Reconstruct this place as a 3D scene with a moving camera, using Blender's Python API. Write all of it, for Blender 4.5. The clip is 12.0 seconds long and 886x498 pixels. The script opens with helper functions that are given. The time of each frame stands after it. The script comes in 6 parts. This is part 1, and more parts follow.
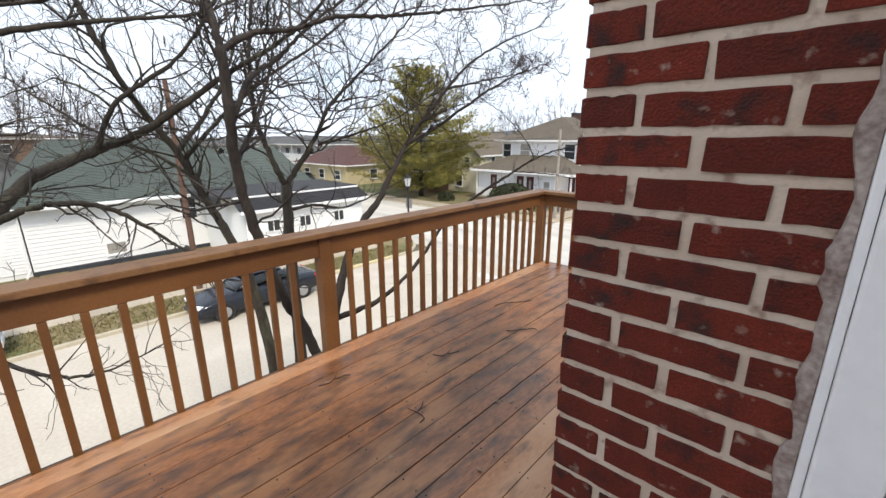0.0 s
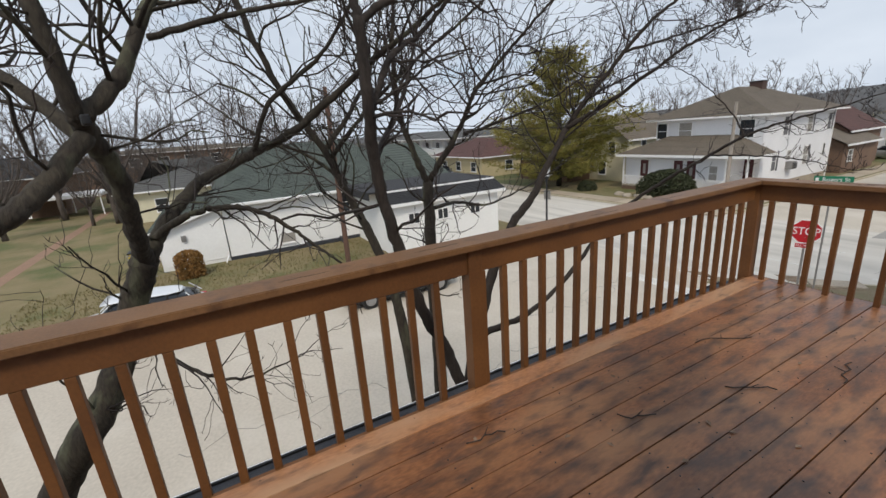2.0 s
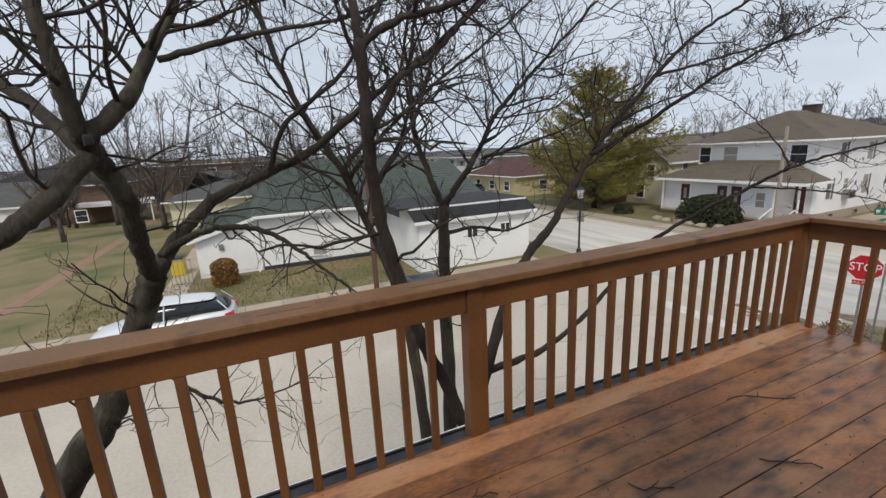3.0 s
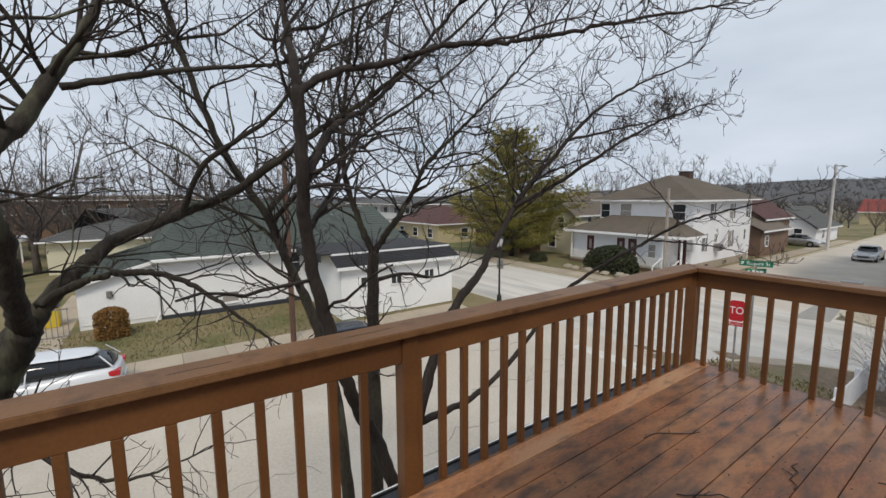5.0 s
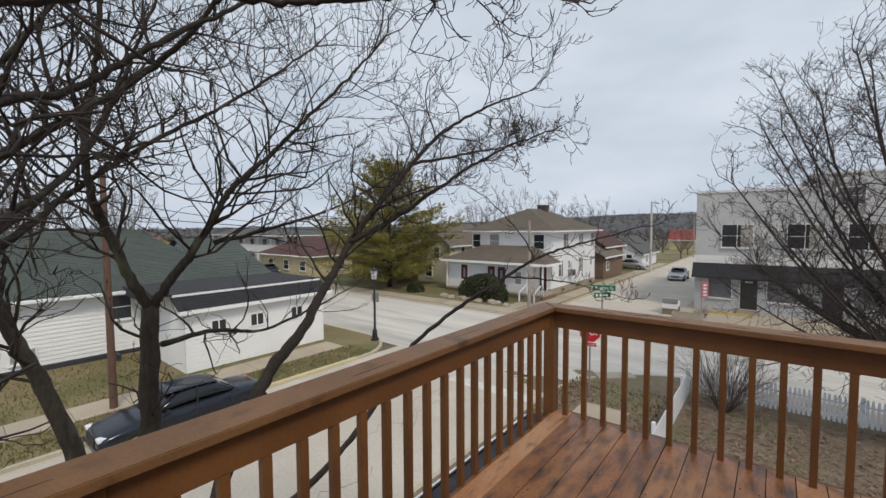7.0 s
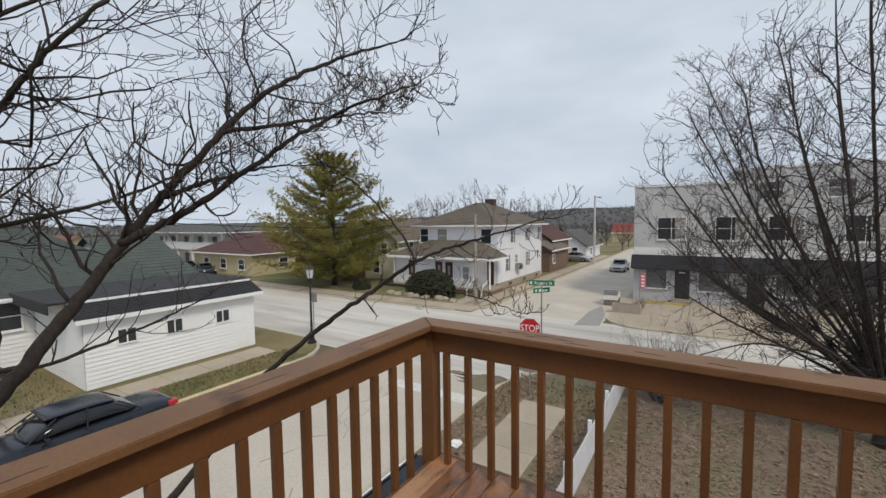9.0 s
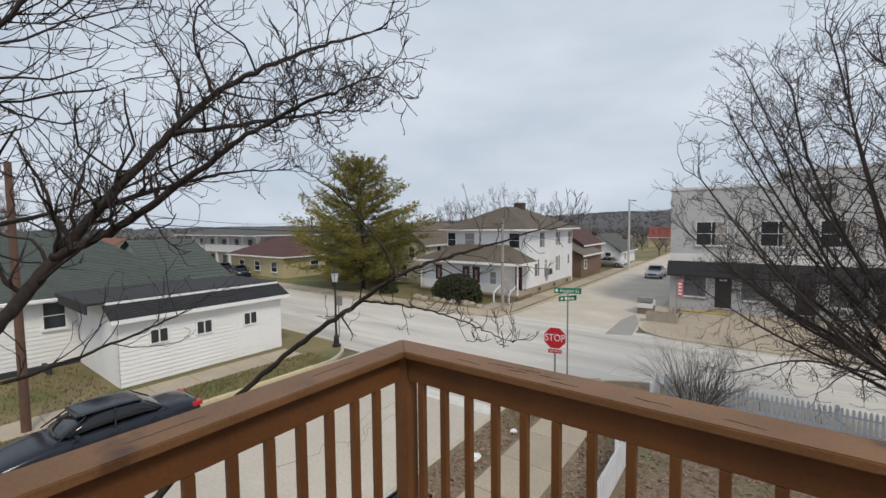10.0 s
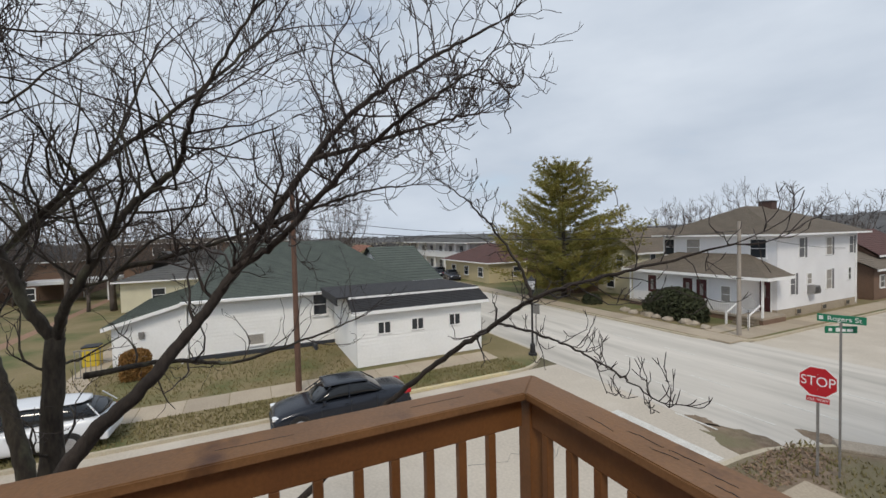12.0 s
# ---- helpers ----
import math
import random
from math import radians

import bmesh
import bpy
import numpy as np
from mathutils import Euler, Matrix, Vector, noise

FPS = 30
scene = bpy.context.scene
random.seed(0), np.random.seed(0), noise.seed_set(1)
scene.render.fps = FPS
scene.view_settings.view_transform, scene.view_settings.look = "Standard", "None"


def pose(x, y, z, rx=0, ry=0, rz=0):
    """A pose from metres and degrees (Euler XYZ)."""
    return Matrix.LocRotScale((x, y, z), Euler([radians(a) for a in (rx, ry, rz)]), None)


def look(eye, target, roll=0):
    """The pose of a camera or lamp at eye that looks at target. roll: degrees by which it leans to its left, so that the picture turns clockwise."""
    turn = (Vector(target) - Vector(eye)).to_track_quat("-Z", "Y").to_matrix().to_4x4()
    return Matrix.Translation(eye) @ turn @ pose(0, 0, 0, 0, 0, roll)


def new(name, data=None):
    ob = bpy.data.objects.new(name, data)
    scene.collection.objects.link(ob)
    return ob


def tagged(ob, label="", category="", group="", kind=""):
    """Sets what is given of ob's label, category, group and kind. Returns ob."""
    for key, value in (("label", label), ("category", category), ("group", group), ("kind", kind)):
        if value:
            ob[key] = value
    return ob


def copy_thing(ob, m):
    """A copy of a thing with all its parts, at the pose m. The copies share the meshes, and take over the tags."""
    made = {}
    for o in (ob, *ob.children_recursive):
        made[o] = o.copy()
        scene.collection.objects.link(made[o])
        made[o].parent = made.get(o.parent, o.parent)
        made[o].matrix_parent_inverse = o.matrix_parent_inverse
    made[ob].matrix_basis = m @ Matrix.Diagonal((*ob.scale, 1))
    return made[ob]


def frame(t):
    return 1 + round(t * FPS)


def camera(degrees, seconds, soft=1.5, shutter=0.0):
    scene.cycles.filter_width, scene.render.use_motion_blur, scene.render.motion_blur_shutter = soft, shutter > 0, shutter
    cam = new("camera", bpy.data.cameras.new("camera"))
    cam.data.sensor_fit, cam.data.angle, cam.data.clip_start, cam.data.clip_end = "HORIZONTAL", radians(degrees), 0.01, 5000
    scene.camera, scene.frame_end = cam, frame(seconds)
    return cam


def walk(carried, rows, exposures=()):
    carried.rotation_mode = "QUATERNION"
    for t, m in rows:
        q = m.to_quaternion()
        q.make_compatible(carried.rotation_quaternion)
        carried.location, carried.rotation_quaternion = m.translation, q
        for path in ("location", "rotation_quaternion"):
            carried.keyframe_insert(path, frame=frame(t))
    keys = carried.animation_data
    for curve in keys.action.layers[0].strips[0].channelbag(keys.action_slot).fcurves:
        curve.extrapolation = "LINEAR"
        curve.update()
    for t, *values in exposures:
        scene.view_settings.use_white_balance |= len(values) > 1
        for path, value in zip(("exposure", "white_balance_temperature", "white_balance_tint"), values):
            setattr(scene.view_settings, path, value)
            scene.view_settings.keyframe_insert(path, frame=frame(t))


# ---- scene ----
cam = camera(94.0, 12.0)
PATH = [
    (0, (2.58, -4.588, 1.593), (1.264, -3.178, 1.065), -0.2),
    (0.5, (2.371, -4.56, 1.592), (1.271, -3.014, 0.962), -5.2),
    (1, (2.172, -4.46, 1.58), (0.841, -3.087, 0.994), -6.4),
    (1.5, (2.062, -4.334, 1.552), (0.531, -3.202, 0.941), -4.0),
    (2, (1.882, -4.271, 1.548), (0.184, -3.367, 1.001), -4.1),
    (2.5, (1.795, -4.196, 1.567), (0.011, -3.416, 1.108), -3.2),
    (3, (1.8, -4.023, 1.59), (0.017, -3.241, 1.129), -2.8),
    (5, (1.765, -4.082, 1.6), (0.133, -2.953, 1.348), -0.4),
    (5.5, (1.693, -3.915, 1.598), (0.116, -2.695, 1.412), 0.1),
    (6, (1.638, -3.724, 1.602), (0.165, -2.379, 1.465), 0.4),
    (6.5, (1.515, -3.518, 1.589), (0.155, -2.055, 1.481), -0.3),
    (7, (1.444, -3.295, 1.616), (0.193, -1.738, 1.507), -0.3),
    (7.5, (1.489, -3.072, 1.617), (0.33, -1.446, 1.499), -0.7),
    (9.5, (1.487, -1.917, 1.597), (0.418, -0.232, 1.461), -0.7),
    (10, (1.564, -1.716, 1.642), (0.371, -0.115, 1.525), -0.6),
    (10.5, (1.523, -1.488, 1.67), (0.175, -0.014, 1.564), -0.5),
    (11, (1.577, -1.297, 1.668), (0.053, -0.006, 1.573), -0.9),
    (11.5, (1.67, -1.2, 1.69), (-0.029, -0.149, 1.598), -1.1),
    (12, (1.587, -1.169, 1.68), (-0.219, -0.313, 1.612), -1.4),
]
walk(cam, [(t, look(eye, target, roll)) for t, eye, target, roll in PATH],
     exposures=[(0, 1.1), (0.5, 0.95), (1, 0.6), (1.5, 0.42), (2, 0.35), (3, 0.3), (12, 0.22)])

# ---- world, sun, exposure ----
G = -5.0          # street level; the deck's boards lie at 0
world = bpy.data.worlds.new("overcast")
scene.world = world
world.use_nodes = True
wt = world.node_tree
wt.nodes.clear()
w_out = wt.nodes.new("ShaderNodeOutputWorld")
w_mix = wt.nodes.new("ShaderNodeMixShader")
w_sky = wt.nodes.new("ShaderNodeTexSky")
w_sky.sky_type = "NISHITA"
w_sky.sun_disc = False
w_sky.sun_elevation, w_sky.sun_rotation = radians(49), radians(120)
w_b1 = wt.nodes.new("ShaderNodeBackground")
w_b1.inputs["Strength"].default_value = 0.12
w_b2 = wt.nodes.new("ShaderNodeBackground")
w_b2.inputs["Strength"].default_value = 1.0
w_co = wt.nodes.new("ShaderNodeTexCoord")
w_map = wt.nodes.new("ShaderNodeMapping")
w_map.inputs["Scale"].default_value = (1.1, 1.1, 3.2)
w_n = wt.nodes.new("ShaderNodeTexNoise")
w_n.inputs["Scale"].default_value, w_n.inputs["Detail"].default_value = 2.2, 7
w_r = wt.nodes.new("ShaderNodeValToRGB")
w_r.color_ramp.elements[0].position, w_r.color_ramp.elements[0].color = 0.32, (0.44, 0.50, 0.585, 1)
w_r.color_ramp.elements[1].position, w_r.color_ramp.elements[1].color = 0.68, (0.58, 0.635, 0.71, 1)
w_r2 = wt.nodes.new("ShaderNodeValToRGB")
w_r2.color_ramp.elements[0].position, w_r2.color_ramp.elements[0].color = 0.27, (0.6, 0.6, 0.6, 1)
w_r2.color_ramp.elements[1].position, w_r2.color_ramp.elements[1].color = 0.38, (1, 1, 1, 1)
wt.links.new(w_co.outputs["Generated"], w_map.inputs["Vector"])
wt.links.new(w_map.outputs["Vector"], w_n.inputs["Vector"])
wt.links.new(w_n.outputs["Fac"], w_r.inputs["Fac"])
wt.links.new(w_n.outputs["Fac"], w_r2.inputs["Fac"])
wt.links.new(w_r.outputs["Color"], w_b2.inputs["Color"])
wt.links.new(w_sky.outputs["Color"], w_b1.inputs["Color"])
wt.links.new(w_r2.outputs["Color"], w_mix.inputs["Fac"])
wt.links.new(w_b1.outputs[0], w_mix.inputs[1])
wt.links.new(w_b2.outputs[0], w_mix.inputs[2])
wt.links.new(w_mix.outputs[0], w_out.inputs["Surface"])
sun_data = bpy.data.lights.new("sun", "SUN")
sun_data.energy, sun_data.angle, sun_data.color = 1.5, radians(14), (1.0, 0.91, 0.78)
sun = new("sun", sun_data)
sun.matrix_world = look((24, -14, 32), (0, 0, 0))

# ---- materials ----


def mat(name, a, b=None, rough=0.7, metal=0.0, scale=3.0, grain=40.0, stretch=(1, 1, 1), bump=0.15, vary=0.0, lo=0.35, hi=0.65,
        stain=None, stain_scale=1.0, stain_lo=0.5, stain_hi=0.7, rough2=None, dist=0.01, spec=0.5, local=False, gm=0.45, smear=None):
    """Two tones a and b mixed by noise, fine grain in colour and relief, and stains of their own shape."""
    m = bpy.data.materials.new(name)
    m.use_nodes = True
    nt = m.node_tree
    ps = nt.nodes["Principled BSDF"]
    ps.inputs["Metallic"].default_value, ps.inputs["Roughness"].default_value = metal, rough
    ps.inputs["Specular IOR Level"].default_value = spec
    if b is None:
        b = tuple(c * 0.82 for c in a)
    co = nt.nodes.new("ShaderNodeTexCoord")
    geo = nt.nodes.new("ShaderNodeNewGeometry")
    mp = nt.nodes.new("ShaderNodeMapping")
    mp.inputs["Scale"].default_value = stretch
    nt.links.new(co.outputs["Object"] if local else geo.outputs["Position"], mp.inputs["Vector"])
    info = nt.nodes.new("ShaderNodeObjectInfo")
    off = nt.nodes.new("ShaderNodeVectorMath")
    off.operation = "ADD"
    sc = nt.nodes.new("ShaderNodeMath")
    sc.operation = "MULTIPLY"
    sc.inputs[1].default_value = 37.0 if local else 0.0
    nt.links.new(info.outputs["Random"], sc.inputs[0])
    nt.links.new(mp.outputs["Vector"], off.inputs[0])
    nt.links.new(sc.outputs[0], off.inputs[1])

    def noise_tex(s, detail):
        n = nt.nodes.new("ShaderNodeTexNoise")
        n.inputs["Scale"].default_value, n.inputs["Detail"].default_value = s, detail
        nt.links.new(off.outputs[0], n.inputs["Vector"])
        return n

    def ramp(src, p0, p1):
        r = nt.nodes.new("ShaderNodeMapRange")
        r.inputs["From Min"].default_value, r.inputs["From Max"].default_value = p0, p1
        nt.links.new(src, r.inputs["Value"])
        return r.outputs["Result"]

    def mix(fac, c1, c2, kind="MIX"):
        x = nt.nodes.new("ShaderNodeMix")
        x.data_type, x.blend_type = "RGBA", kind
        for sock, c in ((x.inputs[6], c1), (x.inputs[7], c2)):
            if isinstance(c, tuple):
                sock.default_value = (*c, 1)
            else:
                nt.links.new(c, sock)
        if isinstance(fac, float):
            x.inputs[0].default_value = fac
        else:
            nt.links.new(fac, x.inputs[0])
        return x.outputs[2]

    big, fine = noise_tex(scale, 4), noise_tex(grain, 3)
    col = mix(ramp(big.outputs["Fac"], lo, hi), a, b)
    col = mix(gm, col, mix(ramp(fine.outputs["Fac"], 0.3, 0.7), tuple(min(1, c * 1.25) for c in a), tuple(c * 0.7 for c in b)))
    if vary:
        v = nt.nodes.new("ShaderNodeHueSaturation")
        nt.links.new(col, v.inputs["Color"])
        vv = nt.nodes.new("ShaderNodeMapRange")
        vv.inputs["To Min"].default_value, vv.inputs["To Max"].default_value = 1 - vary, 1 + vary
        nt.links.new(info.outputs["Random"], vv.inputs["Value"])
        nt.links.new(vv.outputs["Result"], v.inputs["Value"])
        col = v.outputs["Color"]
    if stain:
        st = noise_tex(stain_scale, 6)
        f = ramp(st.outputs["Fac"], stain_lo, stain_hi)
        col = mix(f, col, stain)
        if rough2 is not None:
            rr = nt.nodes.new("ShaderNodeMapRange")
            rr.inputs["To Min"].default_value, rr.inputs["To Max"].default_value = rough, rough2
            nt.links.new(f, rr.inputs["Value"])
            nt.links.new(rr.outputs["Result"], ps.inputs["Roughness"])
    if smear:
        tone, size, s_lo, s_hi = smear
        col = mix(ramp(noise_tex(size, 8).outputs["Fac"], s_lo, s_hi), col, tone)
    nt.links.new(col, ps.inputs["Base Color"])
    if bump:
        bp = nt.nodes.new("ShaderNodeBump")
        bp.inputs["Strength"].default_value, bp.inputs["Distance"].default_value = bump, dist
        nt.links.new(fine.outputs["Fac"], bp.inputs["Height"])
        nt.links.new(bp.outputs["Normal"], ps.inputs["Normal"])
    return m


def plain(name, c, rough=0.5, metal=0.0, emit=None, alpha=None):
    m = bpy.data.materials.new(name)
    m.use_nodes = True
    ps = m.node_tree.nodes["Principled BSDF"]
    ps.inputs["Base Color"].default_value = (*c, 1)
    ps.inputs["Roughness"].default_value, ps.inputs["Metallic"].default_value = rough, metal
    return m


M_DECK = mat("deck_stain", (0.295, 0.122, 0.049), (0.142, 0.056, 0.025), 0.33, scale=2.0, grain=30, stretch=(2.4, 0.75, 2.4), bump=0.3, vary=0.20,
             stain=(0.32, 0.158, 0.076), stain_scale=1.25, stain_lo=0.46, stain_hi=0.66, rough2=0.42, dist=0.004,
             smear=((0.070, 0.040, 0.028), 5.5, 0.44, 0.70))
M_DECKDRY = mat("dry_deck_stain", (0.42, 0.195, 0.088), (0.29, 0.128, 0.056), 0.5, scale=2.0, grain=30, stretch=(2.4, 0.75, 2.4), bump=0.3, vary=0.12,
                stain=(0.46, 0.27, 0.155), stain_scale=1.25, stain_lo=0.46, stain_hi=0.66, rough2=0.55, dist=0.004,
                smear=((0.105, 0.060, 0.040), 6.0, 0.54, 0.76))
M_RAIL = mat("rail_stain", (0.178, 0.074, 0.022), (0.118, 0.048, 0.015), 0.55, scale=2.0, grain=60, bump=0.3, vary=0.07, dist=0.003,
             stain=(0.11, 0.045, 0.018), stain_scale=3.0, stain_lo=0.55, stain_hi=0.8, gm=0.22)
M_CAP = mat("cap_stain", (0.225, 0.112, 0.046), (0.160, 0.080, 0.033), 0.5, scale=4.0, grain=70, stretch=(1, 1, 1), bump=0.35, vary=0.05, dist=0.003,
            stain=(0.065, 0.028, 0.014), stain_scale=5.0, stain_lo=0.6, stain_hi=0.75, gm=0.25)
M_BRICK = mat("brick_red", (0.150, 0.017, 0.0055), (0.075, 0.0095, 0.0035), 0.92, scale=14, grain=190, bump=1.0, vary=0.20, dist=0.006,
              stain=(0.03, 0.012, 0.010), stain_scale=14, stain_lo=0.56, stain_hi=0.72, smear=((0.40, 0.31, 0.25), 24, 0.65, 0.80))
M_MORTAR = mat("mortar", (0.52, 0.40, 0.30), (0.72, 0.62, 0.51), 0.9, scale=6, grain=120, bump=0.6, dist=0.003,
               stain=(0.30, 0.20, 0.15), stain_scale=22, stain_lo=0.55, stain_hi=0.7)
M_TRIM = mat("white_trim", (0.87, 0.87, 0.87), (0.83, 0.83, 0.83), 0.45, scale=4, grain=30, bump=0.05, gm=0.10)
M_CAULK = mat("grey_caulk", (0.42, 0.36, 0.32), (0.16, 0.10, 0.085), 0.8, scale=18, grain=90, bump=0.6, dist=0.004)
M_FLASH = mat("dark_roofing", (0.045, 0.050, 0.062), (0.030, 0.033, 0.040), 0.8, scale=6, grain=150, bump=0.5)
M_ROAD = mat("worn_concrete_road", (0.52, 0.465, 0.39), (0.45, 0.40, 0.335), 0.85, scale=0.35, grain=12, bump=0.25, dist=0.01,
             stain=(0.57, 0.52, 0.45), stain_scale=0.5, stain_lo=0.5, stain_hi=0.75, gm=0.25)
M_ROAD2 = mat("grey_avenue", (0.47, 0.440, 0.395), (0.64, 0.602, 0.545), 0.8, scale=0.6, grain=10, stretch=(0.12, 1, 1), bump=0.25, dist=0.01,
              stain=(0.40, 0.375, 0.335), stain_scale=0.9, stain_lo=0.5, stain_hi=0.72, gm=0.25)
M_PATCH = mat("asphalt_patch", (0.27, 0.26, 0.24), (0.33, 0.315, 0.29), 0.85, scale=1.5, grain=20)
M_PAINT = mat("road_paint", (0.66, 0.65, 0.61), (0.5, 0.48, 0.44), 0.7, scale=3, grain=25, bump=0.1)
M_WALKWAY = mat("sidewalk_concrete", (0.42, 0.355, 0.27), (0.36, 0.30, 0.23), 0.9, scale=0.8, grain=15, bump=0.3, vary=0.10, gm=0.30)
M_KERB = mat("kerb_concrete", (0.50, 0.44, 0.33), (0.40, 0.35, 0.27), 0.9, scale=1.2, grain=20, bump=0.3, gm=0.30)
M_YELLOW = mat("yellow_kerb_paint", (0.50, 0.36, 0.06), (0.42, 0.33, 0.12), 0.8, scale=3, grain=20)
M_LAWN = mat("winter_lawn", (0.170, 0.142, 0.062), (0.255, 0.200, 0.112), 1.0, scale=0.5, grain=9, bump=0.7, dist=0.05,
             stain=(0.110, 0.118, 0.042), stain_scale=0.28, stain_lo=0.47, stain_hi=0.62)
M_FAR = mat("far_ground", (0.16, 0.135, 0.085), (0.11, 0.10, 0.06), 1.0, scale=0.03, grain=0.6, bump=0.2)
M_MULCH = mat("leaf_litter", (0.150, 0.105, 0.074), (0.29, 0.225, 0.160), 1.0, scale=4.0, grain=16, bump=1.0, dist=0.05,
              stain=(0.175, 0.155, 0.092), stain_scale=0.45, stain_lo=0.47, stain_hi=0.60)
M_LEAF = mat("dry_leaves", (0.33, 0.23, 0.155), (0.10, 0.060, 0.040), 0.9, scale=9, grain=25, bump=0)
M_BARK = mat("grey_bark", (0.062, 0.052, 0.038), (0.024, 0.019, 0.016), 0.95, scale=5, grain=45, stretch=(1, 1, 0.35), bump=1.0, dist=0.012,
             stain=(0.13, 0.135, 0.085), stain_scale=4.0, stain_lo=0.56, stain_hi=0.7)
M_PEAR = mat("pear_bark", (0.056, 0.043, 0.038), (0.030, 0.023, 0.021), 0.95, scale=4, grain=30, bump=0)
# ridge woods: flat grey with the distance haze mixed into the base colour
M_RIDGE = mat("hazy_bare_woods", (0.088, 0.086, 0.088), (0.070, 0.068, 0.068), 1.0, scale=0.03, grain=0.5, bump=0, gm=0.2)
M_BARK2 = mat("dark_bark", (0.046, 0.036, 0.030), (0.018, 0.014, 0.012), 0.95, scale=7, grain=50, stretch=(1, 1, 0.4), bump=0.9, dist=0.010)
M_TWIG = mat("twig_bark", (0.034, 0.026, 0.024), (0.060, 0.047, 0.043), 0.9, scale=3, grain=30, bump=0)
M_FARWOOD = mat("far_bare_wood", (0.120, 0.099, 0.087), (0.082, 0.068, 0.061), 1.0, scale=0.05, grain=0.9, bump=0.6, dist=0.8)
M_NEEDLE = mat("pine_needles", (0.290, 0.258, 0.060), (0.175, 0.175, 0.044), 0.8, scale=0.9, grain=8, bump=0,
               stain=(0.26, 0.20, 0.045), stain_scale=0.7, stain_lo=0.5, stain_hi=0.66)
M_SHRUB = mat("evergreen_shrub", (0.045, 0.055, 0.022), (0.030, 0.034, 0.015), 0.9, scale=3, grain=20, bump=0)
M_RUST = mat("rusty_shrub", (0.27, 0.13, 0.035), (0.17, 0.10, 0.03), 0.95, scale=4, grain=20, bump=0)
M_SIDING = mat("white_vinyl_siding", (0.87, 0.87, 0.86), (0.82, 0.82, 0.81), 0.5, scale=0.6, grain=10, bump=0.05, gm=0.10)
M_SIDING2 = mat("white_house_siding", (0.82, 0.82, 0.84), (0.76, 0.76, 0.78), 0.6, scale=0.6, grain=10, bump=0.05, gm=0.10)
M_CREAM = mat("cream_siding", (0.66, 0.62, 0.46), (0.58, 0.54, 0.40), 0.6, scale=0.6, grain=10, bump=0.05, gm=0.10)
M_TANWALL = mat("tan_stucco", (0.52, 0.44, 0.27), (0.46, 0.39, 0.24), 0.8, scale=0.6, grain=10, gm=0.10)
M_BROWNWALL = mat("brown_board", (0.20, 0.125, 0.085), (0.16, 0.10, 0.07), 0.8, scale=0.8, grain=14)
M_ROOFG = mat("green_shingles", (0.078, 0.094, 0.082), (0.056, 0.068, 0.061), 0.9, scale=1.2, grain=14, bump=0.5, dist=0.02, vary=0.10)
M_ROOFB = mat("black_shingles", (0.034, 0.034, 0.037), (0.022, 0.022, 0.025), 0.9, scale=1.5, grain=16, bump=0.5, dist=0.02)
M_ROOFT = mat("taupe_shingles", (0.165, 0.135, 0.105), (0.125, 0.105, 0.082), 0.9, scale=1.0, grain=12, bump=0.5, dist=0.02, vary=0.08)
M_ROOFR = mat("russet_shingles", (0.105, 0.050, 0.044), (0.08, 0.042, 0.038), 0.9, scale=1.0, grain=12, bump=0.4)
M_ROOFD = mat("grey_shingles", (0.105, 0.105, 0.10), (0.08, 0.08, 0.08), 0.9, scale=1.0, grain=12, bump=0.4)
M_FOUND = mat("foundation_block", (0.40, 0.34, 0.26), (0.33, 0.28, 0.22), 0.9, scale=1.5, grain=20)
M_GLASS = plain("dark_window_glass", (0.030, 0.034, 0.040), 0.06)
M_SHADE = mat("window_blind", (0.16, 0.16, 0.17), (0.11, 0.11, 0.12), 0.6, scale=3, grain=20, bump=0)
M_CURTAIN = mat("pale_blind", (0.36, 0.34, 0.31), (0.28, 0.26, 0.24), 0.7, scale=3, grain=20, bump=0)
M_REDDOOR = mat("maroon_paint", (0.080, 0.012, 0.014), (0.06, 0.010, 0.012), 0.5, scale=2, grain=20, bump=0.05, gm=0.10)
M_DARKDOOR = mat("black_door_paint", (0.030, 0.027, 0.027), (0.022, 0.02, 0.02), 0.45, scale=2, grain=20, bump=0.05, gm=0.10)
M_SHOP = mat("painted_grey_brick", (0.47, 0.47, 0.47), (0.41, 0.41, 0.42), 0.85, scale=0.7, grain=9, bump=0.4, dist=0.01,
             stain=(0.54, 0.53, 0.51), stain_scale=0.5, stain_lo=0.5, stain_hi=0.7, gm=0.10)
M_SHOPLOW = mat("grey_shopfront_paint", (0.47, 0.47, 0.475), (0.42, 0.42, 0.43), 0.8, scale=0.8, grain=12, gm=0.10)
M_AWN = mat("black_awning", (0.022, 0.023, 0.027), (0.014, 0.015, 0.018), 0.8, scale=2, grain=30, bump=0.2)
M_BAND = mat("white_band", (0.72, 0.71, 0.69), (0.62, 0.61, 0.60), 0.7, scale=1, grain=12, gm=0.10)
M_METAL = mat("galvanised_steel", (0.34, 0.33, 0.32), (0.27, 0.26, 0.25), 0.5, metal=0.6, scale=3, grain=40, bump=0.1)
M_BLACK = mat("black_cast_iron", (0.018, 0.018, 0.020), (0.012, 0.012, 0.013), 0.5, scale=4, grain=40, bump=0.1)
M_RED = mat("stop_red", (0.50, 0.012, 0.022), (0.45, 0.012, 0.020), 0.45, scale=2, grain=20, bump=0, gm=0.10)
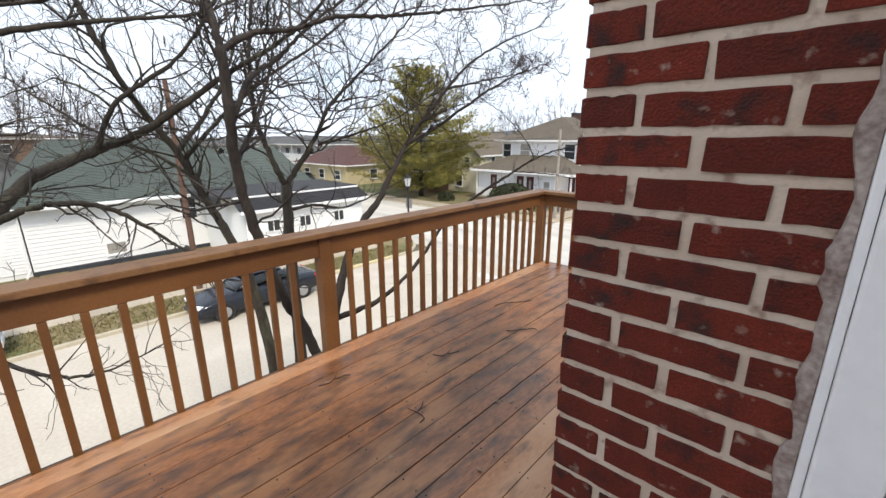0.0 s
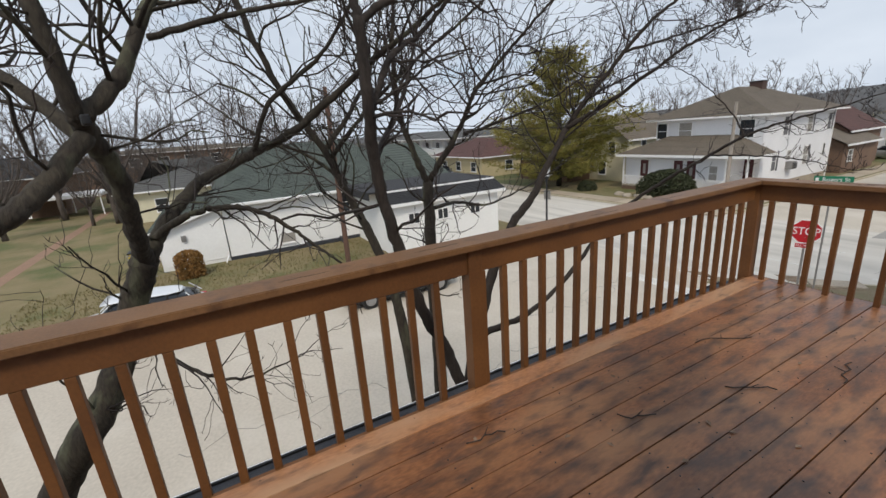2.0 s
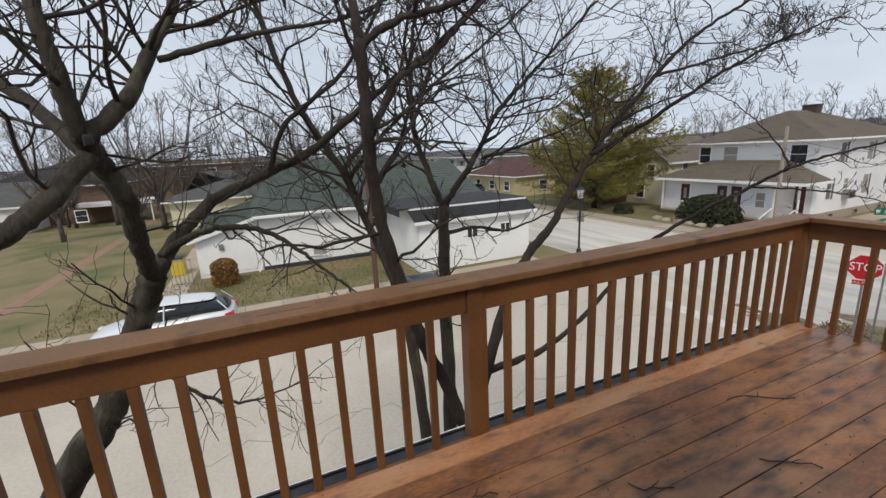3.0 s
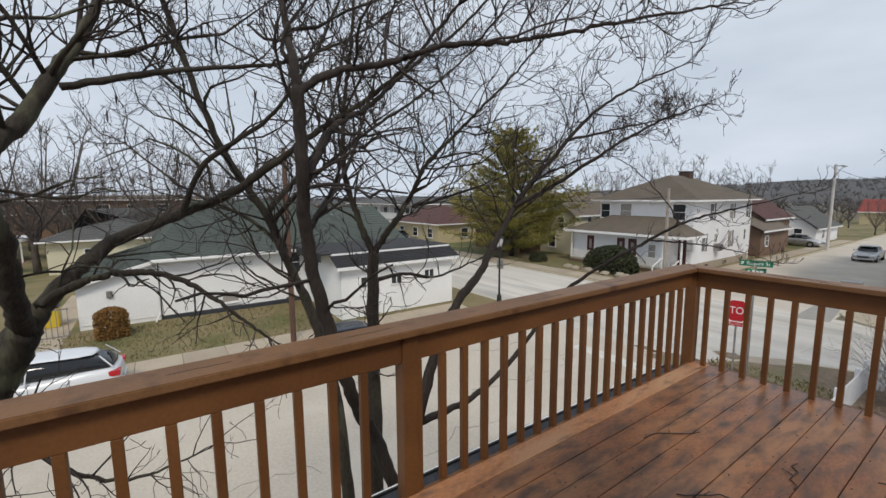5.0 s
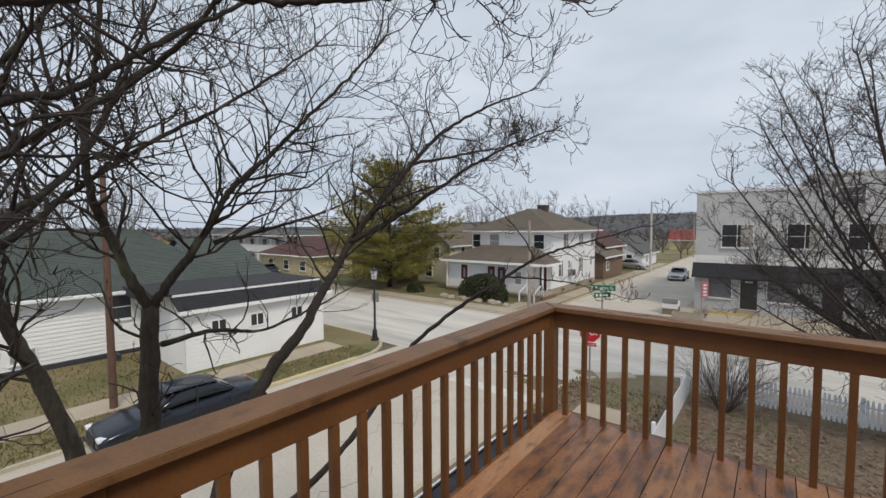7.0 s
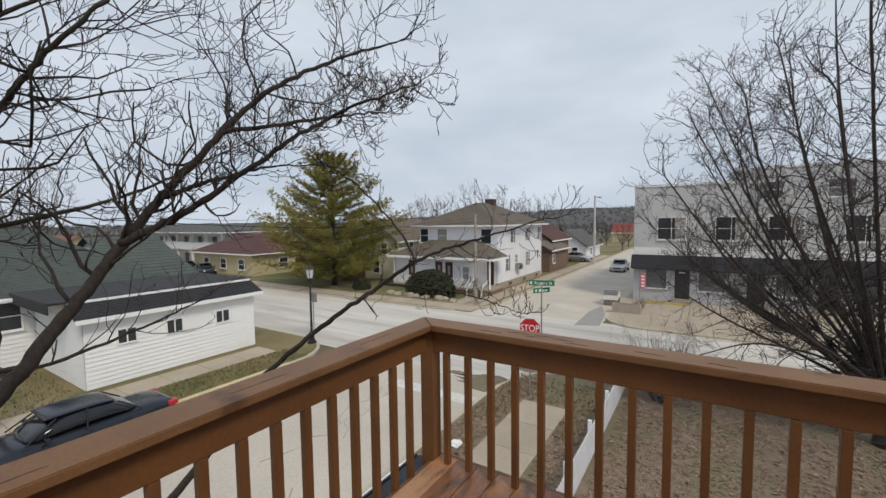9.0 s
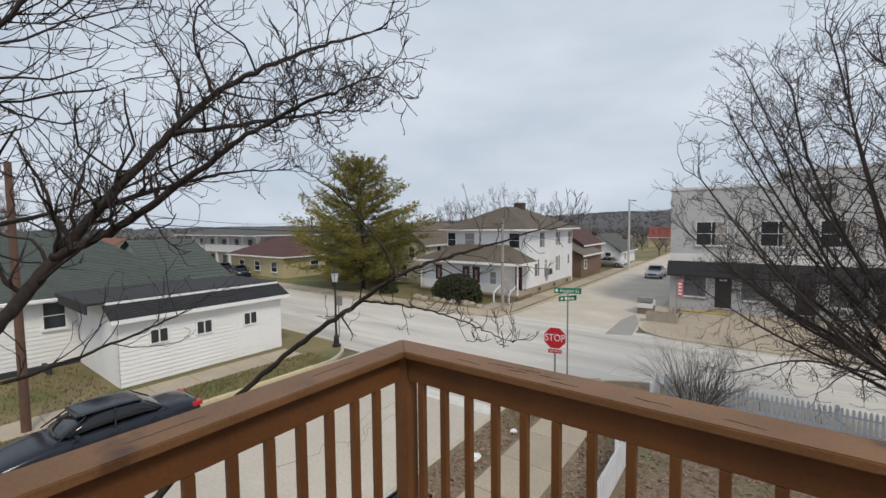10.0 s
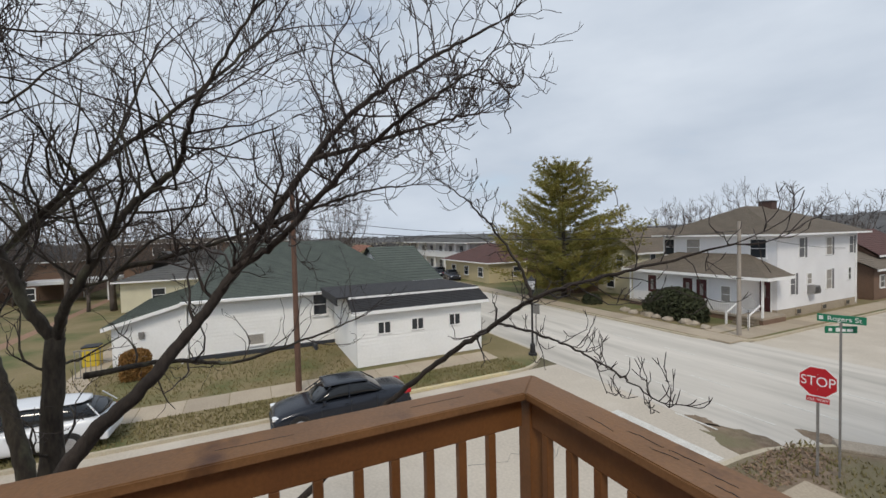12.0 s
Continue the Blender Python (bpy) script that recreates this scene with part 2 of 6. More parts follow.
M_GREEN = mat("sign_green", (0.010, 0.20, 0.105), (0.010, 0.17, 0.09), 0.45, scale=2, grain=20, bump=0, gm=0.10)
M_WHITE = mat("sign_white", (0.82, 0.82, 0.82), (0.78, 0.78, 0.78), 0.5, scale=2, grain=20, bump=0, gm=0.10)
M_FENCE = mat("white_picket_paint", (0.80, 0.81, 0.84), (0.72, 0.73, 0.76), 0.5, scale=2, grain=30, bump=0.1, gm=0.10)
M_POLE = mat("weathered_pole", (0.15, 0.085, 0.060), (0.10, 0.055, 0.04), 0.9, scale=3, grain=40, stretch=(1, 1, 0.1), bump=0.6)
M_POLEG = mat("grey_weathered_pole", (0.34, 0.30, 0.26), (0.27, 0.24, 0.21), 0.9, scale=3, grain=40, stretch=(1, 1, 0.1), bump=0.5)
M_POLEW = mat("pale_bleached_pole", (0.56, 0.54, 0.52), (0.46, 0.44, 0.42), 0.9, scale=3, grain=40, stretch=(1, 1, 0.1), bump=0.4)
M_TIRE = mat("tyre_rubber", (0.018, 0.018, 0.018), (0.012, 0.012, 0.012), 0.85, scale=8, grain=60)
M_RIM = mat("alloy_rim", (0.42, 0.42, 0.43), (0.34, 0.34, 0.35), 0.35, metal=0.7, scale=4, grain=40, bump=0)
M_CARDARK = mat("dark_blue_grey_car_paint", (0.022, 0.026, 0.036), (0.018, 0.021, 0.030), 0.18, metal=0.3, scale=1, grain=60, bump=0, gm=0.10)
M_CARWHITE = mat("silver_white_car_paint", (0.70, 0.72, 0.75), (0.66, 0.68, 0.71), 0.22, scale=1, grain=60, bump=0, gm=0.10)
M_CARSILVER = mat("silver_car_paint", (0.48, 0.48, 0.48), (0.44, 0.44, 0.44), 0.25, metal=0.4, scale=1, grain=60, bump=0, gm=0.10)
M_CARGLASS = plain("car_glass", (0.012, 0.014, 0.017), 0.04)
M_TAIL = plain("tail_light_red", (0.45, 0.012, 0.020), 0.15)
M_HEADL = plain("headlight_lens", (0.75, 0.77, 0.80), 0.08)
M_STONE = mat("pale_stone", (0.40, 0.34, 0.27), (0.30, 0.26, 0.21), 0.9, scale=3, grain=20, bump=0.6)
M_PINK = mat("pink_banner", (0.55, 0.10, 0.15), (0.62, 0.25, 0.27), 0.7, scale=4, grain=20, bump=0)
M_WOOD = mat("grey_crate_wood", (0.20, 0.165, 0.12), (0.14, 0.115, 0.085), 0.9, scale=3, grain=30, bump=0.3)
M_CABLE = plain("cable_black", (0.015, 0.015, 0.016), 0.7)
M_LAMPGLASS = plain("frosted_lamp_glass", (0.55, 0.56, 0.58), 0.25)
M_BLUE = plain("blue_plastic", (0.03, 0.10, 0.42), 0.4)

# ---- geometry helpers ----


def mesh_from(name, bm):
    me = bpy.data.meshes.new(name)
    bm.to_mesh(me)
    bm.free()
    return me


def box(bm, x0, x1, y0, y1, z0, z1, bevel=0.0):
    m = Matrix.Translation(((x0 + x1) / 2, (y0 + y1) / 2, (z0 + z1) / 2)) @ Matrix.Diagonal((abs(x1 - x0), abs(y1 - y0), abs(z1 - z0), 1))
    made = bmesh.ops.create_cube(bm, size=1, matrix=m)["verts"]
    if bevel:
        edges = {e for v in made for e in v.link_edges}
        bmesh.ops.bevel(bm, geom=list(edges), offset=bevel, segments=2, affect="EDGES", profile=0.6)
    return bm


def boxes(*rows, bevel=0.0):
    bm = bmesh.new()
    for r in rows:
        box(bm, *r, bevel=bevel)
    return bm


def prism(outline, z0, z1):
    """An upright prism over a flat outline of (x, y)."""
    bm = bmesh.new()
    low = [bm.verts.new((x, y, z0)) for x, y in outline]
    high = [bm.verts.new((x, y, z1)) for x, y in outline]
    n = len(outline)
    bm.faces.new(high)
    bm.faces.new(low[::-1])
    for i in range(n):
        bm.faces.new((low[i], low[(i + 1) % n], high[(i + 1) % n], high[i]))
    bmesh.ops.recalc_face_normals(bm, faces=bm.faces)
    return bm


def poly(faces):
    """Closed shape from faces given as lists of corner places."""
    bm = bmesh.new()
    seen = {}
    for f in faces:
        bm.faces.new([seen.setdefault(tuple(p), bm.verts.new(p)) if tuple(p) not in seen else seen[tuple(p)] for p in f])
    bmesh.ops.remove_doubles(bm, verts=bm.verts, dist=0.0005)
    bmesh.ops.recalc_face_normals(bm, faces=bm.faces)
    return bm


def cyl(bm, p, q, r0, r1=None, n=12):
    p, q = Vector(p), Vector(q)
    r1 = r0 if r1 is None else r1
    m = Matrix.Translation((p + q) / 2) @ (q - p).to_track_quat("Z", "Y").to_matrix().to_4x4()
    bmesh.ops.create_cone(bm, cap_ends=True, segments=n, radius1=r0, radius2=r1, depth=(q - p).length, matrix=m)
    return bm


def part(name, bm, material, parent=None, label="", at=None):
    me = mesh_from(name, bm) if isinstance(bm, bmesh.types.BMesh) else bm
    if material and not me.materials:
        me.materials.append(material)
    ob = new(name, me)
    ob.parent = parent
    if at is not None:
        ob.matrix_basis = at
    if label:
        ob["label"] = label
    return ob


def thing(name, label, category, group="", kind="", at=None):
    ob = new(name)
    ob.empty_display_size = 0.1
    if at is not None:
        ob.matrix_basis = at
    return tagged(ob, label, category, group, kind)


def smooth(ob):
    for p in ob.data.polygons:
        p.use_smooth = True
    return ob


def tubes_mesh(name, lines, material, sides=None, knobbly=False):
    """One mesh of tapered tubes; each line is (points, radii)."""
    verts, faces = [], []
    for pts, rad in lines:
        n = sides or (10 if rad[0] > 0.05 else 6 if rad[0] > 0.015 else 4 if rad[0] > 0.006 else 3)
        pts = [Vector(p) for p in pts]
        ref = Vector((0.31, 0.87, 0.38))
        base = len(verts)
        for i, p in enumerate(pts):
            d = (pts[min(i + 1, len(pts) - 1)] - pts[max(i - 1, 0)]).normalized()
            u = d.cross(ref).normalized()
            v = d.cross(u)
            for k in range(n):
                a = 2 * math.pi * k / n
                w = u * math.cos(a) + v * math.sin(a)
                rr = rad[i] * (1 + 0.13 * noise.noise((p + w * rad[i]) * 9)) if knobbly and rad[i] > 0.018 else rad[i]
                verts.append(p + w * rr)
        for i in range(len(pts) - 1):
            for k in range(n):
                a, b = base + i * n + k, base + i * n + (k + 1) % n
                faces.append((a, b, b + n, a + n))
        faces.append(tuple(base + k for k in range(n))[::-1])
        faces.append(tuple(base + (len(pts) - 1) * n + k for k in range(n)))
    me = bpy.data.meshes.new(name)
    me.from_pydata([tuple(v) for v in verts], [], faces)
    me.materials.append(material)
    for p in me.polygons:
        p.use_smooth = True
    return me


def spline(pts, n=5):
    """A smooth line through the given places."""
    pts = [Vector(p) for p in pts]
    ext = [2 * pts[0] - pts[1], *pts, 2 * pts[-1] - pts[-2]]
    out = []
    for a, b, c, d in zip(ext, ext[1:], ext[2:], ext[3:]):
        for i in range(n):
            t = i / n
            out.append(0.5 * (2 * b + (c - a) * t + (2 * a - 5 * b + 4 * c - d) * t * t + (3 * b - a - 3 * c + d) * t ** 3))
    return [*out, pts[-1]]


def grow(acc, p, d, length, r, level, rng, rise=0.12, wander=0.22, spread=0.9, buds=True, kids=5):
    """A bare branch with its side branches, added as lines to acc."""
    n = 6 if level > 1 else 5
    pts, rad = [p.copy()], [r]
    tip = max(r * 0.4, 0.0019)
    for i in range(n):
        d = (d + Vector((rng.gauss(0, wander), rng.gauss(0, wander), rng.gauss(0, wander) + rise))).normalized()
        p = p + d * (length / n)
        pts.append(p.copy())
        rad.append(r + (tip - r) * (i + 1) / n)
    acc.append((pts, rad))
    if level <= 0:
        if buds and rng.random() < 0.75:
            for _ in range(rng.choice((1, 2, 2))):
                q = (d + Vector((rng.gauss(0, 0.5), rng.gauss(0, 0.5), 0.7))).normalized()
                acc.append(([p, p + q * 0.022, p + q * 0.045], [0.0016, 0.0022, 0.0011]))
        return
    for k in range(kids):
        i = rng.randint(1, n)
        f = (i - 0.3) / n
        side = Vector((rng.gauss(0, 1), rng.gauss(0, 1), rng.gauss(0.15, 0.8)))
        axis = (pts[i] - pts[i - 1]).normalized()
        side = (side - axis * side.dot(axis)).normalized()
        q = (axis * rng.uniform(0.5, 1.0) + side * spread * rng.uniform(0.5, 1.1)).normalized()
        grow(acc, pts[i - 1].lerp(pts[i], 0.7), q, length * rng.uniform(0.38, 0.62) * (1.1 - 0.3 * f), max(0.0024, rad[i] * rng.uniform(0.5, 0.72)), level - 1, rng,
             rise, wander, spread, buds, kids)

# ---- ground, streets, kerbs ----
bm = bmesh.new()
bmesh.ops.create_grid(bm, x_segments=8, y_segments=8, size=1500, matrix=Matrix.Translation((0, 0, G)))
tagged(part("ground", bm, M_FAR), "brown winter ground reaching the horizon", "ground", kind="structure")


def rounded(x0, x1, y0, y1, cx, cy, r):
    """Outline of a block with one street corner (at cx, cy of its box) rounded."""
    out = []
    for x, y in ((x0, y0), (x1, y0), (x1, y1), (x0, y1)):
        if (x, y) == (cx, cy):
            sx, sy = (1 if x == x1 else -1), (1 if y == y1 else -1)
            ox, oy = x - sx * r, y - sy * r
            arc = [(ox + sx * r * math.cos(a), oy + sy * r * math.sin(a)) for a in [i * math.pi / 16 for i in range(9)]]
            out += arc if (sx, sy) in ((1, 1), (-1, -1)) else arc[::-1]
        else:
            out.append((x, y))
    return out


def inset(x0, x1, y0, y1, cx, cy, r, w):
    """The same outline drawn in by w on its two street sides."""
    if cx == x1:
        x1 = cx = x1 - w
    else:
        x0 = cx = x0 + w
    if cy == y1:
        y1 = cy = y1 - w
    else:
        y0 = cy = y0 + w
    return rounded(x0, x1, y0, y1, cx, cy, r - w)


road = part("road", boxes((-14.7, -5.3, -90, 16, G - 0.2, G + 0.005)), M_ROAD)
tagged(road, "pale worn concrete side street", "road", kind="structure")
avenue = part("road", boxes((-140, 90, 12.8, 25, G - 0.2, G + 0.010)), M_ROAD2)
tagged(avenue, "grey multi-lane avenue streaked with tyre wear", "road", kind="structure")
road_n = part("road", boxes((-12.3, -3.9, 24.9, 140, G - 0.2, G + 0.006)), M_ROAD)
tagged(road_n, "pale concrete street running on past the corner house", "road", kind="structure")

for nm, dims, r, top in (("southwest", (-95, -14.6, -90, 13.2, -14.6, 13.2), 3.0, M_LAWN), ("southeast", (-5.4, 60, -90, 16.9, -5.4, 16.9), 5.5, M_MULCH),
                         ("northwest", (-95, -12.2, 23.3, 140, -12.2, 23.3), 3.0, M_LAWN), ("northeast", (-4.0, 60, 24.4, 140, -4.0, 24.4), 2.5, M_WALKWAY)):
    tagged(part("kerb_" + nm, prism(rounded(*dims, r), G - 0.2, G + 0.12), M_KERB), "weathered pale concrete kerb along the street", "kerb", kind="structure")
    lawn = part("verge_" + nm, prism(inset(*dims, r, 0.16), G - 0.1, G + 0.126), top)
    tagged(lawn, {"southwest": "thin winter lawn beside the street", "southeast": "bare yard strewn with dead leaves", "northwest": "patchy winter lawn across the avenue",
                  "northeast": "pale concrete lot before the shop building"}[nm], "ground", kind="structure")

# yellow painted stretch of kerb by the white garage
tagged(part("kerb_paint", boxes((-14.78, -14.585, 1.0, 9.8, G + 0.02, G + 0.131)), mat("pale_yellow_kerb", (0.62, 0.52, 0.30), (0.5, 0.44, 0.30), 0.8, scale=2, grain=15)),
       "faded yellow paint on the kerb", "kerb paint", kind="structure")
tagged(part("kerb_paint", boxes((-2.4, 0.4, 32.7, 32.95, G + 0.1, G + 0.24), bevel=0.03), M_YELLOW), "yellow painted low kerb before the shop", "kerb", kind="structure")


def walkway(label, x0, x1, y0, y1, along, step, top=G + 0.14):
    """A sidewalk of separate slabs with open joints."""
    walk_ob = thing("pavement", label, "pavement", kind="structure")
    n = max(1, round(((y1 - y0) if along == "y" else (x1 - x0)) / step))
    length = ((y1 - y0) if along == "y" else (x1 - x0)) / n
    sx, sy = (x1 - x0, length - 0.02) if along == "y" else (length - 0.02, y1 - y0)
    me = mesh_from("slab", boxes((-sx / 2, sx / 2, -sy / 2, sy / 2, -0.1, 0), bevel=0.01))
    for i in range(n):
        c = (i + 0.5) * length
        at = pose((x0 + x1) / 2, y0 + c, top) if along == "y" else pose(x0 + c, (y0 + y1) / 2, top)
        part("slab", me, M_WALKWAY, walk_ob, at=at @ pose(0, 0, 0, 0.2 * math.sin(i * 2.1), 0.2 * math.cos(i * 1.3), 0))
    return walk_ob


walkway("pale concrete sidewalk beside the white garage", -18.2, -16.7, -40, 10.6, "y", 1.6)
walkway("concrete sidewalk to the street corner", -3.9, -2.3, -8, 11.6, "y", 1.6)
walkway("sandy concrete sidewalk before the corner house", -60, -12.6, 23.6, 25.3, "x", 1.6)
walkway("sandy concrete sidewalk beside the corner house", -14.1, -12.6, 25.4, 75, "y", 1.6)
walkway("concrete path to the corner house steps", -15.5, -14.3, 25.4, 28.3, "y", 1.5)
walkway("concrete sidewalk along the avenue behind the fence", 0.4, 40, 15.35, 16.7, "x", 1.6, top=G + 0.135)

# painted lines
line_paint = thing("road_marking", "worn white lane lines on the avenue", "road marking", kind="structure")
me_dash = mesh_from("dash", boxes((-0.9, 0.9, -0.06, 0.06, 0, 0.006)))
for i in range(26):
    for y in (16.9, 20.0):
        part("dash", me_dash, M_PAINT, line_paint, at=pose(-60 + 3.6 * i, y + 0.0, G + 0.011))
me_edge = mesh_from("dash", boxes((-0.75, 0.75, -0.05, 0.05, 0, 0.006)))
for i in range(5):
    part("dash", me_edge, M_PAINT, line_paint, at=pose(-13.2 + 1.6 * i, 14.95 - 0.07 * i, G + 0.011))
part("dash", me_edge, M_PAINT, line_paint, at=pose(-7.5, 12.68, G + 0.011))
tagged(part("stop_line", boxes((-9.4, -5.6, 10.45, 11.1, G, G + 0.010)), M_PAINT), "broad white stop line across the side street", "road marking", kind="structure")
tagged(part("road_patch", prism([(-5.3, 23.6), (-3.9, 24.2), (-4.2, 27.5), (-5.0, 30.5), (-5.4, 28.0)], G, G + 0.014), M_PATCH), "dark asphalt patch in the street", "road patch", kind="structure")
cracks = thing("road_cracks", "dark sealed cracks in the concrete street", "road crack", kind="structure")
rng = random.Random(5)
for k in range(7):
    x, y = rng.uniform(-12.5, -6.5), rng.uniform(-9, 9)
    pts = [(x, y, G + 0.006)]
    for _ in range(9):
        x, y = x + rng.uniform(-0.35, 0.35), y + rng.uniform(0.1, 0.6)
        pts.append((x, y, G + 0.006))
    part("crack", tubes_mesh("crack", [(pts, [0.012] * len(pts))], M_PATCH, 3), None, cracks)
# dirt washed onto the street at the corner
rng = random.Random(6)
for cx, cy, rx, ry in ((-5.9, 12.6, 1.3, 0.9), (-4.6, 14.9, 1.1, 0.5), (-7.4, 12.9, 0.6, 0.3)):
    ring = [(cx + rx * math.cos(a) * rng.uniform(0.6, 1.15), cy + ry * math.sin(a) * rng.uniform(0.6, 1.15)) for a in [i * math.pi / 11 for i in range(22)]]
    tagged(part("dirt_patch", prism(ring, G, G + 0.016), M_MULCH), "grey-brown dirt washed onto the street", "dirt patch", kind="structure")
# storm drain at the corner
drain = thing("storm_drain", "concrete storm drain hood at the corner kerb", "storm drain", at=pose(-3.75, 14.95, G, 0, 0, 38))
part("hood", boxes((-0.8, 0.8, -0.35, 0.35, 0.0, 0.20), bevel=0.04), M_STONE, drain)
part("grate", boxes(*[(-0.7 + 0.14 * i, -0.63 + 0.14 * i, 0.36, 0.62, 0.0, 0.03) for i in range(10)]), M_BLACK, drain, "black iron grate")

# ---- the deck ----
deck = thing("floor", "stained brown wooden deck boards, damp and worn", "deck floor", kind="structure")
me_board, me_dry = (mesh_from("board", boxes((-0.0712, 0.0712, -3.9, 3.9, -0.036, 0.0), bevel=0.003)) for _ in range(2))
rng = random.Random(2)
for i in range(28):
    x = 0.055 + 0.1465 * i
    dry = i == 0 or i > 10
    part("board", me_dry if dry else me_board, M_DECKDRY if dry else M_DECK, deck, at=pose(x, -3.78 + rng.uniform(-0.004, 0.004), rng.uniform(-0.003, 0.0015), 0, rng.uniform(-0.5, 0.5), 0))
nails = []
for i in range(16):
    for j in range(18):
        for dx in (-0.045, 0.045):
            x, y = 0.055 + 0.1465 * i + dx + rng.uniform(-0.006, 0.006), -0.25 - 0.41 * j + rng.uniform(-0.01, 0.01)
            nails.append(([(x, y, -0.004), (x, y, 0.0012)], [0.0045, 0.0042]))
tagged(part("nail_heads", tubes_mesh("nail_heads", nails, M_BLACK, 6), None, deck), kind="stuff")
rim = thing("deck_frame", "brown stained deck joists and rim beam", "deck frame", kind="structure")
# thin black sheet that makes the gaps between the boards read dark
part("underlay", boxes((-0.02, 4.14, -7.7, 0.1, -0.0445, -0.0405)), M_BLACK, rim, "thin black sheet under the boards")
part("rim_beam", boxes((-0.045, -0.022, -7.7, 0.13, -0.27, -0.006)), M_RAIL, rim)
part("rim_beam", boxes((-0.045, 4.15, 0.121, 0.16, -0.27, -0.006)), M_RAIL, rim)
for j in range(10):
    part("joist", boxes((-0.02, 4.14, -7.5 + 0.8 * j, -7.46 + 0.8 * j, -0.23, -0.045)), M_RAIL, rim)
for px_, py_ in ((0.0, 0.07), (4.0, 0.07), (0.0, -3.4), (0.0, -7.4)):
    part("deck_post", boxes((px_ - 0.02, px_ + 0.12, py_ - 0.08, py_ + 0.04, G + 0.1, -0.275), bevel=0.005), M_RAIL, rim)
# dark roof edge below the rail
eave = thing("roof_edge", "dark shingled porch roof edge below the deck rail", "roof edge", kind="structure")
part("roof_strip", poly([[(-0.05, -7.7, -0.10), (-0.05, 0.30, -0.10), (-0.34, 0.30, -0.20), (-0.34, -7.7, -0.20)], [(-0.05, -7.7, -0.14), (-0.05, 0.30, -0.14), (-0.34, 0.30, -0.24), (-0.34, -7.7, -0.24)],
                         [(-0.34, -7.7, -0.20), (-0.34, 0.30, -0.20), (-0.34, 0.30, -0.24), (-0.34, -7.7, -0.24)], [(-0.05, 0.30, -0.10), (-0.34, 0.30, -0.20), (-0.34, 0.30, -0.24), (-0.05, 0.30, -0.14)]]), M_FLASH, eave)
part("drip_edge", boxes((-0.358, -0.343, -7.7, 0.30, -0.25, -0.188)), M_BLACK, eave)
part("gutter", boxes((-0.42, -0.362, -7.7, 0.30, -0.30, -0.225), bevel=0.012), M_TRIM, eave, "white gutter")

# ---- the railing ----
M_POSTS = M_RAIL


def railing(label, length, post_at, bars, left_mitre, at, right_mitre=False):
    """A deck rail along local +y, inner face at local x=0, the deck to its +x."""
    r = thing("deck_railing", label, "railing", "deck railings", at=at)
    # cap, cut to a mitre where it meets the next one
    outline = [(0.014, 0), (0.014, length - 0.014), (-0.172, length + 0.172 if left_mitre else length), (-0.172, 0)]
    bm = prism(outline, 0.892, 0.93)
    bmesh.ops.bevel(bm, geom=list(bm.edges), offset=0.005, segments=2, affect="EDGES")
    part("cap", bm, M_CAP, r)
    stops = sorted(post_at)
    for a, b in zip([0.0, *[s + 0.091 for s in stops]], [*[s - 0.001 for s in stops], length - 0.001]):
        if b - a > 0.1:
            part("top_board", boxes((-0.070, -0.034, a, b, 0.748, 0.890), bevel=0.004), M_RAIL, r)
    for s in stops:
        part("post", boxes((-0.112, -0.020, s, s + 0.09, -0.25, 0.890), bevel=0.006), M_POSTS, r)
    me = mesh_from("baluster", boxes((-0.0635, -0.0255, -0.019, 0.019, -0.12, 0.746), bevel=0.003))
    jit = random.Random(7)
    for y in bars:
        part("baluster", me, M_RAIL, r, at=pose(-0.008, y, 0, 0.0, 0, jit.uniform(-4, 4)))
    return r


# along the street: local y runs from -7.6 to 0
railing("brown stained wooden deck railing above the street", 7.6, (1.5, 4.50), [0.1 + 0.152 * k for k in range(9)] + [1.604 + 0.158 * k for k in range(18)] + [4.604 + 0.157 * k for k in range(19)],
        True, pose(0, -7.6, 0))
corner = thing("corner_post", "brown stained corner post of the deck railing", "post", at=pose(-0.055, 0.075, 0))
part("shaft", boxes((-0.048, 0.048, -0.048, 0.048, -0.25, 0.890), bevel=0.006), M_POSTS, corner)
# across the end, turned so that local +y runs back from the house to the corner
end_len = 4.15
r2 = thing("deck_railing", "brown stained wooden railing across the deck's end", "railing", "deck railings")
bm = prism([(0.014, -0.014), (end_len, -0.014), (end_len, 0.172), (-0.172, 0.172)], 0.892, 0.93)
for v in bm.verts:
    v.co.x += 0.0015
bmesh.ops.bevel(bm, geom=list(bm.edges), offset=0.005, segments=2, affect="EDGES")
part("cap", bm, M_CAP, r2)
part("top_board", boxes((-0.005, end_len, 0.034, 0.070, 0.748, 0.890), bevel=0.004), M_RAIL, r2)
me_bar = mesh_from("baluster", boxes((-0.019, 0.019, 0.0335, 0.0715, -0.12, 0.746), bevel=0.003))
for k in range(26):
    part("baluster", me_bar, M_RAIL, r2, at=pose(0.088 + 0.1585 * k, 0, 0))

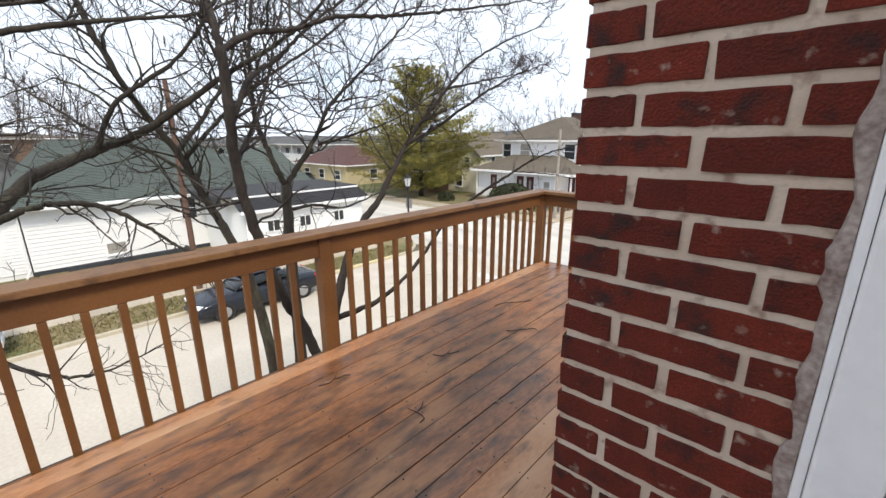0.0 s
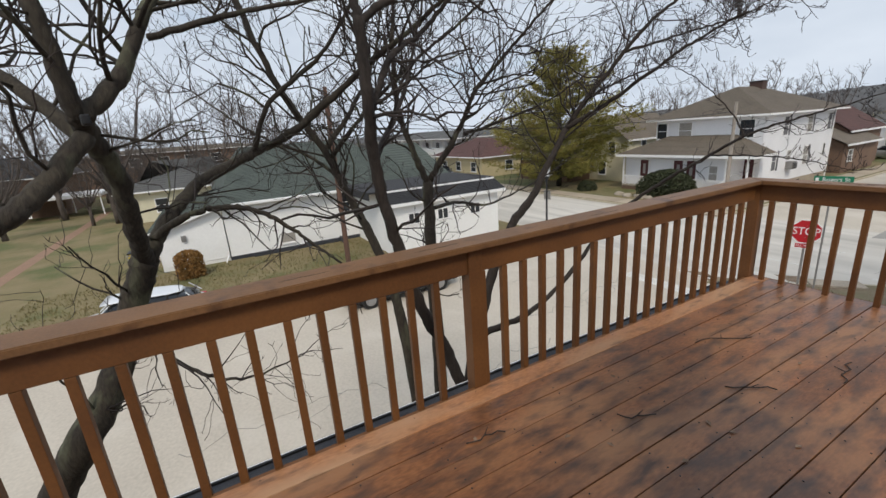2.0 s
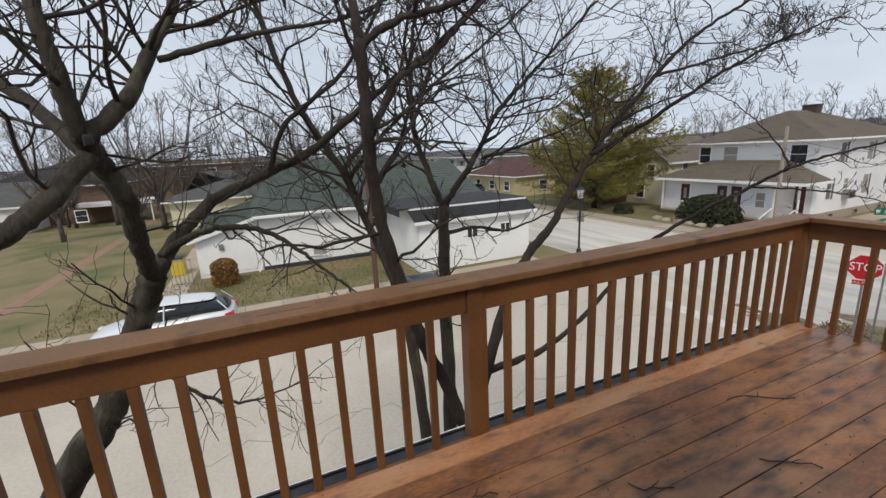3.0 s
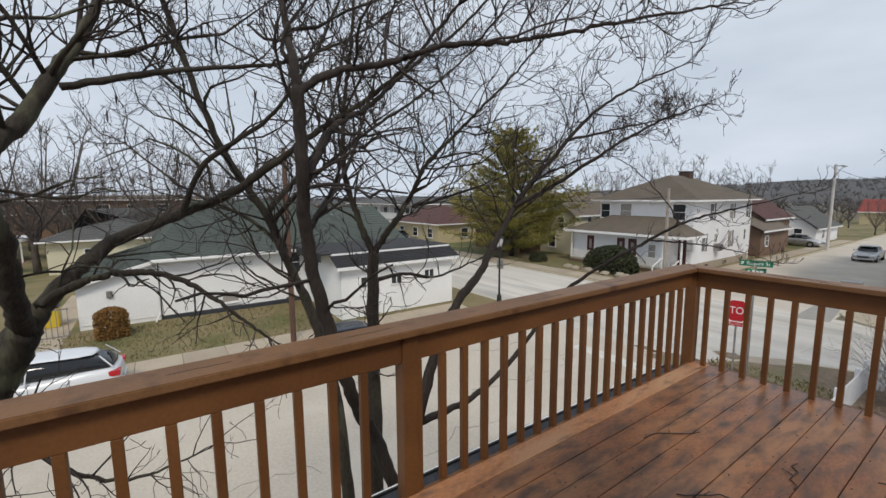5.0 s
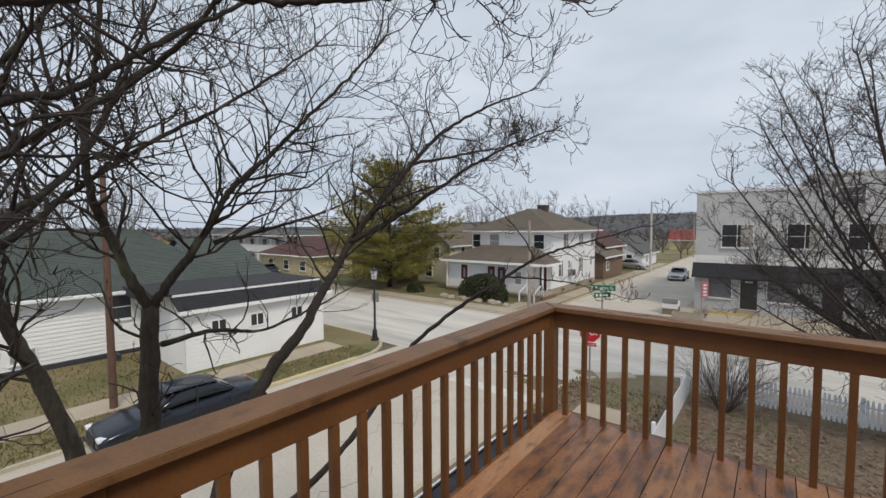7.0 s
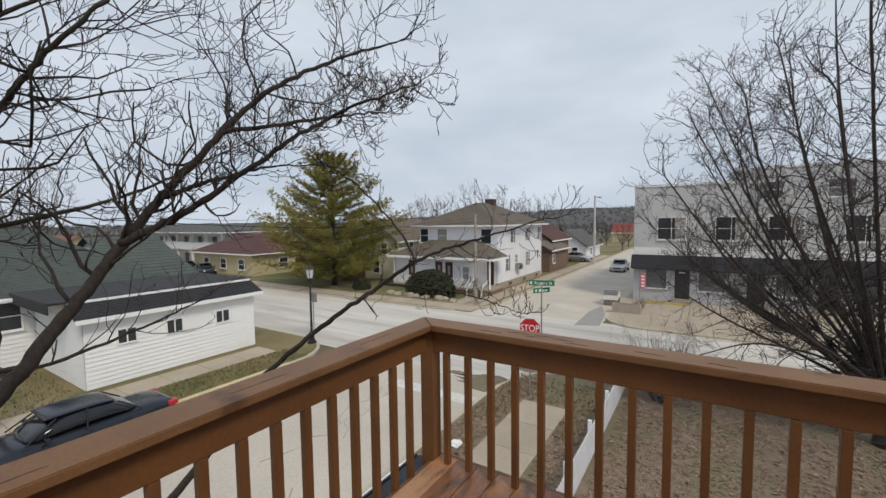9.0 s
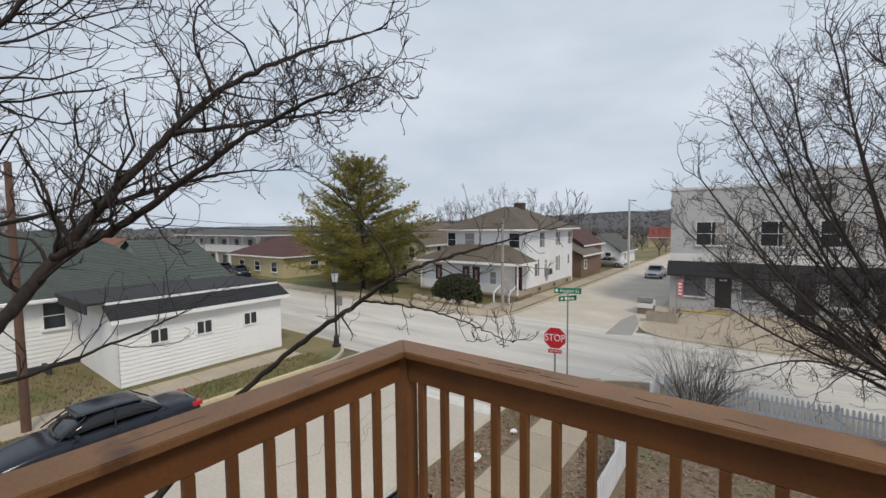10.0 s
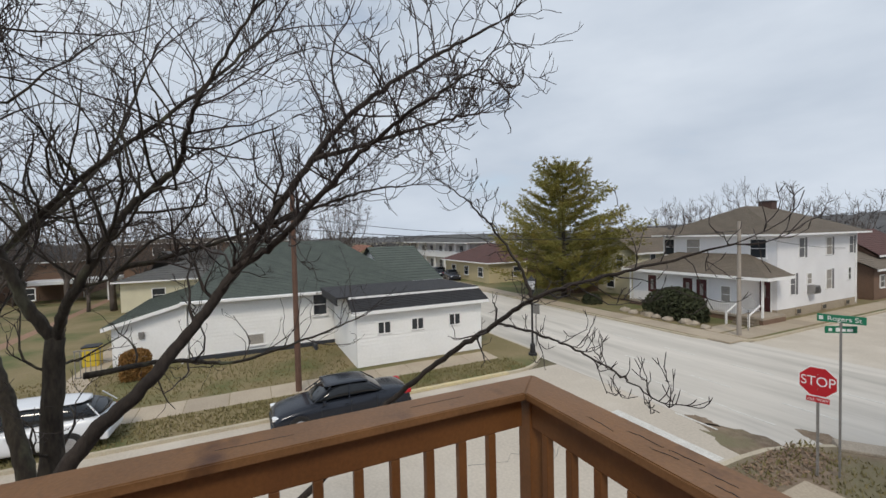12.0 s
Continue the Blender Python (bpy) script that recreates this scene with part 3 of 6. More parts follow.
# ---- the brick house behind the deck ----
XE, YB = 2.151, -3.685          # outer corner of the brick return
house_wall = thing("wall_east", "dark red brick house wall beside the deck", "wall", kind="structure")
part("core", boxes((XE + 0.007, 2.730, YB + 0.007, YB + 0.78, -0.30, 2.75)), M_MORTAR, house_wall, "pale mortar")
# added out of view, set back so the deck stays open to sky light
part("side_wall", boxes((4.17, 4.4, -9.0, 0.3, -5.0, 2.75)), M_BRICK, house_wall, "unseen red brick side wall")
part("door_wall", boxes((2.735, 2.97, -9.0, YB + 0.02, -0.4, 2.75)), M_TRIM, house_wall, "white painted door surround")
# added out of view, kept at rail height to let sky light onto the brick
part("rear_wall", boxes((-0.05, 2.77, -7.95, -7.75, -5.0, 0.9)), M_BRICK, house_wall)
frame_ob = thing("door_1", "white painted door frame beside the brick", "door frame", kind="structure")
part("casing", boxes((2.642, 2.733, YB - 0.034, YB - 0.006, -0.002, 2.35), bevel=0.006), M_TRIM, frame_ob)
part("bead", boxes((2.625, 2.641, YB - 0.022, YB - 0.006, -0.002, 2.35), bevel=0.004), M_TRIM, frame_ob)
rng = random.Random(8)
smear = bmesh.new()
edge = [smear.verts.new((2.604 + 0.006 * math.sin(k * 0.9) + rng.uniform(-0.005, 0.005), YB - 0.0062, -0.002 + 0.0294 * k)) for k in range(81)]
inner = [smear.verts.new((2.624, YB - 0.0075, -0.002 + 0.0294 * k)) for k in range(81)]
back_edge = [smear.verts.new((v.co.x - 0.004, YB + 0.004, v.co.z)) for v in edge]
for k in range(80):
    smear.faces.new((edge[k], inner[k], inner[k + 1], edge[k + 1]))
    smear.faces.new((back_edge[k], edge[k], edge[k + 1], back_edge[k + 1]))
part("caulk", smear, M_CAULK, frame_ob, "smeared grey caulk joint")
ROW, LEN, JO = 0.0806, 0.245, 0.0190


def brick_mesh(name, length, seed):
    bm = boxes((0, length, 0, 0.03, 0, ROW - JO), bevel=0.0035)
    bmesh.ops.subdivide_edges(bm, edges=[e for e in bm.edges if abs((e.verts[0].co - e.verts[1].co).x) > 0.04], cuts=6)
    for v in bm.verts:
        q = noise.noise_vector(v.co * 75 + Vector((seed * 7.3, 0, 0)))
        v.co += q * 0.0036
    return mesh_from(name, bm)


full = [brick_mesh("brick", LEN - JO, s) for s in range(5)]
stub = [brick_mesh("brick", 0.114, 10 + s) for s in range(3)]
stub2 = [brick_mesh("brick", 0.092, 20 + s) for s in range(3)]
rng = random.Random(9)
for row in range(34):
    z = -0.002 + ROW * row
    x = XE
    first = row % 2 == 0
    if first:
        part("brick", rng.choice(stub), M_BRICK, house_wall, at=pose(x, YB + rng.uniform(-0.001, 0.001), z))
        x += 0.114 + JO
    while x < 2.60:
        part("brick", rng.choice(full), M_BRICK, house_wall, at=pose(x + rng.uniform(-0.003, 0.003), YB + rng.uniform(-0.0012, 0.0012), z + rng.uniform(-0.0022, 0.0022), 0, rng.uniform(-0.5, 0.5), 0))
        x += LEN
    # outer face towards the rail
    y = YB + (0.115 if first else 0.0)
    for c in range(3):
        part("brick", full[c], M_BRICK, house_wall, at=pose(XE - 0.001, y + LEN - JO + 0.032, z, 0, 0, -90))
        y += LEN
part("band", boxes((XE - 0.02, 2.80, YB - 0.02, YB + 0.80, 2.752, 2.85)), M_STONE, house_wall, "stone cap on the brick pier")
# weather cracks in the end rail's cap
rng = random.Random(17)
for x, y in ((0.34, 0.05), (0.50, 0.09), (0.62, 0.06), (0.66, 0.10), (0.78, 0.08), (0.85, 0.04), (1.2, 0.07), (1.5, 0.05)):
    pts = [Vector((x, y, 0.9302))]
    for k in range(7):
        pts.append(pts[-1] + Vector((rng.uniform(0.008, 0.028), rng.uniform(-0.005, 0.005), 0)))
    part("crack", tubes_mesh("crack", [(pts, [0.0008, 0.0022, 0.0016, 0.0026, 0.002, 0.0018, 0.0022, 0.0006])], M_BLACK, 4), None, r2)
for y in (-0.55, -1.3, -2.1, -3.4, -4.1):
    pts = [Vector((-0.05 - 0.04 * math.sin(y * 9), y, 0.9302))]
    for k in range(9):
        pts.append(pts[-1] + Vector((rng.uniform(-0.003, 0.003), rng.uniform(0.015, 0.045), 0)))
    part("crack", tubes_mesh("crack", [(pts, [0.0006, *[0.0016] * 8, 0.0006])], M_BLACK, 4), None, bpy.data.objects["deck_railing"], at=pose(0, 7.6, 0))

# ---- buildings ----


def lap_mesh(outline_top, length, z0, z1, pitch, proud=0.034):
    """Lap siding on a wall from local x 0 to length, facing local -y; outline_top(z) gives the x span at a height."""
    verts, faces = [], []
    z = z0
    while z < z1 - 0.01:
        zt = min(z + pitch, z1)
        (a0, a1), (b0, b1) = outline_top(z), outline_top(zt)
        b = len(verts)
        verts += [(a0, -proud, z), (a1, -proud, z), (b1, -0.004, zt), (b0, -0.004, zt)]
        faces.append((b, b + 1, b + 2, b + 3))
        if b:
            faces.append((b - 1, b - 2, b + 1, b))
        z = zt
    me = bpy.data.meshes.new("siding")
    me.from_pydata(verts, [], faces)
    return me


def siding(parent, at, length, z0, z1, material, pitch=0.2, top=None):
    return part("siding", lap_mesh(top or (lambda z: (0, length)), length, z0, z1, pitch), material, parent, at=at)


def window(parent, at, w, h, trim=M_TRIM, pane=M_GLASS, bars=1, sill=True, t=0.07, split=True):
    """A framed window centred on local x, standing on local z, facing local -y."""
    at = at @ pose(0, -0.03, 0)
    win = part("window", boxes((-w / 2 - t, -w / 2, -0.05, 0.02, -t, h + t), (w / 2, w / 2 + t, -0.05, 0.02, -t, h + t), (-w / 2, w / 2, -0.05, 0.02, h, h + t), (-w / 2, w / 2, -0.05, 0.02, -t, 0)), trim, parent, at=at)
    part("pane", boxes((-w / 2, w / 2, -0.028, 0.015, 0, h)), pane, win)
    rows = []
    if split:
        rows.append((-w / 2, w / 2, -0.042, -0.029, h / 2 - 0.02, h / 2 + 0.02))
    for k in range(1, bars):
        x = -w / 2 + w * k / bars
        rows.append((x - 0.025, x + 0.025, -0.043, -0.030, 0, h))
    if rows:
        part("sash_bar", boxes(*rows), trim, win)
    if sill:
        part("sill", boxes((-w / 2 - t - 0.03, w / 2 + t + 0.03, -0.10, 0.0, -t - 0.05, -t - 0.004), bevel=0.008), trim, win)
    return win


def door(parent, at, w, h, material, trim=M_TRIM, lite=True):
    at = at @ pose(0, -0.03, 0)
    d = part("door", boxes((-w / 2, w / 2, -0.035, 0.02, 0, h), bevel=0.004), material, parent, at=at)
    part("door_frame", boxes((-w / 2 - 0.09, -w / 2 - 0.004, -0.05, 0.02, 0, h + 0.09), (w / 2 + 0.004, w / 2 + 0.09, -0.05, 0.02, 0, h + 0.09), (-w / 2 - 0.004, w / 2 + 0.004, -0.05, 0.02, h + 0.004, h + 0.09)), trim, d)
    if lite:
        part("door_pane", boxes((-w * 0.16, w * 0.16, -0.045, -0.036, h * 0.45, h * 0.85)), M_CURTAIN, d)
    bm = bmesh.new()
    cyl(bm, (w * 0.38, -0.036, h * 0.47), (w * 0.38, -0.09, h * 0.47), 0.022, 0.03, 8)
    part("handle", bm, M_METAL, d)
    return d


def shingle_rows(parent, a, b, c, d, material, rows, name="roof"):
    """A roof slope as overlapping courses; a, b the eave ends, d, c the ridge ends."""
    a, b, c, d = (Vector(p) for p in (a, b, c, d))
    n = (b - a).cross(d - a).normalized()
    if n.z < 0:
        n = -n
    verts, faces = [tuple(a - n * 0.04), tuple(b - n * 0.04)], []
    for i in range(rows):
        t0, t1 = i / rows, (i + 1) / rows
        k = len(verts)
        verts += [a.lerp(d, t0) + n * 0.03, b.lerp(c, t0) + n * 0.03, b.lerp(c, t1) + n * 0.008, a.lerp(d, t1) + n * 0.008]
        faces.append((k, k + 1, k + 2, k + 3))
        faces.append((0, 1, k + 1, k) if i == 0 else (k - 1, k - 2, k + 1, k))
    k = len(verts)
    verts += [tuple(c - n * 0.02), tuple(d - n * 0.02)]
    faces += [(k - 1, k - 2, k, k + 1), (0, k + 1, k, 1)]
    me = bpy.data.meshes.new(name)
    me.from_pydata([tuple(v) for v in verts], [], faces)
    return part(name, me, material, parent)


def hip_roof(parent, x0, x1, y0, y1, z, ridge, material, over=0.5, rows=22, axis="x", fascia=M_TRIM, inset_=None):
    x0, x1, y0, y1 = x0 - over, x1 + over, y0 - over, y1 + over
    if axis == "x":
        h = (y1 - y0) / 2 if inset_ is None else inset_
        r0, r1 = (x0 + h, (y0 + y1) / 2, ridge), (x1 - h, (y0 + y1) / 2, ridge)
    else:
        h = (x1 - x0) / 2 if inset_ is None else inset_
        r0, r1 = ((x0 + x1) / 2, y0 + h, ridge), ((x0 + x1) / 2, y1 - h, ridge)
    A, B, C, D = (x0, y0, z), (x1, y0, z), (x1, y1, z), (x0, y1, z)
    if axis == "x":
        quads = ((A, B, r1, r0), (C, D, r0, r1), (B, C, r1, r1), (D, A, r0, r0))
    else:
        quads = ((B, C, r1, r0), (D, A, r0, r1), (A, B, r0, r0), (C, D, r1, r1))
    for q in quads:
        shingle_rows(parent, *q, material, rows)
    part("soffit", boxes((x0 + 0.02, x1 - 0.02, y0 + 0.02, y1 - 0.02, z - 0.12, z - 0.03)), fascia, parent)
    part("gutter", boxes((x0 - 0.10, x0 + 0.018, y0, y1, z - 0.13, z), (x1 - 0.018, x1 + 0.10, y0, y1, z - 0.13, z), (x0, x1, y0 - 0.10, y0 + 0.018, z - 0.13, z), (x0, x1, y1 - 0.018, y1 + 0.10, z - 0.13, z)), fascia, parent)


def gable_roof(parent, x0, x1, y0, y1, z, ridge, material, over=0.4, rows=20, axis="y", fascia=M_TRIM):
    x0, x1, y0, y1 = x0 - over, x1 + over, y0 - over, y1 + over
    if axis == "y":
        m = (x0 + x1) / 2
        shingle_rows(parent, (x1, y0, z), (x1, y1, z), (m, y1, ridge), (m, y0, ridge), material, rows)
        shingle_rows(parent, (x0, y1, z), (x0, y0, z), (m, y0, ridge), (m, y1, ridge), material, rows)
        part("fascia", boxes((x1 - 0.02, x1 + 0.05, y0, y1, z - 0.16, z + 0.015)), fascia, parent)
        part("fascia", boxes((x0 - 0.05, x0 + 0.02, y0, y1, z - 0.16, z + 0.015)), fascia, parent)
    else:
        m = (y0 + y1) / 2
        shingle_rows(parent, (x0, y0, z), (x1, y0, z), (x1, m, ridge), (x0, m, ridge), material, rows)
        shingle_rows(parent, (x1, y1, z), (x0, y1, z), (x0, m, ridge), (x1, m, ridge), material, rows)
        part("fascia", boxes((x0, x1, y0 - 0.05, y0 + 0.02, z - 0.16, z + 0.015)), fascia, parent)
        part("fascia", boxes((x0, x1, y1 - 0.02, y1 + 0.05, z - 0.16, z + 0.015)), fascia, parent)


# long white building with the green roof
wb = thing("house", "long white sided building with a dark green shingle roof", "house", at=pose(0, 0, 0))
WX, WY0, WY1, WE = -24.6, -4.2, 8.7, -1.50
part("wall", boxes((-40, WX, WY0, WY1, G, WE + 0.02)), M_SIDING, wb)
siding(wb, pose(WX, WY0, 0, 0, 0, 90), WY1 - WY0, G + 0.35, WE, M_SIDING, 0.2)
part("foundation", boxes((-40, WX + 0.03, WY0 - 0.03, WY1 + 0.03, G, G + 0.34)), M_FLASH, wb, "dark foundation strip")
for q in (((WX + 0.45, WY0 - 0.3, WE - 0.08), (WX + 0.45, WY1 + 0.4, WE - 0.08), (-32.3, WY1 - 3.2, 1.45), (-32.3, WY0 + 2.0, 1.45)), ((-40.4, WY1, WE), (-40.4, WY0, WE), (-32.3, WY0 + 2.0, 1.45), (-32.3, WY1 - 3.2, 1.45)),
          ((WX + 0.45, WY1 + 0.4, WE - 0.08), (-40.4, WY1 + 0.4, WE - 0.08), (-32.3, WY1 - 3.2, 1.45), (-32.3, WY1 - 3.2, 1.45)),
          ((-40.4, WY0 - 0.3, WE - 0.08), (WX + 0.45, WY0 - 0.3, WE - 0.08), (-32.3, WY0 + 2.0, 1.45), (-32.3, WY0 + 2.0, 1.45))):
    shingle_rows(wb, *q, M_ROOFG, 44)
part("fascia", boxes((WX + 0.40, WX + 0.50, WY0 - 0.3, WY1 + 0.4, WE - 0.24, WE - 0.05)), M_TRIM, wb)
part("gutter", boxes((WX + 0.51, WX + 0.62, WY0 - 0.3, WY1 + 0.4, WE - 0.20, WE - 0.06), bevel=0.02), M_TRIM, wb)
part("ramp_rail", boxes((WX + 0.10, WX + 1.3, 2.2, 2.35, G + 0.1, G + 0.45), (WX + 0.1, WX + 0.25, -3.0, 2.2, G + 0.1, G + 0.34)), M_FLASH, wb, "dark low planter wall")
window(wb, pose(WX - 0.0, 2.75, -3.0, 0, 0, 90), 0.75, 1.2, bars=1)
window(wb, pose(WX - 0.0, -0.9, -4.35, 0, 0, 90), 0.8, 0.55, pane=M_CURTAIN, split=False)
window(wb, pose(WX - 0.0, 5.6, -3.1, 0, 0, 90), 0.6, 1.0)
# lower wing whose roof slopes down to its outer end
wing = thing("house", "low white sided wing with a sloping green shingle roof", "house")
yw0, yw1 = -7.6, WY0 - 0.05
part("wall", poly([[(WX - 0.05, yw0, G), (WX - 0.05, yw1, G), (WX - 0.05, yw1, WE - 0.1), (WX - 0.05, yw0, -2.55)], [(-36, yw0, G), (-36, yw1, G), (-36, yw1, WE - 0.1), (-36, yw0, -2.55)],
                   [(WX - 0.05, yw0, G), (-36, yw0, G), (-36, yw0, -2.55), (WX - 0.05, yw0, -2.55)], [(WX - 0.05, yw1, G), (-36, yw1, G), (-36, yw1, WE - 0.1), (WX - 0.05, yw1, WE - 0.1)],
                   [(WX - 0.05, yw0, -2.55), (WX - 0.05, yw1, WE - 0.1), (-36, yw1, WE - 0.1), (-36, yw0, -2.55)]]), M_SIDING, wing)
slope = (WE - 0.1 + 2.55) / (yw1 - yw0)
siding(wing, pose(WX - 0.05, yw0, 0, 0, 0, 90), yw1 - yw0, G + 0.35, WE - 0.12, M_SIDING, 0.16, top=lambda z: (max(0, (z + 2.55) / slope), yw1 - yw0))
shingle_rows(wing, (WX + 0.3, yw0 - 0.35, -2.62), (WX + 0.3, yw1, WE - 0.06), (-36, yw1, WE - 0.06), (-36, yw0 - 0.35, -2.62), M_ROOFG, 30)
part("barge_board", poly([[(WX + 0.31, yw0 - 0.35, -2.80), (WX + 0.31, yw1, WE - 0.24), (WX + 0.31, yw1, WE - 0.05), (WX + 0.31, yw0 - 0.35, -2.61)], [(WX + 0.27, yw0 - 0.35, -2.80), (WX + 0.27, yw1, WE - 0.24), (WX + 0.27, yw1, WE - 0.05), (WX + 0.27, yw0 - 0.35, -2.61)],
                          [(WX + 0.31, yw0 - 0.35, -2.80), (WX + 0.31, yw1, WE - 0.24), (WX + 0.27, yw1, WE - 0.24), (WX + 0.27, yw0 - 0.35, -2.80)], [(WX + 0.31, yw0 - 0.35, -2.61), (WX + 0.31, yw1, WE - 0.05), (WX + 0.27, yw1, WE - 0.05), (WX + 0.27, yw0 - 0.35, -2.61)]]), M_TRIM, wing)
bm = bmesh.new()
cyl(bm, (WX + 0.06, -4.3, WE - 0.3), (WX + 0.06, -4.3, G + 0.5), 0.045, n=8)
cyl(bm, (WX + 0.06, -4.3, G + 0.5), (WX + 0.6, -4.5, G + 0.2), 0.045, n=8)
part("downspout", bm, M_TRIM, wing, "white downspout")
lamp = part("wall_lamp", boxes((WX + 0.0, WX + 0.09, -6.45, -6.2, -3.35, -3.0), bevel=0.02), M_METAL, wing, "small grey wall lamp")

# white garage with the low black roof
ga = thing("garage", "white sided garage with a low black shingle roof", "garage")
GX, GY0, GY1 = -18.75, 3.6, 10.75
part("wall", boxes((-24.5, GX, GY0, GY1, G, -2.05)), M_SIDING, ga)
siding(ga, pose(GX, GY0, 0, 0, 0, 90), GY1 - GY0, G + 0.15, -2.05, M_SIDING, 0.18)
siding(ga, pose(-24.5, GY0, 0), 24.5 + GX, G + 0.15, -2.05, M_SIDING, 0.18)
siding(ga, pose(GX, GY1, 0, 0, 0, 180), 24.5 + GX, G + 0.15, -2.05, M_SIDING, 0.18)
shingle_rows(ga, (GX + 0.35, GY0 - 0.3, -2.02), (GX + 0.35, GY1 + 0.35, -2.02), (GX - 0.75, GY1 + 0.35, -1.50), (GX - 0.75, GY0 - 0.3, -1.50), M_ROOFB, 8)
part("fascia", boxes((GX + 0.33, GX + 0.40, GY0 - 0.3, GY1 + 0.35, -2.17, -2.0)), M_TRIM, ga)
part("soffit", boxes((GX + 0.002, GX + 0.328, GY0 - 0.3, GY1 + 0.35, -2.17, -2.06)), M_TRIM, ga)
part("upper_wall", boxes((-24.5, GX - 0.78, GY0 + 0.002, GY1 - 0.002, -2.05, -1.46)), M_SIDING, ga)
part("roof_edge_trim", boxes((GX - 0.749, GX - 0.70, GY0 - 0.2, GY1 + 0.3, -1.50, -1.40)), M_TRIM, ga, "white edge of the flat roof")
part("flat_roof", boxes((-24.55, GX - 0.752, GY0 - 0.75, GY1 + 0.3, -1.455, -1.36), bevel=0.01), M_ROOFB, ga, "flat black roof")
part("flat_roof_edge", boxes((-24.55, GX - 0.76, GY0 - 0.80, GY0 - 0.752, -1.80, -1.37)), M_ROOFB, ga)
for y in (5.02, 6.85, 9.05):
    window(ga, pose(GX, y, -3.25, 0, 0, 90), 0.62, 0.55, bars=2, split=False, sill=False, t=0.06)
bm = bmesh.new()
cyl(bm, (-20.2, GY1 + 0.28, -4.3), (-20.2, GY1 + 0.04, -4.3), 0.40, n=18)
part("satellite_cover", bm, M_BLACK, ga, "dark round cover on the end wall")

# two-storey corner house
ch = thing("house", "two-storey white corner house with a taupe hip roof", "house")
HX0, HX1, HY0, HY1, HE = -23.35, -14.6, 32.5, 44.4, 1.07
part("wall", boxes((HX0, HX1, HY0, HY1, G + 0.5, HE)), M_SIDING2, ch)
part("foundation", boxes((HX0 - 0.04, HX1 + 0.04, HY0 - 0.04, HY1 + 0.04, G, G + 0.75)), M_FOUND, ch, "tan block foundation")
siding(ch, pose(HX1, HY0, 0, 0, 0, 90), HY1 - HY0, G + 0.77, HE, M_SIDING2, 0.2)
siding(ch, pose(HX0, HY0, 0), HX1 - HX0, G + 0.77, HE, M_SIDING2, 0.2)
hip_roof(ch, HX0, HX1, HY0, HY1, HE + 0.1, 3.48, M_ROOFT, over=0.62, axis="y", inset_=4.9, rows=26)
chim = part("chimney", boxes((-19.35, -18.30, 39.4, 40.2, 2.2, 3.86), bevel=0.02), mat("chimney_brick", (0.10, 0.06, 0.05), (0.07, 0.045, 0.04), 0.9, scale=4, grain=20), ch)
part("chimney_cap", boxes((-19.42, -18.23, 39.33, 40.27, 3.862, 3.93)), M_ROOFB, chim)
for y, z, w, h, p in ((35.7, -0.58, 0.72, 1.38, M_SHADE), (39.7, -0.55, 0.80, 1.3, M_CURTAIN), (43.3, -0.55, 0.66, 1.32, M_SHADE), (34.5, -3.25, 0.62, 1.45, M_SHADE), (39.7, -3.2, 0.80, 1.45, M_CURTAIN),
                      (43.05, -2.72, 0.40, 0.95, M_GLASS), (36.8, -2.62, 0.60, 0.75, M_CURTAIN)):
    win = window(ch, pose(HX1 - 0.005, y, z, 0, 0, 90), w, h, pane=p, sill=False, t=0.06)
    if h > 1.25:
        part("shutter", boxes((w / 2 + 0.07, w / 2 + 0.36, -0.05, 0.0, -0.05, h + 0.05)), M_SHADE, win, "dark grey shutter")
ac = part("air_conditioner", boxes((HX1 + 0.02, HX1 + 0.50, 36.55, 37.35, -3.35, -2.74), bevel=0.03), M_METAL, ch, "grey window air conditioner")
part("vent_grille", boxes(*[(HX1 + 0.552, HX1 + 0.56, 36.6, 37.3, -3.3 + 0.06 * k, -3.27 + 0.06 * k) for k in range(8)]), M_BLACK, ac)
for y in (35.2, 38.9, 42.6):
    window(ch, pose(HX1 + 0.045, y, G + 0.30, 0, 0, 90), 0.6, 0.3, trim=M_FOUND, sill=False, split=False, t=0.04)
for x, w, p in ((-15.75, 1.0, M_GLASS), (-22.75, 0.9, M_GLASS), (-20.6, 1.1, M_CURTAIN)):
    window(ch, pose(x, HY0 + 0.005, -0.52), w, 1.3, pane=p, sill=True, t=0.07)
bm = bmesh.new()
cyl(bm, (HX1 + 0.06, HY1 - 0.3, HE), (HX1 + 0.06, HY1 - 0.3, G + 0.3), 0.05, n=8)
part("downspout", bm, M_TRIM, ch)
# enclosed front porch
po = thing("porch", "white enclosed front porch with maroon doors", "porch")
PX0, PX1, PY = -24.6, -14.0, 29.6
part("wall", boxes((PX0, PX1 - 1.6, PY + 0.5, HY0 - 0.06, G + 0.6, -1.78)), M_SIDING2, po)
siding(po, pose(PX0, PY + 0.5, 0), PX1 - 1.6 - PX0, G + 0.65, -1.78, M_SIDING2, 0.2)
part("porch_floor", boxes((PX0, PX1, PY, HY0 - 0.06, G + 0.45, G + 0.6)), M_STONE, po)
part("porch_base", boxes((PX0, PX1, PY + 0.05, HY0 - 0.08, G, G + 0.448)), M_BROWNWALL, po, "dark brick base")
E_, T_ = -1.68, -0.30
shingle_rows(po, (PX0 - 0.4, PY - 0.4, E_), (PX1 + 0.5, PY - 0.4, E_), (PX1 - 2.4, HY0 - 0.03, T_), (PX0 + 2.6, HY0 - 0.03, T_), M_ROOFT, 16)
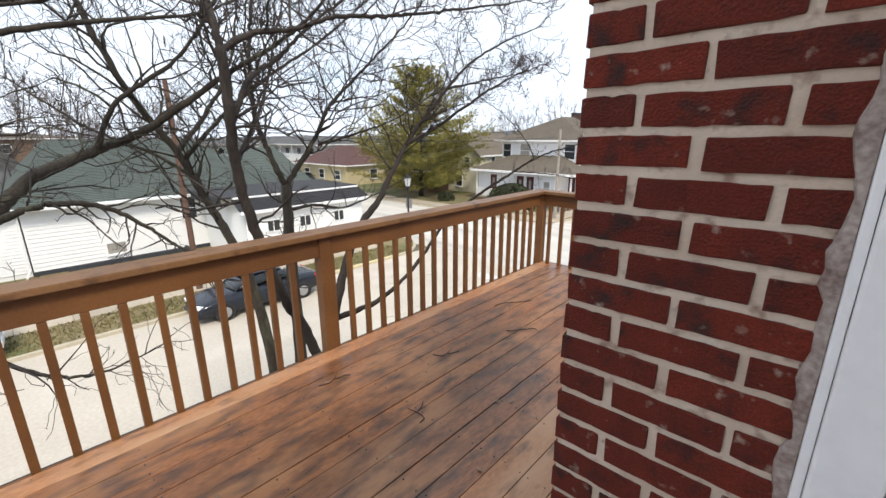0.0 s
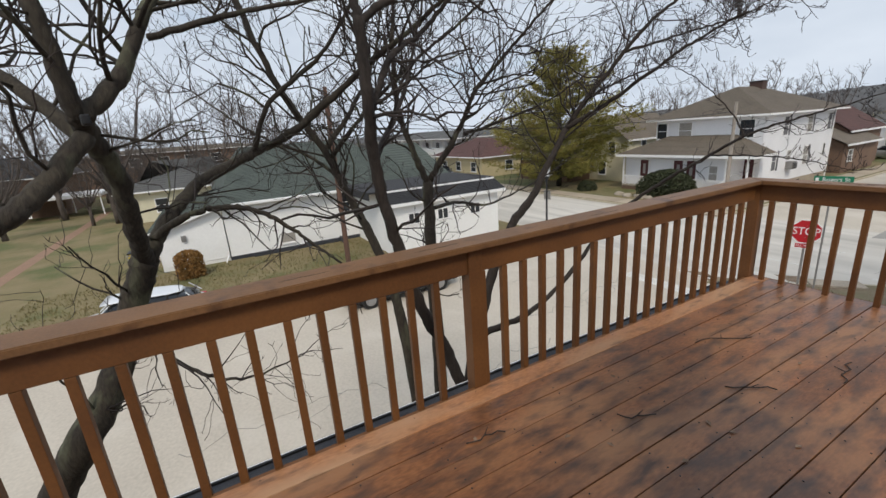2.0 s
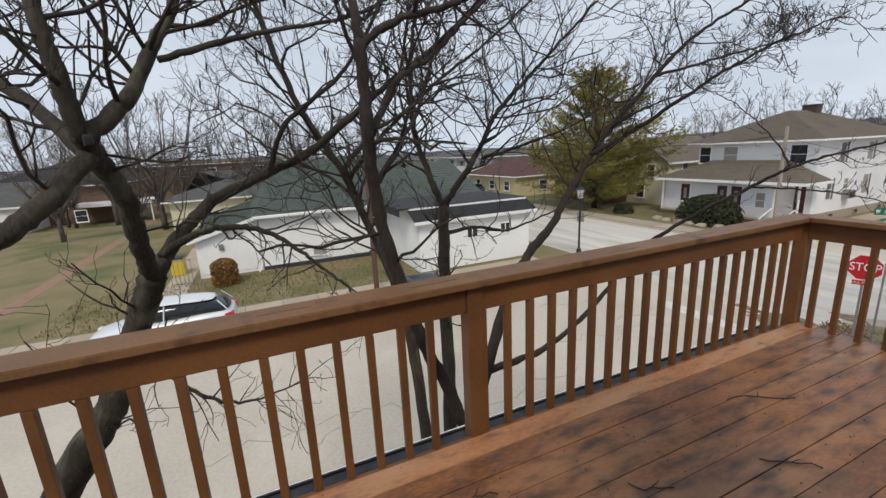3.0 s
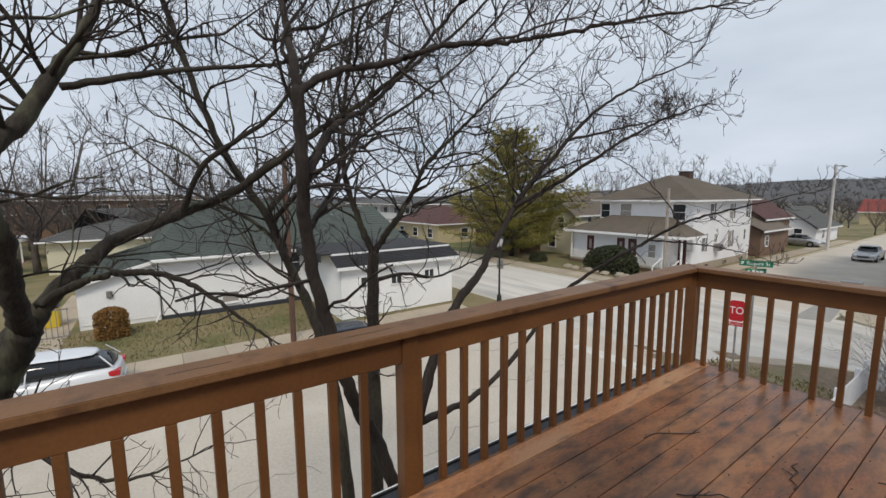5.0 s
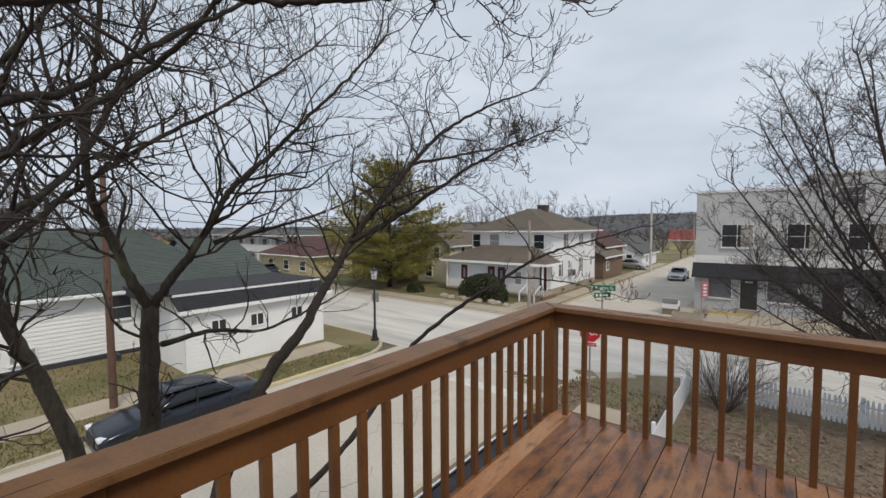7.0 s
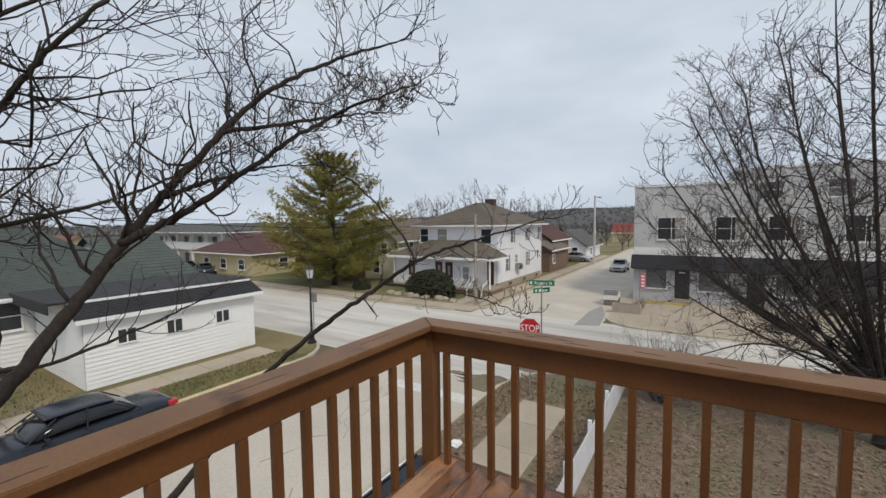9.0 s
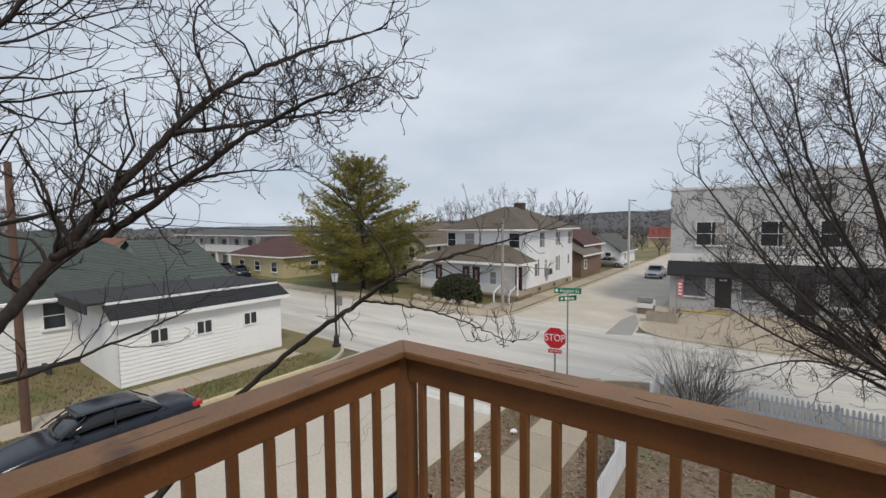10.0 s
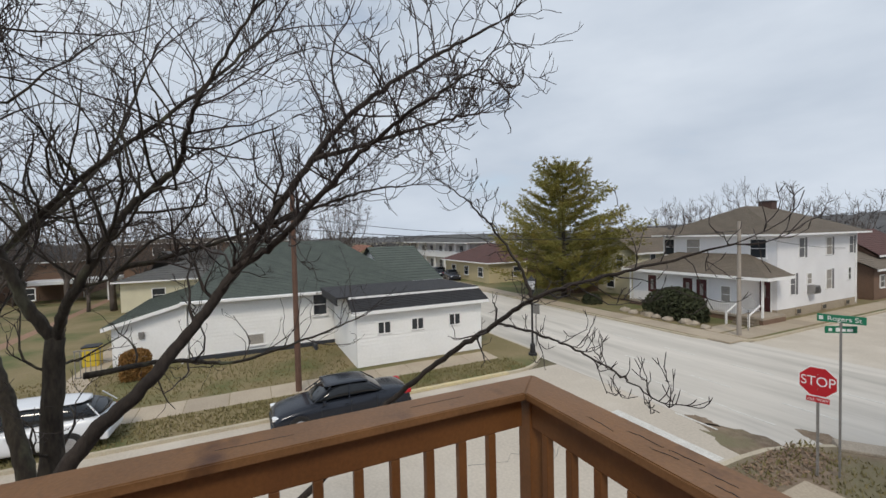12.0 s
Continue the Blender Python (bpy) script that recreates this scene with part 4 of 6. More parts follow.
shingle_rows(po, (PX1 + 0.5, PY - 0.4, E_), (PX1 + 0.5, HY0 - 0.03, E_), (PX1 - 2.4, HY0 - 0.03, T_), (PX1 - 2.4, HY0 - 0.03, T_), M_ROOFT, 16)
shingle_rows(po, (PX0 - 0.4, HY0 - 0.03, E_), (PX0 - 0.4, PY - 0.4, E_), (PX0 + 2.6, HY0 - 0.03, T_), (PX0 + 2.6, HY0 - 0.03, T_), M_ROOFT, 16)
part("fascia", boxes((PX0 - 0.45, PX1 + 0.55, PY - 0.46, PY - 0.38, E_ - 0.18, E_ + 0.02), (PX1 + 0.47, PX1 + 0.55, PY - 0.379, HY0 - 0.05, E_ - 0.18, E_ + 0.02)), M_TRIM, po)
part("soffit", boxes((PX0 - 0.38, PX1 + 0.46, PY - 0.37, HY0 - 0.06, E_ - 0.10, E_ - 0.03)), M_TRIM, po)
for x in (-22.6, -19.45, -18.35):
    door(po, pose(x, PY + 0.478, G + 0.62), 0.78, 2.2, M_REDDOOR)
door(po, pose(-15.35, HY0 - 0.065, G + 0.62), 0.85, 2.2, M_REDDOOR)
window(po, pose(-16.6, PY + 0.478, G + 1.3), 0.6, 1.15, pane=M_CURTAIN)
for x in (PX1 - 0.06, PX1 - 1.55, PX0 + 0.06):
    part("porch_post", boxes((x - 0.06, x + 0.06, PY + 0.04, PY + 0.16, G + 0.602, E_ - 0.102), bevel=0.01), M_TRIM, po)
part("porch_rail", boxes((PX0, PX0 + 3.4, PY + 0.06, PY + 0.12, G + 1.35, G + 1.42)), M_TRIM, po)
part("porch_rail", boxes((-17.9, PX1 - 1.3, PY + 0.06, PY + 0.12, G + 1.35, G + 1.42)), M_TRIM, po)
me_pb = mesh_from("porch_baluster", boxes((-0.02, 0.02, -0.02, 0.02, 0.60, 1.348)))
for k in range(24):
    part("porch_baluster", me_pb, M_TRIM, po, at=pose(PX0 + 0.1 + 0.14 * k, PY + 0.09, G))
for k in range(18):
    part("porch_baluster", me_pb, M_TRIM, po, at=pose(-17.85 + 0.14 * k, PY + 0.09, G))
for k in range(4):
    part("step", boxes((-15.5, -14.2, PY - 0.3 * (k + 1), PY - 0.3 * k - 0.004, G, G + 0.60 - 0.15 * (k + 0.5))), M_WOOD, po, "grey wooden step")
for x in (-15.55, -14.15):
    part("stair_rail", poly([[(x - 0.03, PY, G + 1.40), (x + 0.03, PY, G + 1.40), (x + 0.03, PY - 1.3, G + 0.85), (x - 0.03, PY - 1.3, G + 0.85)], [(x - 0.03, PY, G + 1.48), (x + 0.03, PY, G + 1.48), (x + 0.03, PY - 1.3, G + 0.93), (x - 0.03, PY - 1.3, G + 0.93)],
                             [(x - 0.03, PY, G + 1.40), (x - 0.03, PY, G + 1.48), (x - 0.03, PY - 1.3, G + 0.93), (x - 0.03, PY - 1.3, G + 0.85)], [(x + 0.03, PY, G + 1.40), (x + 0.03, PY, G + 1.48), (x + 0.03, PY - 1.3, G + 0.93), (x + 0.03, PY - 1.3, G + 0.85)]]), M_TRIM, po)
    part("newel", boxes((x - 0.05, x + 0.05, PY - 1.36, PY - 1.26, G, G + 1.0)), M_TRIM, po)

# shop building
sh = thing("shop_building", "grey painted brick shop building with a black awning", "shop building")
SX0, SX1, SY = -3.33, 14.0, 34.0
part("wall", boxes((SX0, 3.2, SY, 52, -2.9, 4.02), (3.2, SX1, SY + 0.0, 52, -2.9, 4.92)), M_SHOP, sh)
part("shopfront", boxes((SX0, SX1, SY, 52, G, -2.9)), M_SHOPLOW, sh)
part("coping", boxes((SX0 - 0.06, 3.19, SY - 0.06, 52, 4.022, 4.20), (3.14, SX1 + 0.06, SY - 0.06, 52, 4.922, 5.06)), M_BAND, sh, "white parapet coping")
part("band", boxes((SX0 - 0.012, SX1, SY - 0.04, SY - 0.002, -1.26, -0.68)), M_BAND, sh)
ax0, ax1 = SX0 - 0.15, SX1
awn_bm = prism([(-0.02, -1.27), (-0.62, -2.26), (-0.62, -2.36), (-0.02, -2.36)], ax0, ax1)
for v in awn_bm.verts:
    v.co = Vector((v.co.z, SY + v.co.x, v.co.y))
bmesh.ops.recalc_face_normals(awn_bm, faces=awn_bm.faces)
awn = part("awning", awn_bm, M_AWN, sh)
for x, w in ((-1.70, 1.45), (1.97, 1.65), (6.6, 1.8), (10.0, 1.8)):
    window(sh, pose(x, SY, -3.85), w, 1.42, trim=M_BAND, pane=M_SHADE, split=False, t=0.06)
for x in (0.08, 4.57, 8.4):
    part("door_step", boxes((x - 0.7, x + 0.7, SY - 0.45, SY - 0.002, G + 0.12, -4.555), bevel=0.01), M_STONE, sh)
    door(sh, pose(x, SY, -4.55), 1.0, 2.16, M_DARKDOOR, trim=M_SHOPLOW, lite=False)
for x in (-0.72, 3.05, 6.1, 10.0):
    win = window(sh, pose(x, SY, -0.02), 1.85, 1.65, trim=M_BAND, pane=M_CURTAIN, bars=2, t=0.06)
    part("dark_pane", boxes((-0.90, 0.22, -0.034, -0.0285, 0.02, 1.63)), M_GLASS, win)
for x in (5.2, 8.8):
    window(sh, pose(x, SY, 2.9), 1.3, 1.1, trim=M_BAND, pane=M_SHADE, t=0.06)
part("pier", boxes((SX0, SX0 + 0.4, SY - 0.05, SY - 0.002, G, -2.38)), M_SHOPLOW, sh)
part("pier", boxes((3.2, 3.7, SY - 0.05, SY - 0.002, G, -2.38)), M_SHOPLOW, sh)
part("name_plate", boxes((-0.15, 0.30, SY - 0.12, SY - 0.09, -2.60, -2.50)), M_BAND, sh)
ban = thing("banner", "pink and red banner on a pole before the shop window", "banner", at=pose(-2.75, 33.2, G + 0.126))
bm = bmesh.new()
cyl(bm, (0, 0, 0), (0, 0, 2.3), 0.02, n=8)
part("pole", bm, M_METAL, ban)
part("cloth", boxes((0.02, 0.42, -0.008, 0.008, 1.0, 2.2), bevel=0.005), M_PINK, ban)
part("lettering_bar", boxes(*[(0.10, 0.32, -0.013, -0.009, 1.15 + 0.25 * k, 1.28 + 0.25 * k) for k in range(4)]), M_WHITE, ban)
for i, (x, y) in enumerate(((-4.6, 32.4), (-4.5, 31.2))):
    st = thing("crate_stack", "stacked grey wooden crates by the shop corner", "crate", "shop crates", at=pose(x, y, G, 0, 0, 6 * i))
    for k in range(2 + i):
        part("crate", boxes((-0.5, 0.5, -0.4, 0.4, 0.01 + 0.42 * k, 0.38 + 0.42 * k), bevel=0.03), (M_WOOD, M_BAND, M_METAL)[k % 3], st)
tub = thing("planter_box", "long low concrete planter before the shop", "planter", at=pose(-3.0, 28.6, G + 0.126))
part("trough", boxes((-0.9, 0.9, -0.4, -0.32, 0, 0.55), (-0.9, 0.9, 0.32, 0.4, 0, 0.55), (-0.9, -0.82, -0.32, 0.32, 0, 0.55), (0.82, 0.9, -0.32, 0.32, 0, 0.55)), M_STONE, tub)
part("soil", boxes((-0.82, 0.82, -0.32, 0.32, 0, 0.42)), M_MULCH, tub)


# ---- houses further off ----
def small_house(label, x0, x1, y0, y1, eave_z, ridge, wall, roof, kind="gable", axis="x", wins=(), side_wins=(), base=G, cat="house", lap=True):
    h = thing("house", label, cat)
    part("wall", boxes((x0, x1, y0, y1, base, eave_z)), wall, h)
    if lap:
        siding(h, pose(x0, y0, 0), x1 - x0, base + 0.3, eave_z, wall, 0.25)
        siding(h, pose(x1, y0, 0, 0, 0, 90), y1 - y0, base + 0.3, eave_z, wall, 0.25)
    if kind == "hip":
        hip_roof(h, x0, x1, y0, y1, eave_z + 0.05, ridge, roof, axis=axis, rows=14)
    else:
        gable_roof(h, x0, x1, y0, y1, eave_z + 0.02, ridge, roof, axis=axis, rows=14)
        if axis == "x":
            for x in (x0 + 0.02, x1 - 0.02):
                part("gable", poly([[(x - 0.02, y0, eave_z), (x - 0.02, y1, eave_z), (x - 0.02, (y0 + y1) / 2, ridge - 0.05)], [(x + 0.02, y0, eave_z), (x + 0.02, y1, eave_z), (x + 0.02, (y0 + y1) / 2, ridge - 0.05)]]), wall, h)
        else:
            for y in (y0 + 0.02, y1 - 0.02):
                part("gable", poly([[(x0, y - 0.02, eave_z), (x1, y - 0.02, eave_z), ((x0 + x1) / 2, y - 0.02, ridge - 0.05)], [(x0, y + 0.02, eave_z), (x1, y + 0.02, eave_z), ((x0 + x1) / 2, y + 0.02, ridge - 0.05)]]), wall, h)
    for x, z, w, hh in wins:
        window(h, pose(x, y0 - 0.02, z), w, hh)
    for y, z, w, hh in side_wins:
        window(h, pose(x1 + 0.02, y, z, 0, 0, 90), w, hh)
    return h


small_house("cream gabled house behind the pine", -33.5, -27.2, 33.5, 42, 0.0 - 0.6, 1.9, M_CREAM, M_ROOFT, axis="y", wins=((-29, -2.0, 0.8, 1.2), (-31.5, -2.0, 0.8, 1.2), (-30.2, -4.2, 0.9, 1.3)), side_wins=((36, -1.9, 0.7, 1.1),))
small_house("brown board garage beside the corner house", -21.5, -14.6, 47.5, 55, -2.2, -0.3, M_BROWNWALL, M_ROOFT, axis="y", side_wins=((49, -3.8, 0.8, 1.0),), cat="garage")
small_house("brown gabled barn behind the corner house", -22, -15.8, 51.5, 60, -1.2, 1.2, M_BROWNWALL, M_ROOFR, axis="y", wins=((-18, -1.6, 0.5, 0.8), (-19.3, -1.6, 0.5, 0.8)))
small_house("small white gabled house with a grey roof", -21.5, -14.6, 66, 76, -2.9, -0.1, M_SIDING2, M_ROOFD, axis="y", wins=((-16.4, -4.2, 0.8, 1.2), (-19.5, -4.2, 0.8, 1.2)), side_wins=((69, -4.2, 0.9, 1.2),))
small_house("grey roofed white house further along", -28, -22, 70, 80, -2.6, 0.2, M_SIDING2, M_ROOFD, axis="x")
small_house("red roofed distant house", -20, -12, 118, 126, -2.2, 0.4, M_TANWALL, mat("red_roof", (0.28, 0.06, 0.05), (0.22, 0.05, 0.04), 0.8, scale=1, grain=8), axis="x", lap=False)
small_house("brown roofed tan bungalow beyond the avenue", -58, -45, 27.5, 37, -2.2, 0.2, M_TANWALL, M_ROOFR, kind="hip", axis="x", wins=((-47, -4.1, 1.2, 1.2), (-51, -4.1, 1.2, 1.2), (-55, -4.1, 1.2, 1.2)), side_wins=((32, -4.1, 1.2, 1.2),), lap=False)
small_house("low brick house under the pine", -40, -32, 30, 38, -2.4, -0.6, M_BROWNWALL, M_ROOFT, kind="hip", axis="x", wins=((-34, -4.1, 0.9, 1.2),), lap=False)
small_house("grey roofed pale bungalow behind the white building", -62, -46, -12, -2, -2.0, 0.6, M_CREAM, M_ROOFD, kind="hip", axis="y", side_wins=((-9, -4.0, 1.0, 1.2), (-5, -4.0, 1.0, 1.2)), lap=False)
small_house("grey roofed white bungalow beyond the lawns", -70, -56, -38, -27, -2.0, 0.4, M_SIDING2, M_ROOFD, kind="gable", axis="y", side_wins=((-27, -4.1, 1.0, 1.2), (-22, -4.1, 1.0, 1.2)))
small_house("dark brown house among bare trees", -76, -62, -34, -20, -0.4, 2.4, M_BROWNWALL, M_ROOFB, kind="hip", axis="y", side_wins=((-30, -2.4, 1.0, 1.2), (-25, -2.4, 1.0, 1.2)), lap=False)
small_house("tan brick apartment block on the rise", -96, -84, -22, 6, 1.4, 2.2, M_BROWNWALL, M_ROOFT, kind="hip", axis="y", side_wins=tuple((-19 + 4 * k, -0.6, 1.6, 1.2) for k in range(6)), lap=False)
# carport with white posts
cpt = thing("carport", "open white carport with thin posts", "carport")
part("roof_slab", boxes((-63.5, -57.5, -23.5, -15.5, -2.75, -2.4), bevel=0.03), M_TRIM, cpt)
for x in (-63.2, -57.8):
    for y in (-23.2, -19.5, -15.8):
        part("carport_post", boxes((x - 0.06, x + 0.06, y - 0.06, y + 0.06, G, -2.752)), M_TRIM, cpt)
# white two-storey building with balconies
mo = thing("apartment_building", "white two-storey apartment building with open balconies", "apartment building")
part("wall", boxes((-84, -60, 33, 44, G, 0.3)), M_SIDING2, mo)
hip_roof(mo, -84, -57.2, 30.8, 44, 0.35, 1.6, M_ROOFD, axis="x", rows=10, over=0.6)
part("balcony_floor", boxes((-83.9, -57.4, 31.0, 32.99, -2.4, -2.1)), M_TRIM, mo)
part("balcony_rail", boxes((-83.9, -57.4, 31.0, 31.06, -2.098, -1.2)), M_TRIM, mo)
part("balcony_floor", boxes((-59.99, -57.4, 33.0, 43.8, -2.4, -2.1)), M_TRIM, mo)
part("balcony_rail", boxes((-57.46, -57.4, 33.0, 43.8, -2.098, -1.2)), M_TRIM, mo)
for k in range(7):
    part("column", boxes((-83.6 + 4.3 * k, -83.3 + 4.3 * k, 31.1, 31.4, G, -2.402), (-83.6 + 4.3 * k, -83.3 + 4.3 * k, 31.1, 31.4, -1.198, 0.22)), M_TRIM, mo)
for k in range(5):
    for z in (-4.6, -1.9):
        window(mo, pose(-80 + 4.3 * k, 32.98, z), 1.3, 1.5, pane=M_SHADE)
for k in range(3):
    for z in (-4.6, -1.9):
        window(mo, pose(-59.98, 35.0 + 3.4 * k, z, 0, 0, 90), 1.2, 1.5, pane=M_SHADE)
small_house("long low pale building on the horizon", -150, -112, 60, 72, -1.6, 0.4, M_SIDING2, M_ROOFD, axis="x", lap=False)
small_house("rust roofed house between bare trees", -78, -68, 14, 22, -2.4, 0.2, M_TANWALL, mat("rust_roof", (0.25, 0.11, 0.07), (0.2, 0.09, 0.06), 0.8, scale=1, grain=8), axis="x", lap=False)
small_house("low green roofed rear extension of the white building", -40, -28.5, WY1 + 0.1, 12.4, -1.8, 0.75, M_SIDING, M_ROOFG, axis="y", lap=False)

# ---- trees ----


def limb(acc, pts, r0, r1, rng, kids=14, length=1.1, level=2, start=0.15, rise=0.10, spread=1.0, sub=3, wander=0.27, fork=True):
    """A main limb through the given places with side branches along it."""
    line = spline(pts, 9)
    n = len(line)
    for i in range(1, n - 1):
        line[i] = line[i] + Vector((rng.gauss(0, 1), rng.gauss(0, 1), rng.gauss(0, 1))) * 0.004
    rad = [r0 + (r1 - r0) * (i / (n - 1)) ** 0.85 for i in range(n)]
    rad = [r * rng.uniform(0.97, 1.03) for r in rad]
    acc.append((line, rad))
    for k in range(kids):
        f = start + (1 - start) * (k + rng.random()) / kids
        i = min(n - 2, int(f * (n - 1)))
        axis = (line[i + 1] - line[i]).normalized()
        side = Vector((rng.gauss(0, 1), rng.gauss(0, 1), rng.gauss(0.25, 0.7)))
        side = (side - axis * side.dot(axis)).normalized()
        q = (axis * rng.uniform(0.35, 0.9) + side * spread).normalized()
        grow(acc, line[i], q, length * rng.uniform(0.6, 1.25), min(rad[i] * 0.5, 0.005 + 0.010 * length * rng.uniform(0.6, 1.0)), level, rng, rise=rise, kids=sub + (1 if level == 2 and line[i].z > 1.9 else 0), wander=wander)
    if fork:
        axis = (line[-1] - line[-2]).normalized()
        for _ in range(3):
            q = (axis + Vector((rng.gauss(0, 0.35), rng.gauss(0, 0.35), rng.gauss(0.1, 0.3)))).normalized()
            grow(acc, line[-1], q, length * rng.uniform(0.7, 1.2), r1 * 0.8, level, rng, rise=rise, kids=sub, wander=wander)


def tree_thing(label, acc, bark, at=None, group="", trunk_r=0.03, name="tree", cat="tree"):
    t = thing(name, label, cat, group, at=at)
    big = [a for a in acc if a[1][0] >= trunk_r]
    mid = [a for a in acc if 0.009 <= a[1][0] < trunk_r]
    fine = [a for a in acc if a[1][0] < 0.009]
    for nm, some, m in (("trunk", big, bark), ("branchwork", mid, bark), ("crown", fine, M_TWIG)):
        if some:
            ob = part(nm, tubes_mesh(nm, some, m, knobbly=True), None, t)
            if nm != "trunk":
                ob["kind"] = "stuff"
    return t


# thick old tree beside the deck
rng = random.Random(11)
acc = []
limb(acc, [(-2.6, -6.6, G), (-2.45, -6.35, -3.0), (-2.2, -6.0, -1.4), (-1.9, -5.55, -0.6), (-2.02, -5.3, -0.25), (-2.08, -5.05, 0.33), (-1.95, -4.84, 0.76)], 0.160, 0.094, rng, 8, 0.9, start=0.5, fork=False)
limb(acc, [(-1.95, -4.84, 0.74), (-1.68, -4.83, 1.05), (-1.45, -4.8, 1.42), (-1.24, -4.83, 1.63), (-1.1, -4.84, 1.77)], 0.064, 0.056, rng, 3, 0.7, fork=False)
limb(acc, [(-1.1, -4.84, 1.74), (-1.0, -4.86, 2.13), (-0.99, -4.88, 2.45), (-1.1, -4.9, 3.3), (-1.3, -4.8, 4.4)], 0.050, 0.018, rng, 14, 1.1)
limb(acc, [(-1.1, -4.84, 1.74), (-1.26, -4.63, 1.98), (-1.39, -4.47, 2.31), (-1.52, -4.33, 2.6), (-1.7, -4.0, 3.5), (-1.8, -3.6, 4.6)], 0.053, 0.018, rng, 16, 1.2)
limb(acc, [(-1.14, -4.84, 1.66), (-0.98, -5.03, 1.42), (-0.85, -5.2, 1.28), (-0.75, -5.6, 1.10), (-0.9, -6.3, 0.6), (-1.5, -6.6, -0.6)], 0.050, 0.060, rng, 5, 0.8, fork=False)
limb(acc, [(-1.95, -4.84, 0.74), (-2.07, -4.68, 0.98), (-2.3, -4.37, 1.27), (-2.51, -3.89, 1.47), (-2.5, -3.5, 1.64), (-2.2, -3.15, 1.93), (-1.95, -2.85, 2.18), (-1.55, -2.6, 2.38), (-1.15, -2.4, 2.6), (-0.75, -2.2, 2.95)], 0.067, 0.010, rng, 15, 0.8)
limb(acc, [(-1.98, -4.78, 0.90), (-1.90, -4.5, 1.05), (-1.81, -4.25, 1.09), (-1.82, -4.02, 1.03), (-1.81, -3.79, 0.86), (-1.79, -3.59, 0.65), (-1.75, -3.40, 0.46)], 0.034, 0.010, rng, 16, 0.5, level=1, rise=-0.15)
limb(acc, [(-2.06, -5.1, 0.2), (-1.75, -4.73, -0.15), (-1.6, -4.38, -0.3), (-1.5, -4.0, -0.22)], 0.022, 0.007, rng, 10, 0.55, level=1, rise=0.0)
limb(acc, [(-1.24, -4.83, 1.60), (-1.6, -5.2, 2.0), (-2.1, -5.8, 2.5), (-2.6, -6.5, 3.2)], 0.05, 0.02, rng, 14, 1.1)
limb(acc, [(-1.3, -4.45, 2.2), (-1.2, -3.9, 2.35), (-1.3, -3.2, 2.55), (-1.25, -2.6, 2.9)], 0.022, 0.008, rng, 10, 0.7)
limb(acc, [(-2.5, -3.9, 1.46), (-2.3, -3.7, 1.9), (-2.2, -3.2, 2.3), (-2.0, -2.8, 2.9), (-1.9, -2.5, 3.6)], 0.030, 0.010, rng, 10, 0.8)
tree_thing("thick grey-barked bare tree forking beside the deck", acc, M_BARK, group="bare trees by the deck")
part("knot_hole", boxes((-0.02, 0.02, -0.022, 0.022, -0.03, 0.03), bevel=0.012), M_BLACK, bpy.data.objects["tree"], "dark knot hole", at=pose(-1.035, -4.80, 1.735, 0, 0, 20))

# leaning many-stemmed tree
rng = random.Random(12)
acc = []
limb(acc, [(-1.2, -2.75, G), (-1.2, -2.75, -3.4), (-1.1, -2.72, -1.9)], 0.13, 0.11, rng, 2, 0.6, fork=False)
limb(acc, [(-1.1, -2.72, -2.0), (-0.70, -2.75, -0.9), (-0.62, -2.94, -0.15), (-0.66, -3.12, 0.30), (-0.60, -3.28, 0.80), (-0.53, -3.40, 1.30), (-0.42, -3.45, 1.70), (-0.38, -3.46, 2.14)], 0.055, 0.031, rng, 6, 0.8, start=0.6, fork=False)
limb(acc, [(-0.38, -3.46, 2.10), (-0.48, -3.46, 2.36), (-0.68, -3.45, 2.75), (-0.9, -3.5, 3.8)], 0.030, 0.012, rng, 12, 1.0)
limb(acc, [(-0.38, -3.46, 2.12), (-0.37, -3.25, 2.25), (-0.22, -3.05, 2.28), (-0.10, -2.78, 2.38), (0.04, -2.50, 2.41), (0.22, -2.32, 2.43), (0.45, -2.15, 2.45), (0.64, -1.90, 2.49), (0.72, -1.45, 2.62)], 0.024, 0.005, rng, 22, 0.55, rise=0.10)
limb(acc, [(-0.43, -3.44, 1.68), (-0.60, -3.2, 2.00), (-0.78, -2.9, 2.18), (-0.76, -2.6, 2.46), (-0.70, -2.25, 2.75), (-0.6, -1.8, 3.2)], 0.024, 0.007, rng, 12, 0.7)
limb(acc, [(-0.50, -3.41, 1.42), (-0.85, -3.15, 1.62), (-1.2, -2.85, 1.9), (-1.4, -2.6, 2.4), (-1.5, -2.3, 3.2)], 0.022, 0.007, rng, 9, 0.7)
limb(acc, [(-1.1, -2.72, -2.0), (-1.05, -2.5, -0.6), (-1.08, -2.2, 0.25), (-1.10, -1.95, 0.66), (-1.10, -1.70, 0.90), (-1.14, -1.43, 1.23), (-1.13, -1.22, 1.52), (-1.04, -1.07, 1.75), (-0.86, -0.82, 2.12), (-0.72, -0.58, 2.40), (-0.50, -0.20, 2.66), (-0.30, 0.08, 2.80)], 0.058, 0.006, rng, 26, 0.62, start=0.45, rise=0.08)
limb(acc, [(-1.13, -1.25, 1.50), (-0.92, -1.02, 1.66), (-0.66, -0.85, 1.86), (-0.38, -0.66, 2.08), (-0.14, -0.49, 2.23), (0.10, -0.33, 2.33)], 0.026, 0.0045, rng, 24, 0.28)
